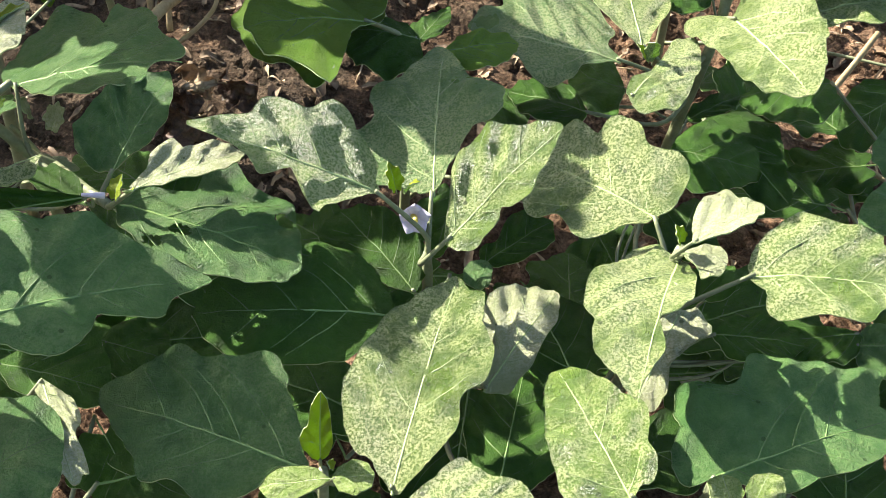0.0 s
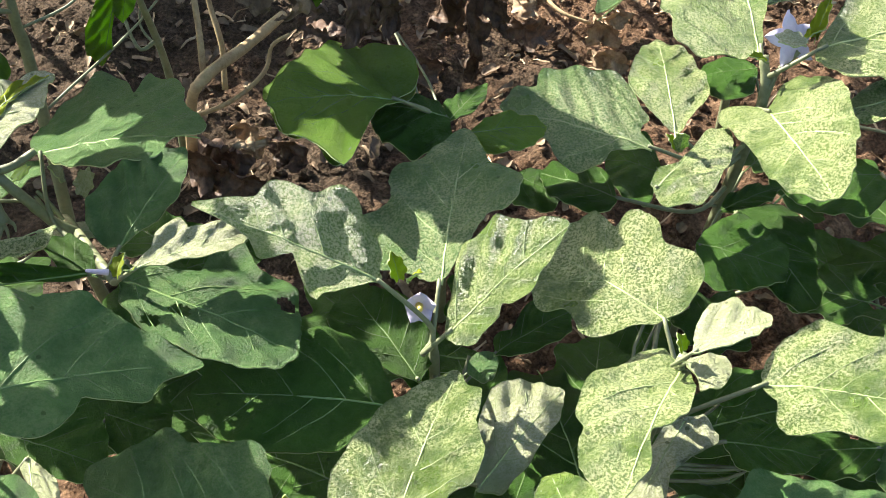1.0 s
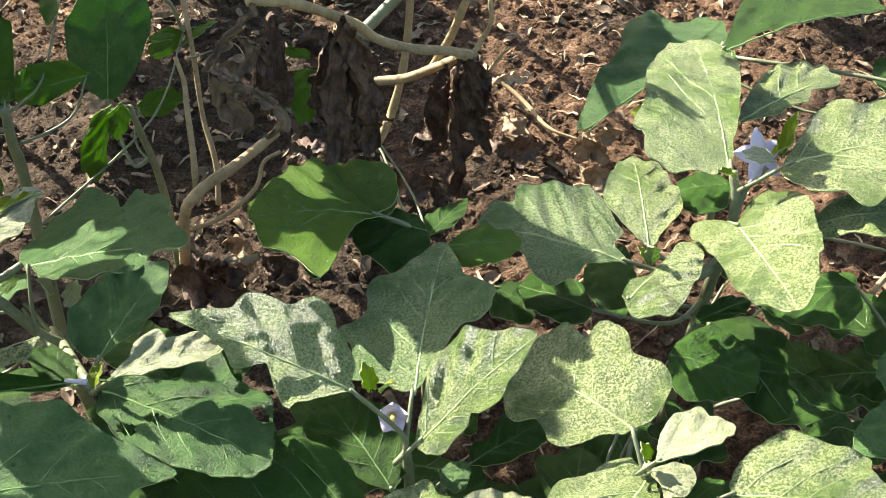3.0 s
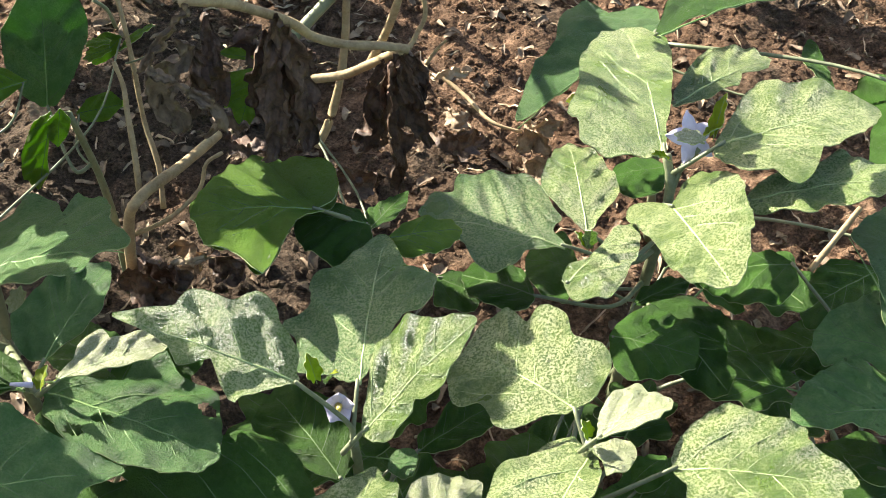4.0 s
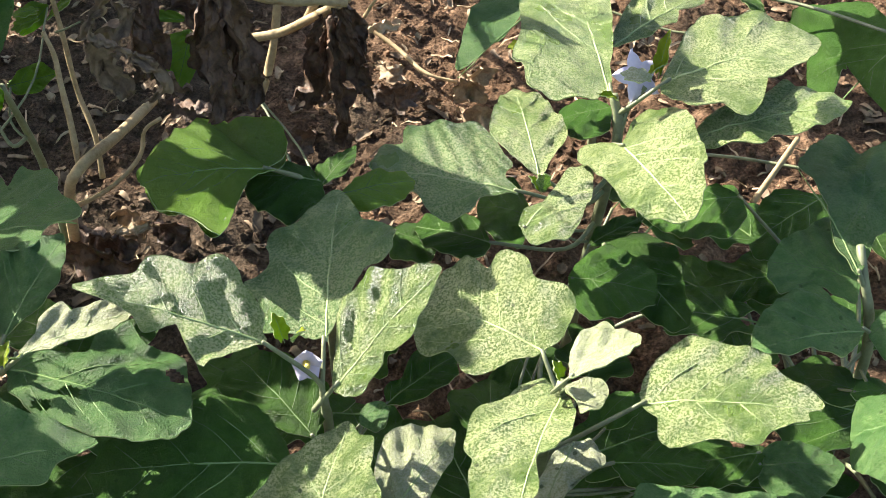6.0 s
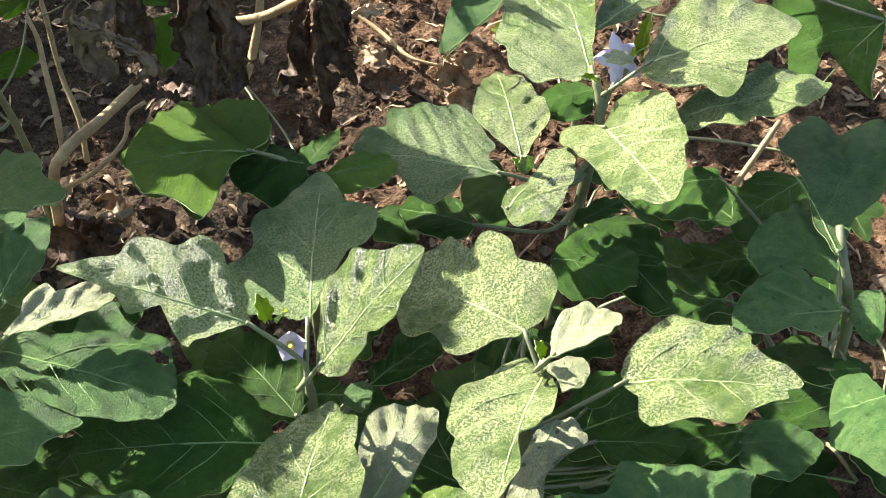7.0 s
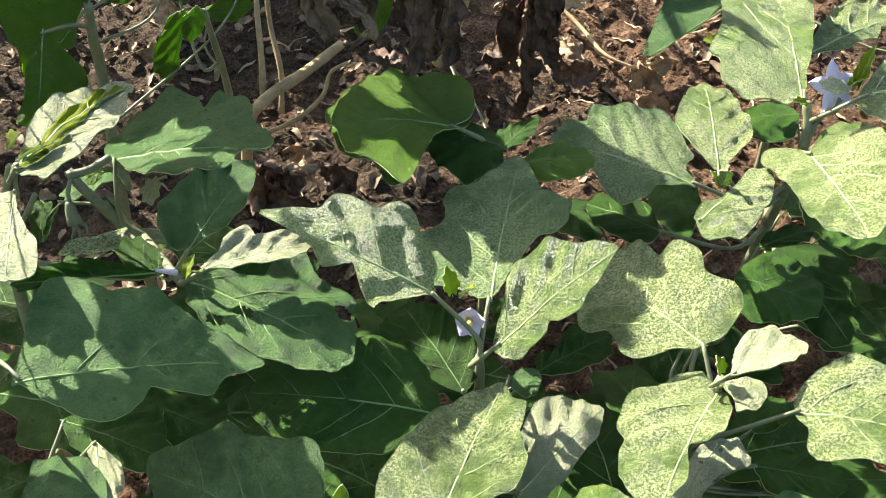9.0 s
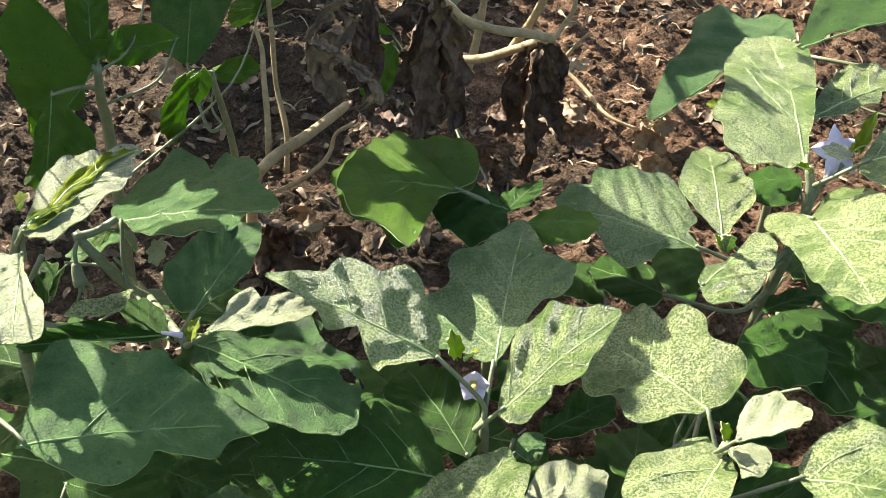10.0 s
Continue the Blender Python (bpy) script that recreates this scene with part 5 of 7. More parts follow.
shade_leaf(tall_far, (-0.599, 0.479, 0.357), 0.143, 0.139, 0.22, (-0.715, 0.570, 0.292), 8)
shade_leaf(tall_far, (-0.467, 0.798, 0.199), 0.146, 0.143, 1.20, (-0.715, 0.570, 0.290), 15)
shade_leaf(tall_rear, (-0.193, 0.324, 0.469), 0.102, 0.078, 3.33, (-0.250, 0.420, 0.488), 22)
shade_leaf(tall_rear, (-0.229, 0.529, 0.337), 0.146, 0.140, 6.14, (-0.250, 0.420, 0.486), 29)
shade_leaf(tall, (-0.588, -0.02, 0.069), 0.109, 0.105, 4.13, (-0.622, 0.118, 0.464), 6)
shade_leaf(tall_rear, (0.355, 0.979, 0.123), 0.150, 0.141, 4.93, (-0.250, 0.420, 0.482), 13)
shade_leaf(tall_far, (-0.755, 0.418, 0.169), 0.141, 0.123, 2.22, (-0.715, 0.570, 0.280), 20)
shade_leaf(tall_rear, (-0.348, 0.192, 0.527), 0.089, 0.089, 3.88, (-0.250, 0.420, 0.478), 27)
shade_leaf(tall, (-0.503, 0.223, 0.483), 0.130, 0.117, 5.50, (-0.622, 0.118, 0.456), 4)
shade_leaf(tall_rear, (-0.058, 0.579, 0.345), 0.150, 0.149, 5.95, (-0.250, 0.420, 0.474), 11)
shade_leaf(tall_far, (-0.49, 0.928, 0.099), 0.126, 0.113, 1.00, (-0.715, 0.570, 0.272), 18)
shade_leaf(tall_far, (-0.511, 0.536, 0.384), 0.139, 0.103, 0.13, (-0.715, 0.570, 0.270), 25)
shade_leaf(tall_far, (-0.72, 0.712, 0.231), 0.135, 0.111, 6.10, (-0.715, 0.570, 0.268), 2)
shade_leaf(tall, (-0.405, 0.063, 0.536), 0.039, 0.033, 6.12, (-0.622, 0.118, 0.446), 9)
shade_leaf(tall_far, (-0.644, 0.802, 0.168), 0.135, 0.133, 5.38, (-0.715, 0.570, 0.264), 16)
shade_leaf(tall_rear, (-0.226, 0.195, 0.527), 0.102, 0.062, 3.07, (-0.250, 0.420, 0.462), 23)
shade_leaf(tall_rear, (-0.16, 0.137, 0.555), 0.059, 0.038, 2.86, (-0.250, 0.420, 0.460), 0)
shade_leaf(tall_rear, (-0.342, 0.818, 0.141), 0.102, 0.101, 0.32, (-0.250, 0.420, 0.458), 7)
shade_leaf(tall_far, (-0.733, 0.526, 0.24), 0.128, 0.081, 4.48, (-0.715, 0.570, 0.256), 14)
shade_leaf(tall, (-0.633, 0.288, 0.373), 0.107, 0.091, 4.14, (-0.622, 0.118, 0.434), 21)
shade_leaf(tall, (-0.434, 0.039, 0.5), 0.035, 0.025, 6.08, (-0.622, 0.118, 0.432), 28)
shade_leaf(tall_rear, (0.18, 0.793, 0.247), 0.148, 0.142, 0.84, (-0.250, 0.420, 0.450), 5)
shade_leaf(tall_rear, (-0.24, 0.583, 0.315), 0.143, 0.121, 5.96, (-0.250, 0.420, 0.448), 12)
shade_leaf(tall_far, (-0.464, 0.574, 0.295), 0.150, 0.144, 5.31, (-0.715, 0.570, 0.246), 19)
shade_leaf(tall, (-0.475, -0.104, 0.425), 0.070, 0.042, 2.51, (-0.622, 0.118, 0.424), 26)
shade_leaf(tall, (-0.526, 0.328, 0.482), 0.143, 0.102, 0.24, (-0.622, 0.118, 0.422), 3)
shade_leaf(tall_rear, (0.135, 0.166, 0.535), 0.035, 0.022, 6.19, (-0.250, 0.420, 0.440), 10)
shade_leaf(tall_rear, (0.055, 0.164, 0.503), 0.041, 0.026, 0.78, (-0.250, 0.420, 0.438), 17)
shade_leaf(tall_rear, (-0.132, 0.116, 0.554), 0.041, 0.036, 2.49, (-0.250, 0.420, 0.436), 24)
shade_leaf(tall_rear, (-0.37, 0.72, 0.196), 0.089, 0.067, 5.27, (-0.250, 0.420, 0.434), 1)
shade_leaf(tall_rear, (-0.056, 0.288, 0.421), 0.041, 0.026, 6.10, (-0.250, 0.420, 0.432), 8)
shade_leaf(tall_far, (-0.543, 0.858, 0.114), 0.096, 0.075, 6.24, (-0.715, 0.570, 0.230), 15)
shade_leaf(tall_far, (-0.569, 0.665, 0.206), 0.067, 0.053, 4.99, (-0.715, 0.570, 0.228), 22)
shade_leaf(tall, (-0.392, -0.223, 0.457), 0.043, 0.033, 0.91, (-0.622, 0.118, 0.406), 29)
shade_leaf(tall_rear, (-0.314, 0.97, 0.09), 0.141, 0.126, 5.51, (-0.250, 0.420, 0.424), 6)
shade_leaf(tall, (-0.641, 0.391, 0.321), 0.141, 0.113, 0.38, (-0.622, 0.118, 0.402), 13)
shade_leaf(tall_rear, (-0.355, 0.495, 0.381), 0.139, 0.121, 5.96, (-0.250, 0.420, 0.420), 20)


shade_leaf(tall_rear, (0.047, 0.718, 0.262), 0.102, 0.063, 0.44, (-0.250, 0.420, 0.520), 0)
shade_leaf(tall_rear, (-0.207, 0.116, 0.52), 0.039, 0.039, 1.37, (-0.250, 0.420, 0.518), 7)
shade_leaf(tall, (-0.432, 0.035, 0.566), 0.039, 0.024, 0.13, (-0.622, 0.118, 0.496), 14)
shade_leaf(tall_rear, (-0.327, 0.075, 0.559), 0.043, 0.027, 2.99, (-0.250, 0.420, 0.514), 21)
shade_leaf(tall_rear, (-0.005, 0.268, 0.451), 0.041, 0.026, 1.17, (-0.250, 0.420, 0.510), 5)
shade_leaf(tall_rear, (0.072, 0.364, 0.433), 0.039, 0.025, 5.49, (-0.250, 0.420, 0.508), 12)
shade_leaf(tall, (-0.478, 0.068, 0.507), 0.059, 0.056, 1.88, (-0.622, 0.118, 0.486), 19)
shade_leaf(tall_rear, (0.066, 0.192, 0.498), 0.048, 0.040, 2.53, (-0.250, 0.420, 0.502), 3)

# ---- lower leaves in the shade of the canopy ----
leaf(corner, (-0.432, -0.348, 0.134), (-0.488, -0.434, 0.108), -2, (51, 34, 0, 0), (104, 92, 78, 84, 100, 92, 76, 84, 104, 98, 78, 74, 88, 92, 74, 62, 74, 94, 90, 76, 84, 104, 96, 78, 82, 102, 94, 74, 80, 96), tone="dim")
stalk(corner, [(-0.322, -0.312, 0.051), (-0.377, -0.330, 0.108), (-0.432, -0.348, 0.134)], 0.0024, 0.0016)
leaf(back, (0.085, 0.065, 0.118), (0.120, -0.021, 0.103), -8, (46, 34, 0, 0), (108, 88, 72, 84, 106, 98, 74, 78, 100, 108, 92, 74, 80, 84, 70, 60, 68, 84, 82, 80, 100, 106, 84, 72, 92, 108, 88, 70, 78, 94), tone="dim")
stalk(back, [(0.144, 0.120, 0.040), (0.115, 0.093, 0.094), (0.085, 0.065, 0.118)], 0.0024, 0.0016)
leaf(fore, (0.010, -0.322, 0.185), (0.003, -0.418, 0.167), 11, (48, 33, 0, 0), (100, 94, 86, 84, 92, 102, 98, 86, 88, 99, 100, 88, 84, 84, 74, 66, 76, 86, 86, 90, 102, 100, 88, 84, 94, 102, 92, 82, 86, 97), tone="dim")
stalk(fore, [(0.103, -0.304, 0.106), (0.057, -0.313, 0.160), (0.010, -0.322, 0.185)], 0.0024, 0.0016)
leaf(edge, (0.318, -0.188, 0.150), (0.380, -0.250, 0.122), -3, (44, 31, 0, 0), (104, 92, 78, 84, 100, 92, 76, 84, 104, 98, 78, 74, 88, 92, 74, 62, 74, 94, 90, 76, 84, 104, 96, 78, 82, 102, 94, 74, 80, 96), tone="dim")
stalk(edge, [(0.341, -0.063, 0.066), (0.329, -0.126, 0.123), (0.318, -0.188, 0.150)], 0.0024, 0.0016)
leaf(lower, (-0.065, -0.369, 0.114), (-0.042, -0.447, 0.118), 3, (41, 31, 0, 0), (108, 88, 72, 84, 106, 98, 74, 78, 100, 108, 92, 74, 80, 84, 70, 60, 68, 84, 82, 80, 100, 106, 84, 72, 92, 108, 88, 70, 78, 94), tone="dim")
stalk(lower, [(-0.127, -0.329, 0.046), (-0.096, -0.349, 0.095), (-0.065, -0.369, 0.114)], 0.0024, 0.0016)
leaf(edge, (0.377, 0.012, 0.137), (0.414, 0.124, 0.113), -3, (59, 38, 0, 0), (100, 94, 86, 84, 92, 102, 98, 86, 88, 99, 100, 88, 84, 84, 74, 66, 76, 86, 86, 90, 102, 100, 88, 84, 94, 102, 92, 82, 86, 97), tone="dim")
stalk(edge, [(0.341, -0.063, 0.055), (0.359, -0.025, 0.111), (0.377, 0.012, 0.137)], 0.0024, 0.0016)
leaf(center, (-0.043, -0.067, 0.180), (-0.133, -0.062, 0.162), -0, (45, 33, 0, 0), (104, 92, 78, 84, 100, 92, 76, 84, 104, 98, 78, 74, 88, 92, 74, 62, 74, 94, 90, 76, 84, 104, 96, 78, 82, 102, 94, 74, 80, 96), tone="dim")
stalk(center, [(-0.055, -0.115, 0.101), (-0.049, -0.091, 0.156), (-0.043, -0.067, 0.180)], 0.0024, 0.0016)
leaf(fore, (0.232, -0.210, 0.115), (0.299, -0.307, 0.098), 6, (59, 43, 0, 0), (108, 88, 72, 84, 106, 98, 74, 78, 100, 108, 92, 74, 80, 84, 70, 60, 68, 84, 82, 80, 100, 106, 84, 72, 92, 108, 88, 70, 78, 94), tone="dim")
stalk(fore, [(0.103, -0.304, 0.037), (0.167, -0.257, 0.091), (0.232, -0.210, 0.115)], 0.0024, 0.0016)
leaf(right, (0.056, -0.091, 0.136), (0.067, 0.023, 0.116), -3, (57, 41, 0, 0), (100, 94, 86, 84, 92, 102, 98, 86, 88, 99, 100, 88, 84, 84, 74, 66, 76, 86, 86, 90, 102, 100, 88, 84, 94, 102, 92, 82, 86, 97), tone="dim")
stalk(right, [(0.078, -0.142, 0.056), (0.067, -0.117, 0.111), (0.056, -0.091, 0.136)], 0.0024, 0.0016)
leaf(corner, (-0.283, -0.273, 0.189), (-0.178, -0.238, 0.174), -9, (55, 36, 0, 0), (104, 92, 78, 84, 100, 92, 76, 84, 104, 98, 78, 74, 88, 92, 74, 62, 74, 94, 90, 76, 84, 104, 96, 78, 82, 102, 94, 74, 80, 96), tone="dim")
stalk(corner, [(-0.322, -0.312, 0.112), (-0.302, -0.292, 0.166), (-0.283, -0.273, 0.189)], 0.0024, 0.0016)
leaf(fore, (0.109, -0.313, 0.147), (0.180, -0.345, 0.128), -14, (39, 30, 0, 0), (108, 88, 72, 84, 106, 98, 74, 78, 100, 108, 92, 74, 80, 84, 70, 60, 68, 84, 82, 80, 100, 106, 84, 72, 92, 108, 88, 70, 78, 94), tone="dim")
stalk(fore, [(0.103, -0.304, 0.067), (0.106, -0.308, 0.122), (0.109, -0.313, 0.147)], 0.0024, 0.0016)
leaf(left, (-0.269, -0.004, 0.104), (-0.202, -0.044, 0.097), 8, (39, 24, 0, 0), (100, 94, 86, 84, 92, 102, 98, 86, 88, 99, 100, 88, 84, 84, 74, 66, 76, 86, 86, 90, 102, 100, 88, 84, 94, 102, 92, 82, 86, 97), tone="dim")
stalk(left, [(-0.310, -0.020, 0.031), (-0.289, -0.012, 0.082), (-0.269, -0.004, 0.104)], 0.0024, 0.0016)
leaf(left, (-0.315, 0.022, 0.140), (-0.229, 0.074, 0.133), -24, (50, 40, 0, 0), (104, 92, 78, 84, 100, 92, 76, 84, 104, 98, 78, 74, 88, 92, 74, 62, 74, 94, 90, 76, 84, 104, 96, 78, 82, 102, 94, 74, 80, 96), tone="dim")
stalk(left, [(-0.310, -0.020, 0.067), (-0.312, 0.001, 0.118), (-0.315, 0.022, 0.140)], 0.0024, 0.0016)
leaf(fore, (0.082, -0.332, 0.184), (0.094, -0.428, 0.177), 1, (49, 33, 0, 0), (108, 88, 72, 84, 106, 98, 74, 78, 100, 108, 92, 74, 80, 84, 70, 60, 68, 84, 82, 80, 100, 106, 84, 72, 92, 108, 88, 70, 78, 94), tone="dim")
stalk(fore, [(0.103, -0.304, 0.111), (0.092, -0.318, 0.162), (0.082, -0.332, 0.184)], 0.0024, 0.0016)
leaf(fore, (0.120, -0.300, 0.143), (0.042, -0.365, 0.108), -2, (51, 41, 0, 0), (100, 94, 86, 84, 92, 102, 98, 86, 88, 99, 100, 88, 84, 84, 74, 66, 76, 86, 86, 90, 102, 100, 88, 84, 94, 102, 92, 82, 86, 97), tone="dim")
stalk(fore, [(0.103, -0.304, 0.055), (0.111, -0.302, 0.114), (0.120, -0.300, 0.143)], 0.0024, 0.0016)
leaf(edge, (0.372, -0.076, 0.172), (0.359, 0.002, 0.144), -2, (39, 28, 0, 0), (104, 92, 78, 84, 100, 92, 76, 84, 104, 98, 78, 74, 88, 92, 74, 62, 74, 94, 90, 76, 84, 104, 96, 78, 82, 102, 94, 74, 80, 96), tone="dim")
stalk(edge, [(0.341, -0.063, 0.088), (0.356, -0.069, 0.145), (0.372, -0.076, 0.172)], 0.0024, 0.0016)
leaf(back, (0.197, 0.213, 0.141), (0.239, 0.279, 0.119), -5, (39, 25, 0, 0), (108, 88, 72, 84, 106, 98, 74, 78, 100, 108, 92, 74, 80, 84, 70, 60, 68, 84, 82, 80, 100, 106, 84, 72, 92, 108, 88, 70, 78, 94), tone="dim")
stalk(back, [(0.144, 0.120, 0.060), (0.171, 0.166, 0.116), (0.197, 0.213, 0.141)], 0.0024, 0.0016)
leaf(lower, (-0.136, -0.307, 0.121), (-0.252, -0.287, 0.110), -6, (59, 37, 0, 0), (100, 94, 86, 84, 92, 102, 98, 86, 88, 99, 100, 88, 84, 84, 74, 66, 76, 86, 86, 90, 102, 100, 88, 84, 94, 102, 92, 82, 86, 97), tone="dim")
stalk(lower, [(-0.127, -0.329, 0.045), (-0.131, -0.318, 0.098), (-0.136, -0.307, 0.121)], 0.0024, 0.0016)
leaf(center, (-0.118, -0.218, 0.143), (-0.160, -0.118, 0.133), 3, (54, 36, 0, 0), (104, 92, 78, 84, 100, 92, 76, 84, 104, 98, 78, 74, 88, 92, 74, 62, 74, 94, 90, 76, 84, 104, 96, 78, 82, 102, 94, 74, 80, 96), tone="dim")
stalk(center, [(-0.055, -0.115, 0.068), (-0.087, -0.167, 0.121), (-0.118, -0.218, 0.143)], 0.0024, 0.0016)
leaf(right, (0.131, -0.065, 0.197), (0.163, 0.012, 0.195), -4, (42, 32, 0, 0), (108, 88, 72, 84, 106, 98, 74, 78, 100, 108, 92, 74, 80, 84, 70, 60, 68, 84, 82, 80, 100, 106, 84, 72, 92, 108, 88, 70, 78, 94), tone="dim")
stalk(right, [(0.078, -0.142, 0.126), (0.105, -0.103, 0.176), (0.131, -0.065, 0.197)], 0.0024, 0.0016)
leaf(right, (0.094, -0.143, 0.125), (0.010, -0.199, 0.123), 7, (51, 33, 0, 0), (100, 94, 86, 84, 92, 102, 98, 86, 88, 99, 100, 88, 84, 84, 74, 66, 76, 86, 86, 90, 102, 100, 88, 84, 94, 102, 92, 82, 86, 97), tone="dim")
stalk(right, [(0.078, -0.142, 0.054), (0.086, -0.143, 0.105), (0.094, -0.143, 0.125)], 0.0024, 0.0016)
leaf(lower, (-0.115, -0.313, 0.159), (-0.155, -0.214, 0.132), -0, (53, 42, 0, 0), (104, 92, 78, 84, 100, 92, 76, 84, 104, 98, 78, 74, 88, 92, 74, 62, 74, 94, 90, 76, 84, 104, 96, 78, 82, 102, 94, 74, 80, 96), tone="dim")
stalk(lower, [(-0.127, -0.329, 0.075), (-0.121, -0.321, 0.132), (-0.115, -0.313, 0.159)], 0.0024, 0.0016)
leaf(corner, (-0.350, -0.306, 0.144), (-0.404, -0.240, 0.154), 9, (42, 28, 0, 0), (108, 88, 72, 84, 106, 98, 74, 78, 100, 108, 92, 74, 80, 84, 70, 60, 68, 84, 82, 80, 100, 106, 84, 72, 92, 108, 88, 70, 78, 94), tone="dim")
stalk(corner, [(-0.322, -0.312, 0.079), (-0.336, -0.309, 0.126), (-0.350, -0.306, 0.144)], 0.0024, 0.0016)
leaf(left, (-0.286, 0.002, 0.195), (-0.360, 0.060, 0.175), -2, (47, 33, 0, 0), (100, 94, 86, 84, 92, 102, 98, 86, 88, 99, 100, 88, 84, 84, 74, 66, 76, 86, 86, 90, 102, 100, 88, 84, 94, 102, 92, 82, 86, 97), tone="dim")
stalk(left, [(-0.310, -0.020, 0.115), (-0.298, -0.009, 0.170), (-0.286, 0.002, 0.195)], 0.0024, 0.0016)
leaf(corner, (-0.388, -0.349, 0.170), (-0.337, -0.455, 0.164), -12, (59, 46, 0, 0), (104, 92, 78, 84, 100, 92, 76, 84, 104, 98, 78, 74, 88, 92, 74, 62, 74, 94, 90, 76, 84, 104, 96, 78, 82, 102, 94, 74, 80, 96), tone="dim")
stalk(corner, [(-0.322, -0.312, 0.097), (-0.355, -0.330, 0.148), (-0.388, -0.349, 0.170)], 0.0024, 0.0016)
leaf(lower, (-0.198, -0.376, 0.125), (-0.175, -0.454, 0.119), -11, (41, 28, 0, 0), (108, 88, 72, 84, 106, 98, 74, 78, 100, 108, 92, 74, 80, 84, 70, 60, 68, 84, 82, 80, 100, 106, 84, 72, 92, 108, 88, 70, 78, 94), tone="dim")
stalk(lower, [(-0.127, -0.329, 0.052), (-0.162, -0.352, 0.104), (-0.198, -0.376, 0.125)], 0.0024, 0.0016)
leaf(lower, (-0.107, -0.322, 0.154), (-0.185, -0.294, 0.152), -3, (41, 30, 0, 0), (100, 94, 86, 84, 92, 102, 98, 86, 88, 99, 100, 88, 84, 84, 74, 66, 76, 86, 86, 90, 102, 100, 88, 84, 94, 102, 92, 82, 86, 97), tone="dim")
stalk(lower, [(-0.127, -0.329, 0.083), (-0.117, -0.325, 0.134), (-0.107, -0.322, 0.154)], 0.0024, 0.0016)
leaf(edge, (0.418, -0.090, 0.146), (0.482, -0.050, 0.143), -10, (38, 28, 0, 0), (104, 92, 78, 84, 100, 92, 76, 84, 104, 98, 78, 74, 88, 92, 74, 62, 74, 94, 90, 76, 84, 104, 96, 78, 82, 102, 94, 74, 80, 96), tone="dim")
stalk(edge, [(0.341, -0.063, 0.074), (0.379, -0.077, 0.125), (0.418, -0.090, 0.146)], 0.0024, 0.0016)
leaf(edge, (0.350, 0.086, 0.175), (0.253, 0.090, 0.151), 10, (48, 30, 0, 0), (108, 88, 72, 84, 106, 98, 74, 78, 100, 108, 92, 74, 80, 84, 70, 60, 68, 84, 82, 80, 100, 106, 84, 72, 92, 108, 88, 70, 78, 94), tone="dim")
stalk(edge, [(0.341, -0.063, 0.093), (0.345, 0.011, 0.149), (0.350, 0.086, 0.175)], 0.0024, 0.0016)
leaf(margin, (-0.415, -0.120, 0.192), (-0.316, -0.066, 0.186), 5, (57, 43, 0, 0), (100, 94, 86, 84, 92, 102, 98, 86, 88, 99, 100, 88, 84, 84, 74, 66, 76, 86, 86, 90, 102, 100, 88, 84, 94, 102, 92, 82, 86, 97), tone="dim")
stalk(margin, [(-0.418, -0.106, 0.119), (-0.416, -0.113, 0.171), (-0.415, -0.120, 0.192)], 0.0024, 0.0016)
leaf(middle, (-0.032, 0.071, 0.150), (-0.052, -0.005, 0.130), -2, (39, 27, 0, 0), (104, 92, 78, 84, 100, 92, 76, 84, 104, 98, 78, 74, 88, 92, 74, 62, 74, 94, 90, 76, 84, 104, 96, 78, 82, 102, 94, 74, 80, 96), tone="dim")
stalk(middle, [(-0.075, 0.120, 0.070), (-0.053, 0.095, 0.125), (-0.032, 0.071, 0.150)], 0.0024, 0.0016)
leaf(lower, (-0.122, -0.341, 0.161), (-0.052, -0.268, 0.123), -14, (50, 38, 0, 0), (108, 88, 72, 84, 106, 98, 74, 78, 100, 108, 92, 74, 80, 84, 70, 60, 68, 84, 82, 80, 100, 106, 84, 72, 92, 108, 88, 70, 78, 94), tone="dim")
stalk(lower, [(-0.127, -0.329, 0.072), (-0.125, -0.335, 0.131), (-0.122, -0.341, 0.161)], 0.0024, 0.0016)
leaf(center, (-0.089, -0.157, 0.119), (-0.055, -0.242, 0.116), 6, (46, 31, 0, 0), (100, 94, 86, 84, 92, 102, 98, 86, 88, 99, 100, 88, 84, 84, 74, 66, 76, 86, 86, 90, 102, 100, 88, 84, 94, 102, 92, 82, 86, 97), tone="dim")
stalk(center, [(-0.055, -0.115, 0.047), (-0.072, -0.136, 0.098), (-0.089, -0.157, 0.119)], 0.0024, 0.0016)
leaf(corner, (-0.302, -0.197, 0.157), (-0.253, -0.276, 0.146), -2, (46, 37, 0, 0), (104, 92, 78, 84, 100, 92, 76, 84, 104, 98, 78, 74, 88, 92, 74, 62, 74, 94, 90, 76, 84, 104, 96, 78, 82, 102, 94, 74, 80, 96), tone="dim")
stalk(corner, [(-0.322, -0.312, 0.082), (-0.312, -0.254, 0.134), (-0.302, -0.197, 0.157)], 0.0024, 0.0016)
leaf(edge, (0.267, -0.010, 0.156), (0.313, 0.055, 0.141), -1, (40, 30, 0, 0), (108, 88, 72, 84, 106, 98, 74, 78, 100, 108, 92, 74, 80, 84, 70, 60, 68, 84, 82, 80, 100, 106, 84, 72, 92, 108, 88, 70, 78, 94), tone="dim")
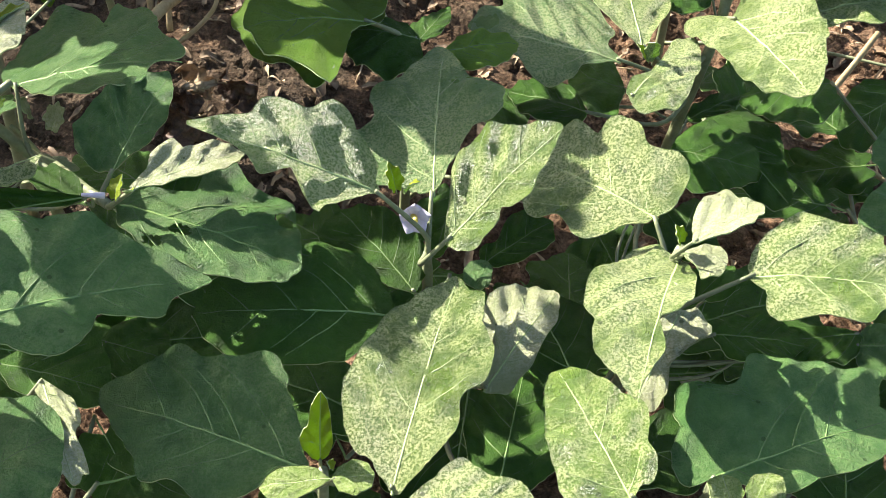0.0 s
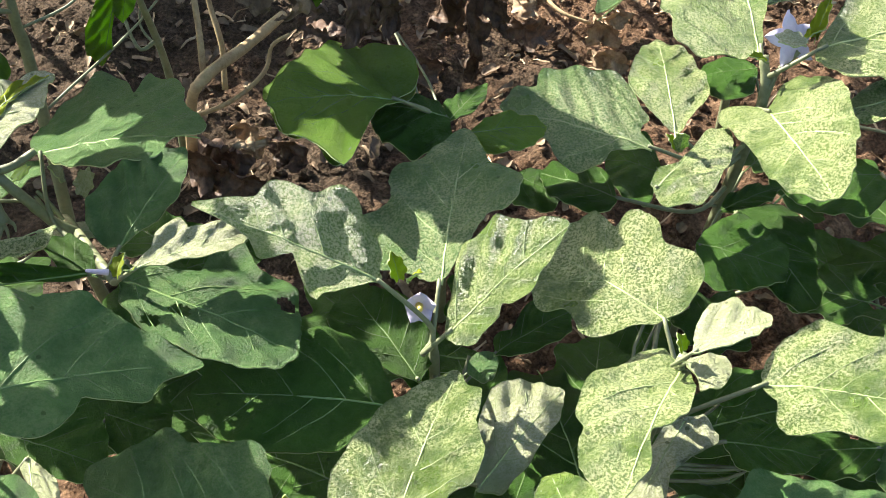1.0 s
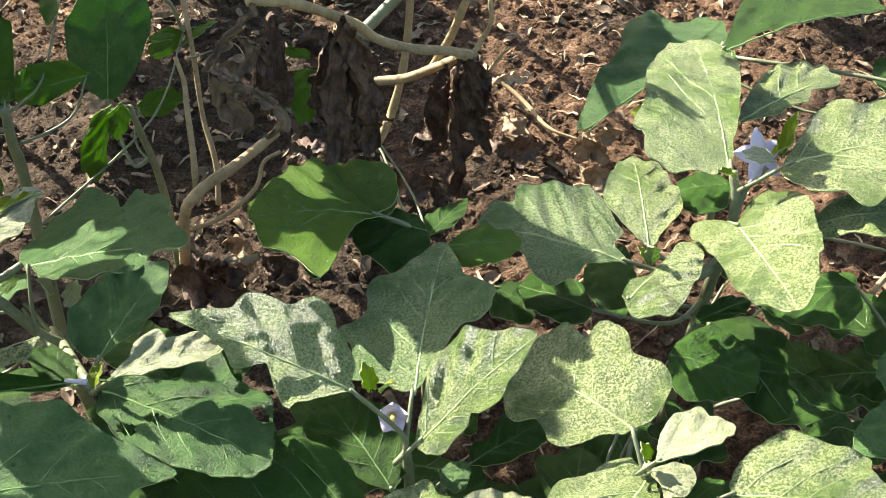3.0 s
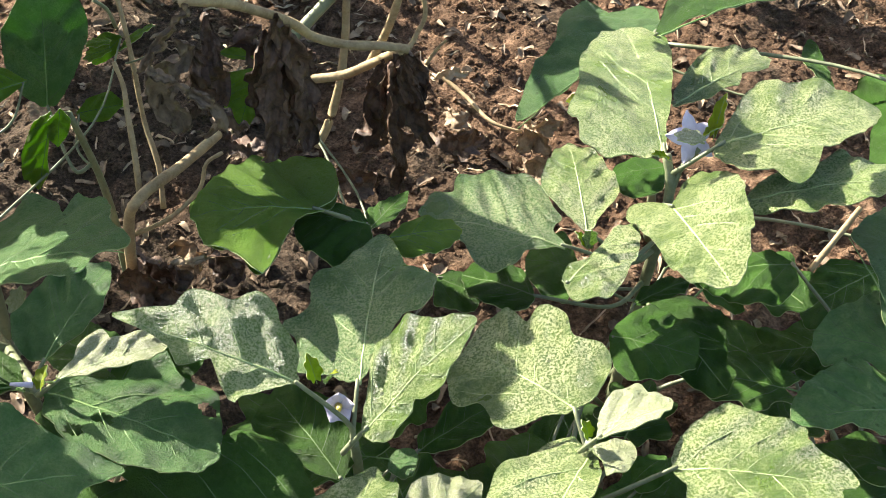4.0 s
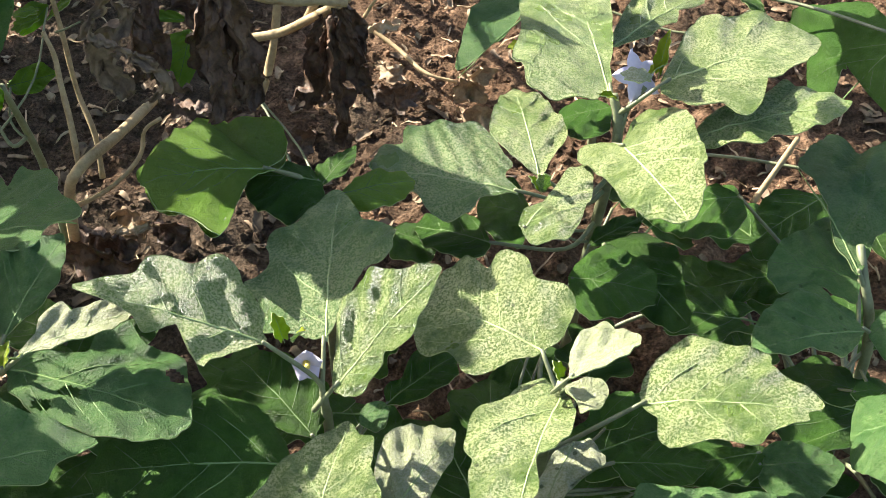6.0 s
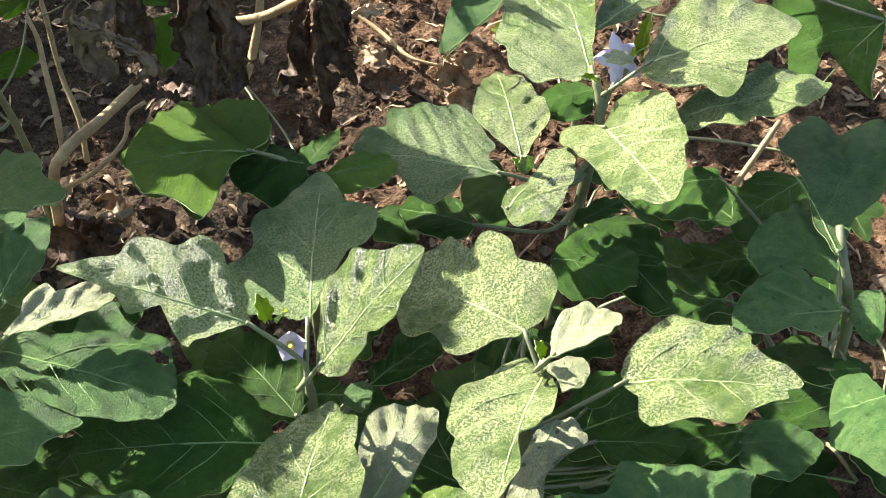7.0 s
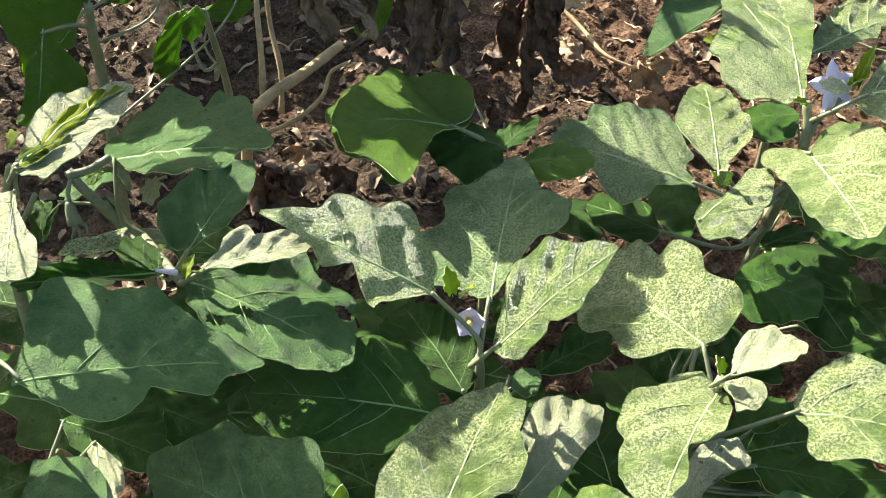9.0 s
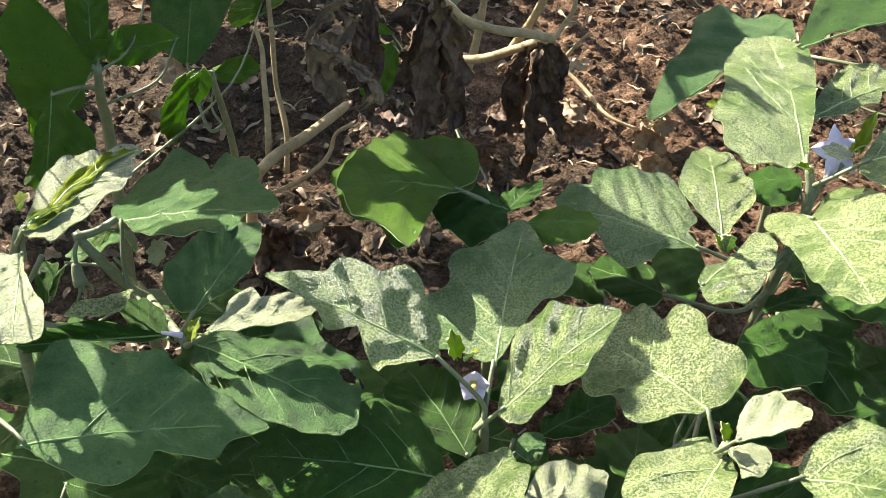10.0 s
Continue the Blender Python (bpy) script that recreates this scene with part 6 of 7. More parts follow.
stalk(edge, [(0.341, -0.063, 0.079), (0.304, -0.036, 0.132), (0.267, -0.010, 0.156)], 0.0024, 0.0016)
leaf(fore, (0.173, -0.366, 0.156), (0.153, -0.458, 0.142), 2, (47, 33, 0, 0), (100, 94, 86, 84, 92, 102, 98, 86, 88, 99, 100, 88, 84, 84, 74, 66, 76, 86, 86, 90, 102, 100, 88, 84, 94, 102, 92, 82, 86, 97), tone="dim")
stalk(fore, [(0.103, -0.304, 0.079), (0.138, -0.335, 0.133), (0.173, -0.366, 0.156)], 0.0024, 0.0016)
leaf(lower, (-0.093, -0.252, 0.111), (0.011, -0.267, 0.113), 3, (53, 33, 0, 0), (104, 92, 78, 84, 100, 92, 76, 84, 104, 98, 78, 74, 88, 92, 74, 62, 74, 94, 90, 76, 84, 104, 96, 78, 82, 102, 94, 74, 80, 96), tone="dim")
stalk(lower, [(-0.127, -0.329, 0.042), (-0.110, -0.290, 0.091), (-0.093, -0.252, 0.111)], 0.0024, 0.0016)
leaf(edge, (0.348, -0.160, 0.169), (0.231, -0.138, 0.169), 15, (60, 40, 0, 0), (108, 88, 72, 84, 106, 98, 74, 78, 100, 108, 92, 74, 80, 84, 70, 60, 68, 84, 82, 80, 100, 106, 84, 72, 92, 108, 88, 70, 78, 94), tone="dim")
stalk(edge, [(0.341, -0.063, 0.099), (0.344, -0.111, 0.149), (0.348, -0.160, 0.169)], 0.0024, 0.0016)
leaf(back, (0.214, 0.142, 0.170), (0.270, 0.239, 0.139), -30, (56, 43, 0, 0), (100, 94, 86, 84, 92, 102, 98, 86, 88, 99, 100, 88, 84, 84, 74, 66, 76, 86, 86, 90, 102, 100, 88, 84, 94, 102, 92, 82, 86, 97), tone="dim")
stalk(back, [(0.144, 0.120, 0.085), (0.179, 0.131, 0.142), (0.214, 0.142, 0.170)], 0.0024, 0.0016)
leaf(corner, (-0.388, -0.360, 0.200), (-0.474, -0.355, 0.183), -2, (43, 28, 0, 0), (104, 92, 78, 84, 100, 92, 76, 84, 104, 98, 78, 74, 88, 92, 74, 62, 74, 94, 90, 76, 84, 104, 96, 78, 82, 102, 94, 74, 80, 96), tone="dim")
stalk(corner, [(-0.322, -0.312, 0.122), (-0.355, -0.336, 0.176), (-0.388, -0.360, 0.200)], 0.0024, 0.0016)
leaf(margin, (-0.418, -0.092, 0.179), (-0.481, -0.185, 0.143), -21, (56, 42, 0, 0), (108, 88, 72, 84, 106, 98, 74, 78, 100, 108, 92, 74, 80, 84, 70, 60, 68, 84, 82, 80, 100, 106, 84, 72, 92, 108, 88, 70, 78, 94), tone="dim")
stalk(margin, [(-0.418, -0.106, 0.091), (-0.418, -0.099, 0.150), (-0.418, -0.092, 0.179)], 0.0024, 0.0016)
leaf(center, (-0.024, -0.124, 0.153), (-0.059, -0.021, 0.139), -2, (55, 39, 0, 0), (100, 94, 86, 84, 92, 102, 98, 86, 88, 99, 100, 88, 84, 84, 74, 66, 76, 86, 86, 90, 102, 100, 88, 84, 94, 102, 92, 82, 86, 97), tone="dim")
stalk(center, [(-0.055, -0.115, 0.076), (-0.039, -0.119, 0.129), (-0.024, -0.124, 0.153)], 0.0024, 0.0016)
leaf(fore, (0.391, -0.437, 0.170), (0.427, -0.366, 0.161), -4, (40, 25, 0, 0), (104, 92, 78, 84, 100, 92, 76, 84, 104, 98, 78, 74, 88, 92, 74, 62, 74, 94, 90, 76, 84, 104, 96, 78, 82, 102, 94, 74, 80, 96), tone="dim")
stalk(fore, [(0.103, -0.304, 0.095), (0.247, -0.371, 0.148), (0.391, -0.437, 0.170)], 0.0024, 0.0016)
leaf(center, (-0.095, -0.055, 0.151), (-0.183, 0.017, 0.154), 3, (57, 44, 0, 0), (108, 88, 72, 84, 106, 98, 74, 78, 100, 108, 92, 74, 80, 84, 70, 60, 68, 84, 82, 80, 100, 106, 84, 72, 92, 108, 88, 70, 78, 94), tone="dim")
stalk(center, [(-0.055, -0.115, 0.082), (-0.075, -0.085, 0.131), (-0.095, -0.055, 0.151)], 0.0024, 0.0016)
leaf(edge, (0.374, -0.089, 0.168), (0.364, -0.178, 0.177), 19, (45, 29, 0, 0), (100, 94, 86, 84, 92, 102, 98, 86, 88, 99, 100, 88, 84, 84, 74, 66, 76, 86, 86, 90, 102, 100, 88, 84, 94, 102, 92, 82, 86, 97), tone="dim")
stalk(edge, [(0.341, -0.063, 0.103), (0.358, -0.076, 0.150), (0.374, -0.089, 0.168)], 0.0024, 0.0016)
leaf(edge, (0.293, 0.015, 0.187), (0.197, 0.037, 0.182), -3, (50, 36, 0, 0), (104, 92, 78, 84, 100, 92, 76, 84, 104, 98, 78, 74, 88, 92, 74, 62, 74, 94, 90, 76, 84, 104, 96, 78, 82, 102, 94, 74, 80, 96), tone="dim")
stalk(edge, [(0.341, -0.063, 0.114), (0.317, -0.024, 0.166), (0.293, 0.015, 0.187)], 0.0024, 0.0016)
leaf(corner, (-0.301, -0.299, 0.109), (-0.379, -0.292, 0.099), 15, (39, 29, 0, 0), (108, 88, 72, 84, 106, 98, 74, 78, 100, 108, 92, 74, 80, 84, 70, 60, 68, 84, 82, 80, 100, 106, 84, 72, 92, 108, 88, 70, 78, 94), tone="dim")
stalk(corner, [(-0.322, -0.312, 0.034), (-0.311, -0.305, 0.086), (-0.301, -0.299, 0.109)], 0.0024, 0.0016)
leaf(fore, (0.245, -0.376, 0.166), (0.304, -0.295, 0.151), -8, (50, 31, 0, 0), (100, 94, 86, 84, 92, 102, 98, 86, 88, 99, 100, 88, 84, 84, 74, 66, 76, 86, 86, 90, 102, 100, 88, 84, 94, 102, 92, 82, 86, 97), tone="dim")
stalk(fore, [(0.103, -0.304, 0.088), (0.174, -0.340, 0.142), (0.245, -0.376, 0.166)], 0.0024, 0.0016)
leaf(margin, (-0.437, -0.065, 0.188), (-0.406, 0.026, 0.152), -5, (48, 32, 0, 0), (104, 92, 78, 84, 100, 92, 76, 84, 104, 98, 78, 74, 88, 92, 74, 62, 74, 94, 90, 76, 84, 104, 96, 78, 82, 102, 94, 74, 80, 96), tone="dim")
stalk(margin, [(-0.418, -0.106, 0.100), (-0.428, -0.085, 0.159), (-0.437, -0.065, 0.188)], 0.0024, 0.0016)
leaf(right, (0.156, -0.152, 0.166), (0.217, -0.098, 0.147), 1, (41, 26, 0, 0), (108, 88, 72, 84, 106, 98, 74, 78, 100, 108, 92, 74, 80, 84, 70, 60, 68, 84, 82, 80, 100, 106, 84, 72, 92, 108, 88, 70, 78, 94), tone="dim")
stalk(right, [(0.078, -0.142, 0.086), (0.117, -0.147, 0.141), (0.156, -0.152, 0.166)], 0.0024, 0.0016)
leaf(edge, (0.365, -0.165, 0.213), (0.426, -0.240, 0.178), -8, (48, 31, 0, 0), (100, 94, 86, 84, 92, 102, 98, 86, 88, 99, 100, 88, 84, 84, 74, 66, 76, 86, 86, 90, 102, 100, 88, 84, 94, 102, 92, 82, 86, 97), tone="dim")
stalk(edge, [(0.341, -0.063, 0.125), (0.353, -0.114, 0.184), (0.365, -0.165, 0.213)], 0.0024, 0.0016)
leaf(back, (0.290, 0.123, 0.104), (0.379, 0.145, 0.102), -9, (46, 35, 0, 0), (104, 92, 78, 84, 100, 92, 76, 84, 104, 98, 78, 74, 88, 92, 74, 62, 74, 94, 90, 76, 84, 104, 96, 78, 82, 102, 94, 74, 80, 96), tone="dim")
stalk(back, [(0.144, 0.120, 0.033), (0.217, 0.121, 0.084), (0.290, 0.123, 0.104)], 0.0024, 0.0016)
leaf(margin, (-0.397, -0.174, 0.116), (-0.472, -0.231, 0.096), 2, (47, 33, 0, 0), (108, 88, 72, 84, 106, 98, 74, 78, 100, 108, 92, 74, 80, 84, 70, 60, 68, 84, 82, 80, 100, 106, 84, 72, 92, 108, 88, 70, 78, 94), tone="dim")
stalk(margin, [(-0.418, -0.106, 0.036), (-0.407, -0.140, 0.091), (-0.397, -0.174, 0.116)], 0.0024, 0.0016)
leaf(fore, (0.097, -0.354, 0.193), (0.174, -0.395, 0.191), -18, (44, 31, 0, 0), (100, 94, 86, 84, 92, 102, 98, 86, 88, 99, 100, 88, 84, 84, 74, 66, 76, 86, 86, 90, 102, 100, 88, 84, 94, 102, 92, 82, 86, 97), tone="dim")
stalk(fore, [(0.103, -0.304, 0.122), (0.100, -0.329, 0.172), (0.097, -0.354, 0.193)], 0.0024, 0.0016)
leaf(right, (0.136, -0.126, 0.111), (0.087, -0.022, 0.092), 3, (58, 44, 0, 0), (104, 92, 78, 84, 100, 92, 76, 84, 104, 98, 78, 74, 88, 92, 74, 62, 74, 94, 90, 76, 84, 104, 96, 78, 82, 102, 94, 74, 80, 96), tone="dim")
stalk(right, [(0.078, -0.142, 0.032), (0.107, -0.134, 0.086), (0.136, -0.126, 0.111)], 0.0024, 0.0016)
leaf(lower, (-0.188, -0.289, 0.203), (-0.160, -0.196, 0.196), 2, (48, 31, 0, 0), (108, 88, 72, 84, 106, 98, 74, 78, 100, 108, 92, 74, 80, 84, 70, 60, 68, 84, 82, 80, 100, 106, 84, 72, 92, 108, 88, 70, 78, 94), tone="dim")
stalk(lower, [(-0.127, -0.329, 0.129), (-0.157, -0.309, 0.181), (-0.188, -0.289, 0.203)], 0.0024, 0.0016)
leaf(edge, (0.457, -0.305, 0.195), (0.427, -0.380, 0.200), 4, (40, 31, 0, 0), (100, 94, 86, 84, 92, 102, 98, 86, 88, 99, 100, 88, 84, 84, 74, 66, 76, 86, 86, 90, 102, 100, 88, 84, 94, 102, 92, 82, 86, 97), tone="dim")
stalk(edge, [(0.341, -0.063, 0.128), (0.399, -0.184, 0.176), (0.457, -0.305, 0.195)], 0.0024, 0.0016)
leaf(top, (0.446, 0.300, 0.106), (0.473, 0.188, 0.095), -3, (58, 38, 0, 0), (104, 92, 78, 84, 100, 92, 76, 84, 104, 98, 78, 74, 88, 92, 74, 62, 74, 94, 90, 76, 84, 104, 96, 78, 82, 102, 94, 74, 80, 96), tone="dim")
stalk(top, [(0.212, 0.424, 0.030), (0.329, 0.362, 0.083), (0.446, 0.300, 0.106)], 0.0024, 0.0016)


def broad_leaf(plant, middle, length, wide, heading, turn=0):
    """A broad lower leaf, nearly level, on a petiole from the foot of its plant."""
    middle, d = Vector(middle), Vector((math.cos(heading), math.sin(heading), -0.06)).normalized()
    base, foot = middle - d * length / 2, plant.location
    leaf(plant, base, middle + d * length / 2, 4 * math.sin(turn), (length * 520, wide * 500, 0, 0), ROUNDED[turn:] + ROUNDED[:turn], fold=3, tone="dim")
    start = Vector((foot.x, foot.y, base.z * 0.55))
    stalk(plant, [start, start.lerp(base, 0.6) + Vector((0, 0, -0.01)), base], 0.0026, 0.0016)


broad_leaf(right, (0.170, -0.137, 0.229), 0.146, 0.093, 0.39, 0)
broad_leaf(right, (0.027, -0.154, 0.218), 0.125, 0.083, 1.89, 11)
broad_leaf(left, (-0.262, -0.134, 0.164), 0.149, 0.109, 0.25, 22)
broad_leaf(margin, (-0.363, -0.165, 0.187), 0.147, 0.108, 6.23, 3)
broad_leaf(fore, (0.097, -0.257, 0.218), 0.113, 0.072, 0.29, 14)
broad_leaf(center, (-0.036, -0.213, 0.145), 0.148, 0.098, 4.56, 25)
broad_leaf(edge, (0.308, -0.112, 0.226), 0.132, 0.101, 2.87, 6)
broad_leaf(center, (-0.176, -0.178, 0.180), 0.149, 0.104, 2.80, 17)
broad_leaf(right, (0.155, -0.138, 0.154), 0.112, 0.089, 0.12, 28)
broad_leaf(fore, (0.230, -0.255, 0.196), 0.118, 0.083, 1.37, 9)
broad_leaf(edge, (0.248, 0.110, 0.140), 0.120, 0.088, 2.60, 4)
broad_leaf(edge, (0.292, 0.190, 0.150), 0.105, 0.085, 2.30, 15)
broad_leaf(left, (-0.275, -0.061, 0.196), 0.133, 0.092, 5.53, 20)
broad_leaf(margin, (-0.448, -0.089, 0.208), 0.135, 0.087, 3.05, 1)

# ---- a withered plant with hanging dry leaves ----
dead = thing("withered_plant", (-0.346, 0.289, 0.0), "withered eggplant with bare woody branches and hanging brown leaves", "plant")
stalk(dead, [(-0.356, 0.289, -0.02), (-0.340, 0.262, 0.120), (-0.323, 0.264, 0.160), (-0.295, 0.327, 0.152), (-0.270, 0.399, 0.140)], 0.0064, 0.0052, WOOD, "stem", 2, 10)
stalk(dead, [(-0.327, 0.275, 0.151), (-0.333, 0.300, 0.185), (-0.343, 0.330, 0.212), (-0.349, 0.350, 0.232), (-0.358, 0.360, 0.255)], 0.0036, 0.0024, WOOD, "branch", 3)
stalk(dead, [(-0.322, 0.330, 0.091), (-0.326, 0.350, 0.133), (-0.343, 0.380, 0.168), (-0.351, 0.400, 0.219), (-0.360, 0.420, 0.261), (-0.370, 0.440, 0.288)], 0.0034, 0.0024, WOOD, "branch", 4)
stalk(dead, [(-0.219, 0.120, 0.474), (-0.204, 0.120, 0.476), (-0.184, 0.150, 0.455), (-0.151, 0.200, 0.410), (-0.133, 0.220, 0.383), (-0.105, 0.235, 0.367), (-0.076, 0.240, 0.364), (-0.054, 0.244, 0.359)], 0.0046, 0.0042, WOOD, "branch", 5)
stalk(dead, [(-0.191, 0.310, 0.272), (-0.164, 0.300, 0.283), (-0.123, 0.295, 0.293), (-0.090, 0.280, 0.319), (-0.061, 0.255, 0.351)], 0.0052, 0.0042, WOOD, "branch", 6)
stalk(dead, [(-0.093, 0.285, 0.315), (-0.075, 0.280, 0.357), (-0.060, 0.270, 0.407)], 0.0045, 0.0035, WOOD, "branch", 7)
stalk(dead, [(-0.054, 0.245, 0.359), (-0.047, 0.250, 0.372), (-0.040, 0.250, 0.390), (-0.042, 0.250, 0.412)], 0.0025, 0.002, WOOD, "twig", 8)
stalk(dead, [(-0.040, 0.280, 0.320), (-0.031, 0.280, 0.336), (-0.022, 0.280, 0.347)], 0.002, 0.001, WOOD, "twig", 9)
stalk(dead, [(-0.167, 0.420, 0.113), (-0.153, 0.430, 0.141), (-0.141, 0.440, 0.187), (-0.135, 0.450, 0.231), (-0.132, 0.460, 0.294)], 0.0055, 0.004, WOOD, "branch", 10)
stalk(dead, [(-0.175, 0.360, 0.292), (-0.155, 0.380, 0.307), (-0.130, 0.400, 0.329)], 0.0065, 0.006, STEM, "branch", 11)
stalk(dead, [(-0.344, 0.270, 0.101), (-0.300, 0.270, 0.128), (-0.270, 0.290, 0.151), (-0.262, 0.300, 0.177), (-0.246, 0.310, 0.185)], 0.0028, 0.002, WOOD, "twig", 12)
stalk(dead, [(-0.044, 0.695, 0.030), (-0.005, 0.657, 0.020), (0.026, 0.608, 0.020), (0.065, 0.594, 0.015)], 0.003, 0.0022, WOOD, "twig", 13)
stalk(edge, [(0.276, 0.121, 0.150), (0.306, 0.109, 0.155), (0.333, 0.093, 0.160), (0.350, 0.079, 0.160)], 0.0035, 0.0025, WOOD, "branch", 21)
stalk(edge, [(0.352, 0.262, 0.100), (0.374, 0.283, 0.120), (0.405, 0.318, 0.140)], 0.0035, 0.003, WOOD, "branch", 22)
dry_leaf(dead, [(-0.149, 0.100, 0.477), (-0.148, 0.100, 0.439), (-0.146, 0.095, 0.401), (-0.152, 0.090, 0.372), (-0.157, 0.085, 0.352)], 0.023, 1, DRY, 1.0)
dry_leaf(dead, [(-0.143, 0.100, 0.475), (-0.136, 0.110, 0.429), (-0.131, 0.110, 0.386), (-0.128, 0.105, 0.350)], 0.028, 2, DRY, 1.0)
dry_leaf(dead, [(-0.158, 0.120, 0.451), (-0.163, 0.120, 0.420), (-0.162, 0.115, 0.386), (-0.156, 0.110, 0.362)], 0.020, 3, DRY, 1.0)
dry_leaf(dead, [(-0.143, 0.120, 0.442), (-0.142, 0.120, 0.406), (-0.142, 0.115, 0.365), (-0.139, 0.110, 0.351)], 0.027, 4, DRY, 1.0)
dry_leaf(dead, [(-0.170, 0.140, 0.445), (-0.172, 0.140, 0.427), (-0.171, 0.140, 0.406)], 0.022, 5, DRY, 1.0)
dry_leaf(dead, [(-0.201, 0.130, 0.457), (-0.203, 0.125, 0.429), (-0.200, 0.120, 0.401), (-0.198, 0.120, 0.374), (-0.176, 0.120, 0.356)], 0.020, 6, DRY, 1.0)
dry_leaf(dead, [(-0.146, 0.240, 0.359), (-0.145, 0.240, 0.345), (-0.148, 0.240, 0.329)], 0.020, 7, DRY, 1.0)
dry_leaf(dead, [(-0.068, 0.250, 0.350), (-0.070, 0.250, 0.310), (-0.071, 0.250, 0.266), (-0.067, 0.250, 0.226), (-0.065, 0.250, 0.192)], 0.023, 8, DRY, 1.0)
dry_leaf(dead, [(-0.062, 0.250, 0.348), (-0.056, 0.260, 0.298), (-0.046, 0.260, 0.267), (-0.039, 0.260, 0.240)], 0.020, 9, DRY, 1.0)
dry_leaf(dead, [(-0.077, 0.260, 0.337), (-0.085, 0.260, 0.296), (-0.098, 0.260, 0.266), (-0.106, 0.260, 0.246)], 0.023, 10, DRY, 1.0)
dry_leaf(dead, [(-0.071, 0.270, 0.328), (-0.075, 0.270, 0.283), (-0.085, 0.270, 0.243), (-0.090, 0.270, 0.223)], 0.027, 11, DRY, 1.0)
dry_leaf(dead, [(-0.059, 0.260, 0.347), (-0.050, 0.270, 0.317), (-0.041, 0.270, 0.293)], 0.018, 12, DRY, 1.0)
dry_leaf(dead, [(-0.197, 0.060, 0.510), (-0.212, 0.055, 0.488), (-0.227, 0.050, 0.466), (-0.224, 0.050, 0.456), (-0.205, 0.050, 0.443), (-0.190, 0.050, 0.432), (-0.183, 0.050, 0.417), (-0.190, 0.055, 0.401), (-0.205, 0.060, 0.392)], 0.012, 13, DRY_TAN, 1.6)
dry_leaf(dead, [(-0.213, 0.070, 0.473), (-0.212, 0.070, 0.459), (-0.222, 0.070, 0.443), (-0.226, 0.070, 0.423), (-0.219, 0.070, 0.400), (-0.216, 0.070, 0.387)], 0.026, 14, DRY_TAN, 1.3)
dry_leaf(dead, [(-0.238, 0.080, 0.440), (-0.243, 0.080, 0.427), (-0.238, 0.080, 0.417), (-0.229, 0.080, 0.421)], 0.016, 15, DRY_TAN, 1.3)
dry_leaf(dead, [(-0.201, 0.080, 0.458), (-0.205, 0.080, 0.438), (-0.203, 0.080, 0.415), (-0.206, 0.080, 0.396)], 0.020, 16, DRY, 1.0)
dry_leaf(dead, [(-0.204, 0.160, 0.321), (-0.192, 0.150, 0.320), (-0.171, 0.140, 0.326), (-0.158, 0.120, 0.328)], 0.018, 17, DRY, 1.0)

# ---- fallen dry leaves on the soil ----
fallen_leaf([(-0.361, 0.318, 0.050), (-0.332, 0.288, 0.055), (-0.307, 0.274, 0.050), (-0.285, 0.264, 0.045)], 0.045, 60, DRY)
fallen_leaf([(-0.363, 0.269, 0.040), (-0.333, 0.249, 0.050), (-0.306, 0.261, 0.045)], 0.040, 61, DRY)
fallen_leaf([(-0.315, 0.330, 0.040), (-0.293, 0.302, 0.050), (-0.279, 0.288, 0.040)], 0.030, 62, DRY_PALE)
fallen_leaf([(-0.274, 0.311, 0.040), (-0.248, 0.289, 0.050), (-0.231, 0.275, 0.040)], 0.035, 63, DRY)
fallen_leaf([(-0.331, 0.257, 0.030), (-0.297, 0.243, 0.035), (-0.270, 0.255, 0.030)], 0.035, 64, DRY)
fallen_leaf([(-0.314, 0.275, 0.060), (-0.289, 0.275, 0.065), (-0.264, 0.295, 0.055)], 0.008, 65, STRAW)
fallen_leaf([(0.068, 0.605, 0.020), (0.089, 0.582, 0.030), (0.110, 0.604, 0.020)], 0.025, 66, DRY_PALE)
fallen_leaf([(0.059, 0.552, 0.020), (0.078, 0.561, 0.030), (0.100, 0.551, 0.020)], 0.030, 67, DRY_PALE)
fallen_leaf([(-0.035, 0.629, 0.020), (-0.016, 0.600, 0.025), (-0.003, 0.620, 0.020)], 0.020, 68, DRY_PALE)
fallen_leaf([(0.066, 0.530, 0.020), (0.086, 0.498, 0.030), (0.107, 0.502, 0.020)], 0.030, 69, DRY_PALE)
fallen_leaf([(-0.053, 0.673, 0.040), (-0.032, 0.667, 0.050), (-0.003, 0.683, 0.040)], 0.012, 70, STRAW)
fallen_leaf([(-0.177, 0.502, 0.020), (-0.131, 0.462, 0.030), (-0.107, 0.488, 0.020)], 0.030, 71, DRY)
fallen_leaf([(-0.039, 0.575, 0.020), (-0.010, 0.547, 0.030), (0.017, 0.575, 0.020)], 0.030, 72, DRY)
fallen_leaf([(-0.225, 0.464, 0.020), (-0.194, 0.434, 0.030)], 0.030, 73, DRY)
fallen_leaf([(-0.545, 0.570, 0.040), (-0.507, 0.543, 0.050), (-0.483, 0.566, 0.040)], 0.030, 74, DRY_PALE)
fallen_leaf([(-0.516, 0.517, 0.030), (-0.515, 0.470, 0.040), (-0.517, 0.461, 0.030)], 0.020, 75, DRY_PALE)

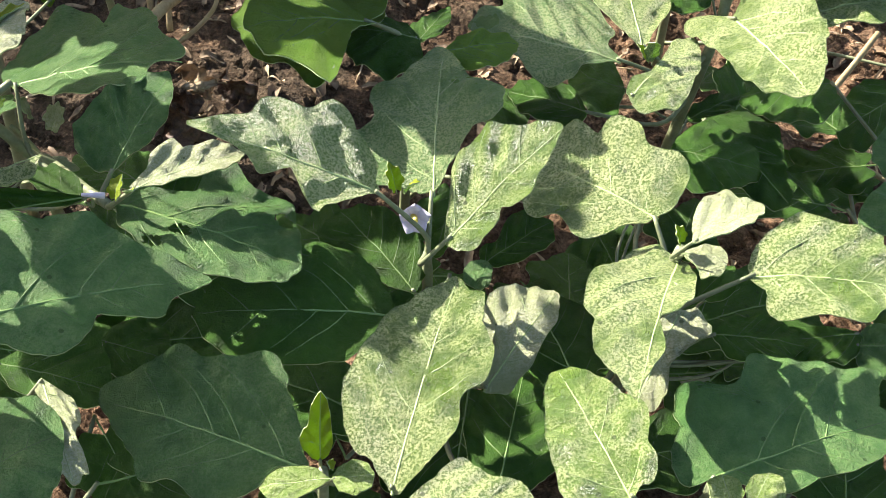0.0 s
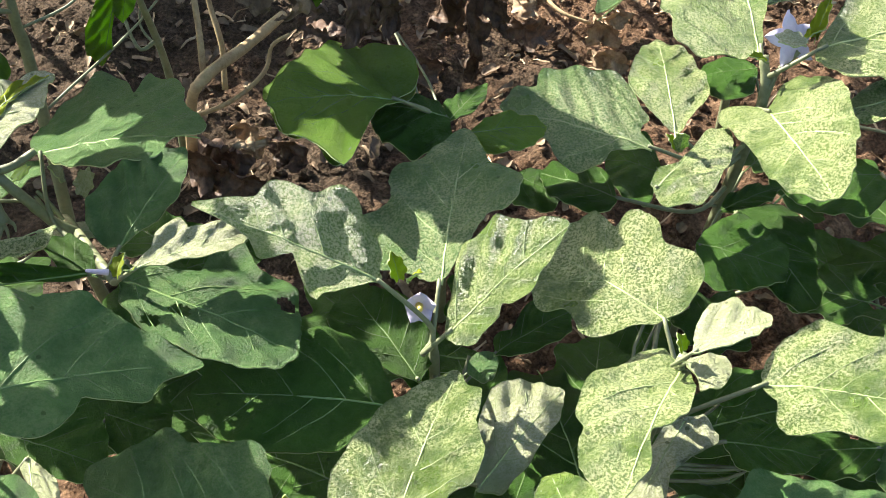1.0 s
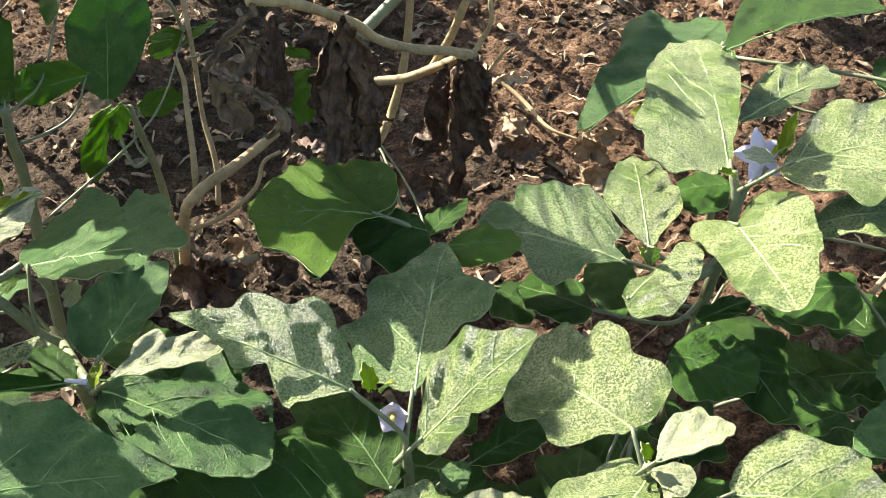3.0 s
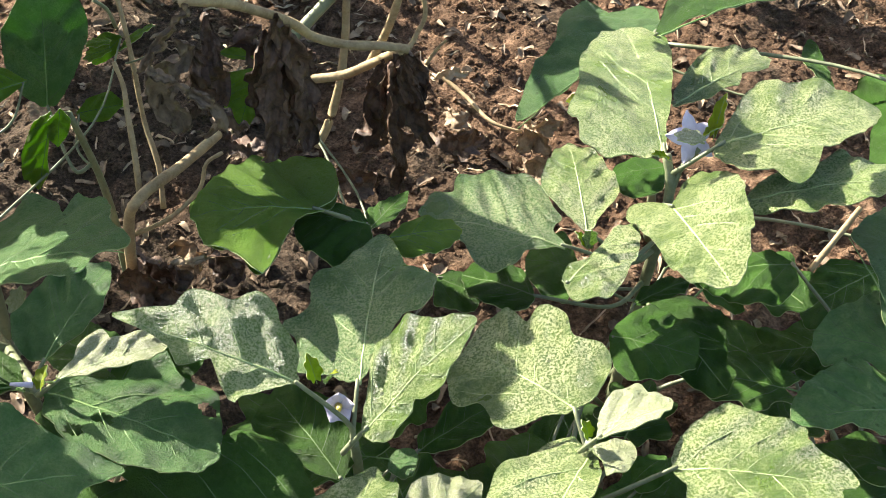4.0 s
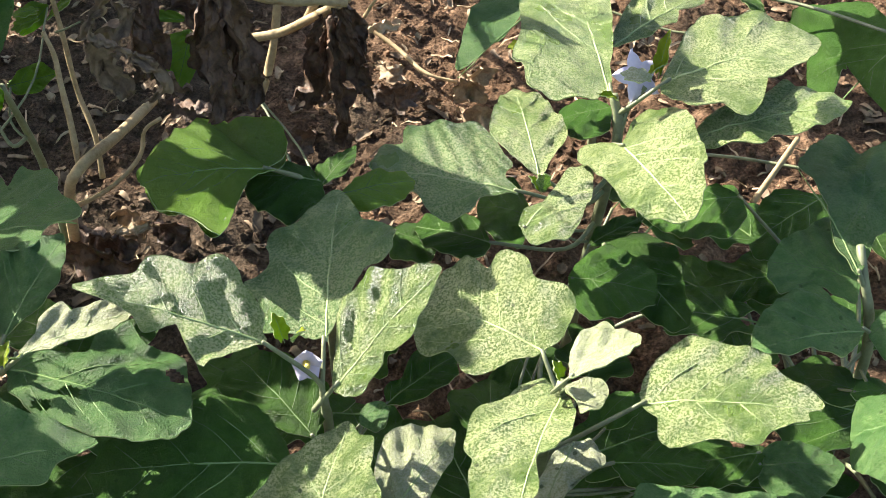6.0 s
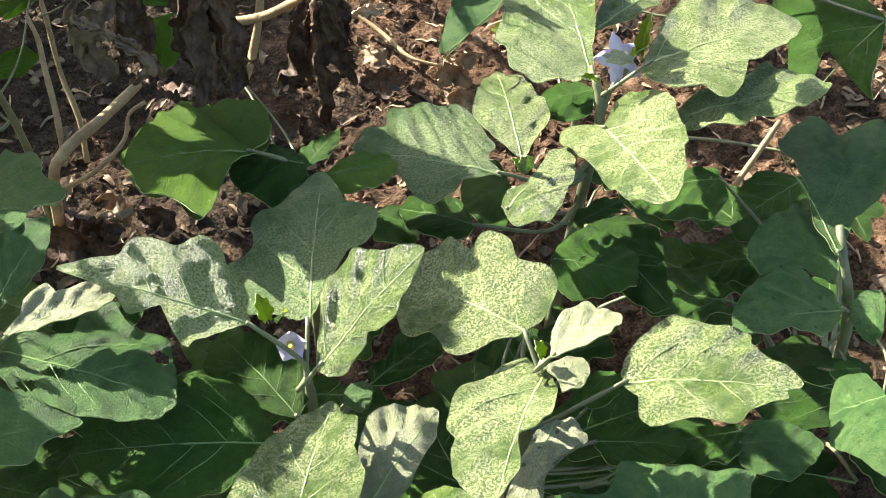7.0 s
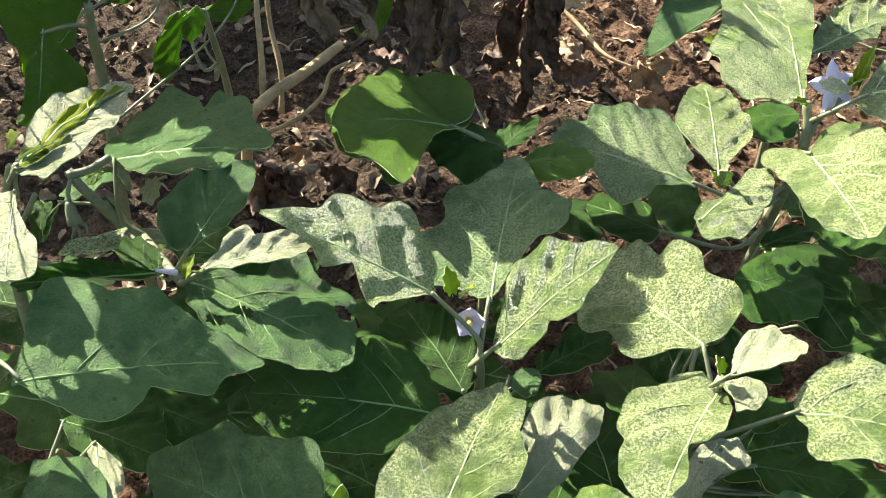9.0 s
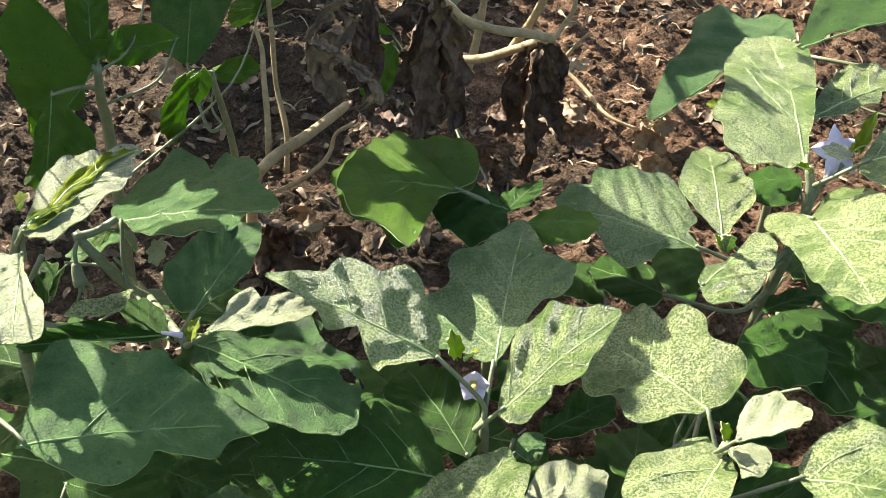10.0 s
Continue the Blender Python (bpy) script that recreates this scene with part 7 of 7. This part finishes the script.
# ---- flowers and buds ----
flower(back, (0.178, 0.095, 0.385), (0.35, -0.45, 0.55), 0.021, 11)
stalk(back, [(0.163, 0.076, 0.335), (0.170, 0.085, 0.360), (0.183, 0.090, 0.378)], 0.0028, 0.0022)
flower(center, (-0.078, -0.139, 0.318), (0.15, -0.75, 0.45), 0.019, 12, 0.55)
leaf(center, (-0.089, -0.150, 0.350), (-0.096, -0.143, 0.372), 15, (12, 6, 0, 0), ROUNDED, fold=32, tone="bud")
leaf(center, (-0.086, -0.143, 0.345), (-0.076, -0.147, 0.360), 15, (9, 5, 0, 0), ROUNDED, fold=32, tone="bud")
leaf(back, (0.192, 0.091, 0.385), (0.199, 0.106, 0.420), 15, (19, 6, 0, 0), ROUNDED, fold=32, tone="bud")
leaf(back, (0.184, 0.093, 0.385), (0.197, 0.092, 0.400), 15, (10, 6, 0, 0), ROUNDED, fold=32, tone="bud")
leaf(back, (0.097, 0.014, 0.335), (0.097, 0.008, 0.360), 15, (13, 6, 0, 0), ROUNDED, fold=32, tone="bud")
leaf(back, (0.098, 0.015, 0.335), (0.087, 0.018, 0.350), 15, (9, 4, 0, 0), ROUNDED, fold=32, tone="bud")
leaf(right, (0.087, -0.204, 0.370), (0.081, -0.201, 0.385), 15, (8, 5, 0, 0), ROUNDED, fold=32, tone="bud")
leaf(back, (0.162, 0.084, 0.370), (0.145, 0.073, 0.385), 15, (13, 5, 0, 0), ROUNDED, fold=32, tone="bud")
leaf(left, (-0.261, -0.169, 0.360), (-0.255, -0.174, 0.370), 15, (6, 4, 0, 0), ROUNDED, fold=32, tone="bud")
leaf(left, (-0.268, -0.171, 0.355), (-0.265, -0.162, 0.370), 15, (9, 6, 0, 0), ROUNDED, fold=32, tone="bud")
leaf(left, (-0.403, -0.113, 0.400), (-0.397, -0.108, 0.410), 15, (7, 9, 0, 0), ROUNDED, fold=32, tone="bud")
leaf(left, (-0.392, -0.130, 0.405), (-0.366, -0.112, 0.412), 15, (16, 4, 0, 0), ROUNDED, fold=32, tone="bud")
leaf(lower, (-0.125, -0.356, 0.350), (-0.121, -0.358, 0.345), 15, (3, 4, 0, 0), ROUNDED, fold=32, tone="bud")
leaf(back, (0.097, 0.212, 0.330), (0.087, 0.219, 0.330), 15, (6, 7, 0, 0), ROUNDED, fold=32, tone="bud")
stalk(left, [(-0.277, -0.161, 0.350), (-0.284, -0.163, 0.352), (-0.291, -0.163, 0.352)], 0.0022, 0.0012, PETAL, "flower_bud")

# ---- branching shoot with a closed bud beside the felted leaves ----
stalk(margin, [(-0.390, -0.059, 0.335), (-0.381, -0.063, 0.325), (-0.367, -0.062, 0.305), (-0.354, -0.060, 0.285), (-0.340, -0.056, 0.270)], 0.0036, 0.0046, STEM, "branch")
stalk(margin, [(-0.389, -0.065, 0.335), (-0.375, -0.057, 0.336), (-0.362, -0.044, 0.340)], 0.0034, 0.0028, STEM, "petiole")
stalk(margin, [(-0.386, -0.065, 0.333), (-0.387, -0.072, 0.325), (-0.385, -0.076, 0.315)], 0.0016, 0.0018, STEM, "bud_stalk")
stalk(margin, [(-0.386, -0.075, 0.318), (-0.384, -0.079, 0.310), (-0.381, -0.082, 0.303)], 0.0032, 0.0062, STEM, "calyx")
stalk(margin, [(-0.383, -0.082, 0.305), (-0.378, -0.085, 0.299), (-0.377, -0.088, 0.293)], 0.0022, 0.0006, STEM, "sepal")
stalk(margin, [(-0.382, -0.080, 0.305), (-0.374, -0.081, 0.302), (-0.372, -0.084, 0.297)], 0.0022, 0.0006, STEM, "sepal")
stalk(margin, [(-0.382, -0.081, 0.305), (-0.381, -0.087, 0.300), (-0.382, -0.092, 0.295)], 0.002, 0.0006, STEM, "sepal")
stalk(margin, [(-0.403, -0.059, 0.300), (-0.387, -0.057, 0.300), (-0.372, -0.055, 0.300)], 0.0016, 0.0014, STEM, "petiole")
stalk(margin, [(-0.373, -0.035, 0.290), (-0.362, -0.042, 0.285), (-0.352, -0.048, 0.275)], 0.0016, 0.0018, STEM, "petiole")
stalk(margin, [(-0.373, -0.040, 0.290), (-0.364, -0.044, 0.280), (-0.358, -0.037, 0.270)], 0.0013, 0.0014, STEM, "petiole")
stalk(margin, [(-0.393, -0.130, 0.400), (-0.395, -0.131, 0.385), (-0.396, -0.130, 0.370)], 0.002, 0.0018, STEM, "petiole")
stalk(margin, [(-0.407, -0.084, 0.330), (-0.414, -0.088, 0.315), (-0.422, -0.089, 0.300)], 0.0022, 0.002, STEM, "petiole")
leaf(margin, (-0.408, -0.094, 0.290), (-0.405, -0.074, 0.315), 20, (17, 14, 0, 0), ROUNDED[3:] + ROUNDED[:3], fold=4, tone="dim")
leaf(margin, (-0.405, -0.092, 0.291), (-0.395, -0.078, 0.318), 70, (17, 5, 0, 0), ROUNDED[8:] + ROUNDED[:8], fold=4, tone="felted")
leaf(margin, (-0.372, -0.015, 0.300), (-0.413, -0.038, 0.285), -8, (26, 17, 0, 0), ROUNDED[12:] + ROUNDED[:12], fold=4, tone="mature")
leaf(margin, (-0.373, -0.036, 0.318), (-0.383, -0.049, 0.312), 10, (9, 5, 0, 0), ROUNDED[5:] + ROUNDED[:5], fold=4, tone="backlit")
leaf(margin, (-0.352, 0.016, 0.270), (-0.357, 0.002, 0.250), 5, (13, 9, 0, 0), ROUNDED[2:] + ROUNDED[:2], fold=4, tone="felted")
leaf(margin, (-0.383, 0.017, 0.270), (-0.373, 0.018, 0.250), 0, (12, 8, 0, 0), ROUNDED[9:] + ROUNDED[:9], fold=4, tone="felted")
leaf(margin, (-0.332, -0.032, 0.250), (-0.383, -0.047, 0.250), 0, (28, 14, 0, 0), ROUNDED[14:] + ROUNDED[:14], fold=4, tone="felted")
# ---- young leaves on the rear shoots ----
leaf(rear2, (-0.365, 0.407, 0.240), (-0.336, 0.444, 0.250), 8, (25, 8, 0, 0), ROUNDED[6:] + ROUNDED[:6], fold=4, tone='backlit')
leaf(rear2, (-0.428, 0.421, 0.150), (-0.375, 0.417, 0.160), 6, (28, 17, 0, 0), ROUNDED[1:] + ROUNDED[:1], fold=4, tone='backlit')
leaf(rear2, (-0.362, 0.376, 0.270), (-0.387, 0.368, 0.270), 10, (14, 7, 0, 0), ROUNDED[11:] + ROUNDED[:11], fold=4, tone='backlit')
leaf(rear2, (-0.364, 0.379, 0.260), (-0.392, 0.371, 0.250), 30, (16, 7, 0, 0), ROUNDED[4:] + ROUNDED[:4], fold=4, tone='backlit')
stalk(rear2, [(-0.365, 0.353, 0.330), (-0.355, 0.360, 0.315), (-0.352, 0.368, 0.290)], 0.0018, 0.002, STEM, "petiole")
stalk(rear2, [(-0.350, 0.373, 0.245), (-0.339, 0.371, 0.250), (-0.322, 0.369, 0.260)], 0.0011, 0.0009, STEM, "petiole")
leaf(back, (0.184, 0.074, 0.400), (0.159, 0.071, 0.405), 10, (13, 9, 0, 0), ROUNDED[7:] + ROUNDED[:7], fold=4, tone="felted")


# ---- unseen plants added on the near and the right side to block low skylight ----
def field_plants():
    rnd = random.Random(21)
    verts, faces = [], []
    shape = ((0.0, 0.0), (0.12, 0.30), (0.30, 0.46), (0.42, 0.36), (0.62, 0.42), (0.80, 0.24), (1.0, 0.0))
    for _ in range(230):
        x, y = rnd.uniform(-1.9, 1.9), rnd.uniform(-1.9, 1.2)
        if not (x > 0.85 or y < -0.85 and abs(x) > 0.2 or y < -1.25 or x < -0.95 and y < -0.35):
            continue
        for k in range(13):
            turn, reach, z = rnd.uniform(0, 6.28), rnd.uniform(0.02, 0.13), rnd.uniform(0.08, 0.40)
            out = Vector((math.cos(turn), math.sin(turn), rnd.uniform(-0.35, 0.25))).normalized()
            side = out.cross(Vector((0, 0, 1))).normalized()
            up = side.cross(out)
            ln, wd = rnd.uniform(0.09, 0.15), rnd.uniform(0.08, 0.12)
            at = Vector((x, y, z)) + out * reach
            s = len(verts)
            for f, w in shape:
                mid = at + out * (f * ln) - up * (0.10 * ln * f * f)
                verts.extend((mid - side * (w * wd) + up * (0.12 * w * wd), mid, mid + side * (w * wd) + up * (0.12 * w * wd)))
            for i in range(len(shape) - 1):
                a = s + 3 * i
                faces.extend(((a, a + 1, a + 4, a + 3), (a + 1, a + 2, a + 5, a + 4)))
    ob = part("field_plants", raw("field_plants", verts, faces), LEAF, None)
    return tagged(ob, "unseen green plants added round the bed to block skylight", "plants", kind="stuff")


field_plants()

# ---- clods, chips and litter on the soil ----
def lumps(name, count, area, sizes, mat, label, category, seed, flatness=0.7, lift=0.05):
    rnd = random.Random(seed)
    verts, faces = [], []
    g = (1 + 5 ** 0.5) / 2
    ico = [Vector(v).normalized() for v in ((-1, g, 0), (1, g, 0), (-1, -g, 0), (1, -g, 0), (0, -1, g), (0, 1, g), (0, -1, -g), (0, 1, -g), (g, 0, -1), (g, 0, 1), (-g, 0, -1), (-g, 0, 1))]
    tris = ((0, 11, 5), (0, 5, 1), (0, 1, 7), (0, 7, 10), (0, 10, 11), (1, 5, 9), (5, 11, 4), (11, 10, 2), (10, 7, 6), (7, 1, 8), (3, 9, 4), (3, 4, 2), (3, 2, 6), (3, 6, 8), (3, 8, 9), (4, 9, 5), (2, 4, 11), (6, 2, 10), (8, 6, 7), (9, 8, 1))
    for _ in range(count):
        x, y = rnd.uniform(*area[0]), rnd.uniform(*area[1])
        r = sizes[0] + (sizes[1] - sizes[0]) * rnd.random() ** 3
        turn = Euler((rnd.uniform(0, 6), rnd.uniform(0, 6), rnd.uniform(0, 6))).to_matrix()
        z = ground_height(x, y) + r * lift
        s = len(verts)
        for v in ico:
            w = turn @ v
            verts.append((x + w.x * r * rnd.uniform(0.5, 1.4), y + w.y * r * rnd.uniform(0.5, 1.4), z + w.z * r * flatness * rnd.uniform(0.5, 1.4)))
        faces.extend((s + a, s + b, s + c) for a, b, c in tris)
    ob = part(name, raw(name, verts, faces), mat, None)
    for f in ob.data.polygons:
        f.use_smooth = False
    return tagged(ob, label, category, kind="stuff")


lumps("soil_clods", 19000, ((-0.8, 0.7), (-0.42, 1.3)), (0.0012, 0.0095), SOIL, "loose crumbly brown soil clods on the ground", "soil", 3)


def scraps(name, count, area, length, width, mat, label, seed):
    """Loose curled scraps of dry leaf and stalk lying on the soil."""
    rnd = random.Random(seed)
    verts, faces = [], []
    for _ in range(count):
        x, y, a = rnd.uniform(*area[0]), rnd.uniform(*area[1]), rnd.uniform(0, 6.28)
        ln, w = rnd.uniform(*length), rnd.uniform(*width)
        d, s = Vector((math.cos(a), math.sin(a), rnd.uniform(-0.15, 0.25))), Vector((-math.sin(a), math.cos(a), rnd.uniform(-0.3, 0.3)))
        start, bow, k0 = len(verts), rnd.uniform(-0.4, 0.5), rnd.random() * 50
        for i in range(6):
            f = i / 5 - 0.5
            ww = w * (1 - 1.6 * f * f) * (1 + 0.4 * noise.noise((k0, i * 0.9, 1.0)))
            for v in (-1, -0.3, 0.3, 1):
                p = Vector((x, y, 0)) + d * (f * ln) + s * (v * ww / 2)
                p.z = ground_height(p.x, p.y) + 0.003 + d.z * f * ln + abs(bow) * ln * (0.25 - f * f) + 0.35 * ww * v * v + 0.003 * noise.noise((k0, i, v * 2))
                verts.append(p)
        for i in range(5):
            for k in range(3):
                q = start + i * 4 + k
                faces.append((q, q + 1, q + 5, q + 4))
    m = len(verts)
    faces += [tuple(m + q for q in f[::-1]) for f in faces]
    ob = part(name, raw(name, verts + [v - Vector((0, 0, 0.0006)) for v in verts], faces), mat, None)
    return tagged(ob, label, "litter", kind="stuff")


SOIL_AREA = ((-0.8, 0.7), (0.05, 1.3))
scraps("leaf_litter", 620, SOIL_AREA, (0.006, 0.026), (0.003, 0.010), DRY_PALE, "bleached scraps of dry leaf on the soil", 5)
scraps("brown_litter", 420, SOIL_AREA, (0.008, 0.034), (0.004, 0.014), DRY_TAN, "brown scraps of dry leaf on the soil", 6)
scraps("straw_bits", 460, SOIL_AREA, (0.010, 0.042), (0.001, 0.003), STRAW, "pale straw and stalk bits on the soil", 7)
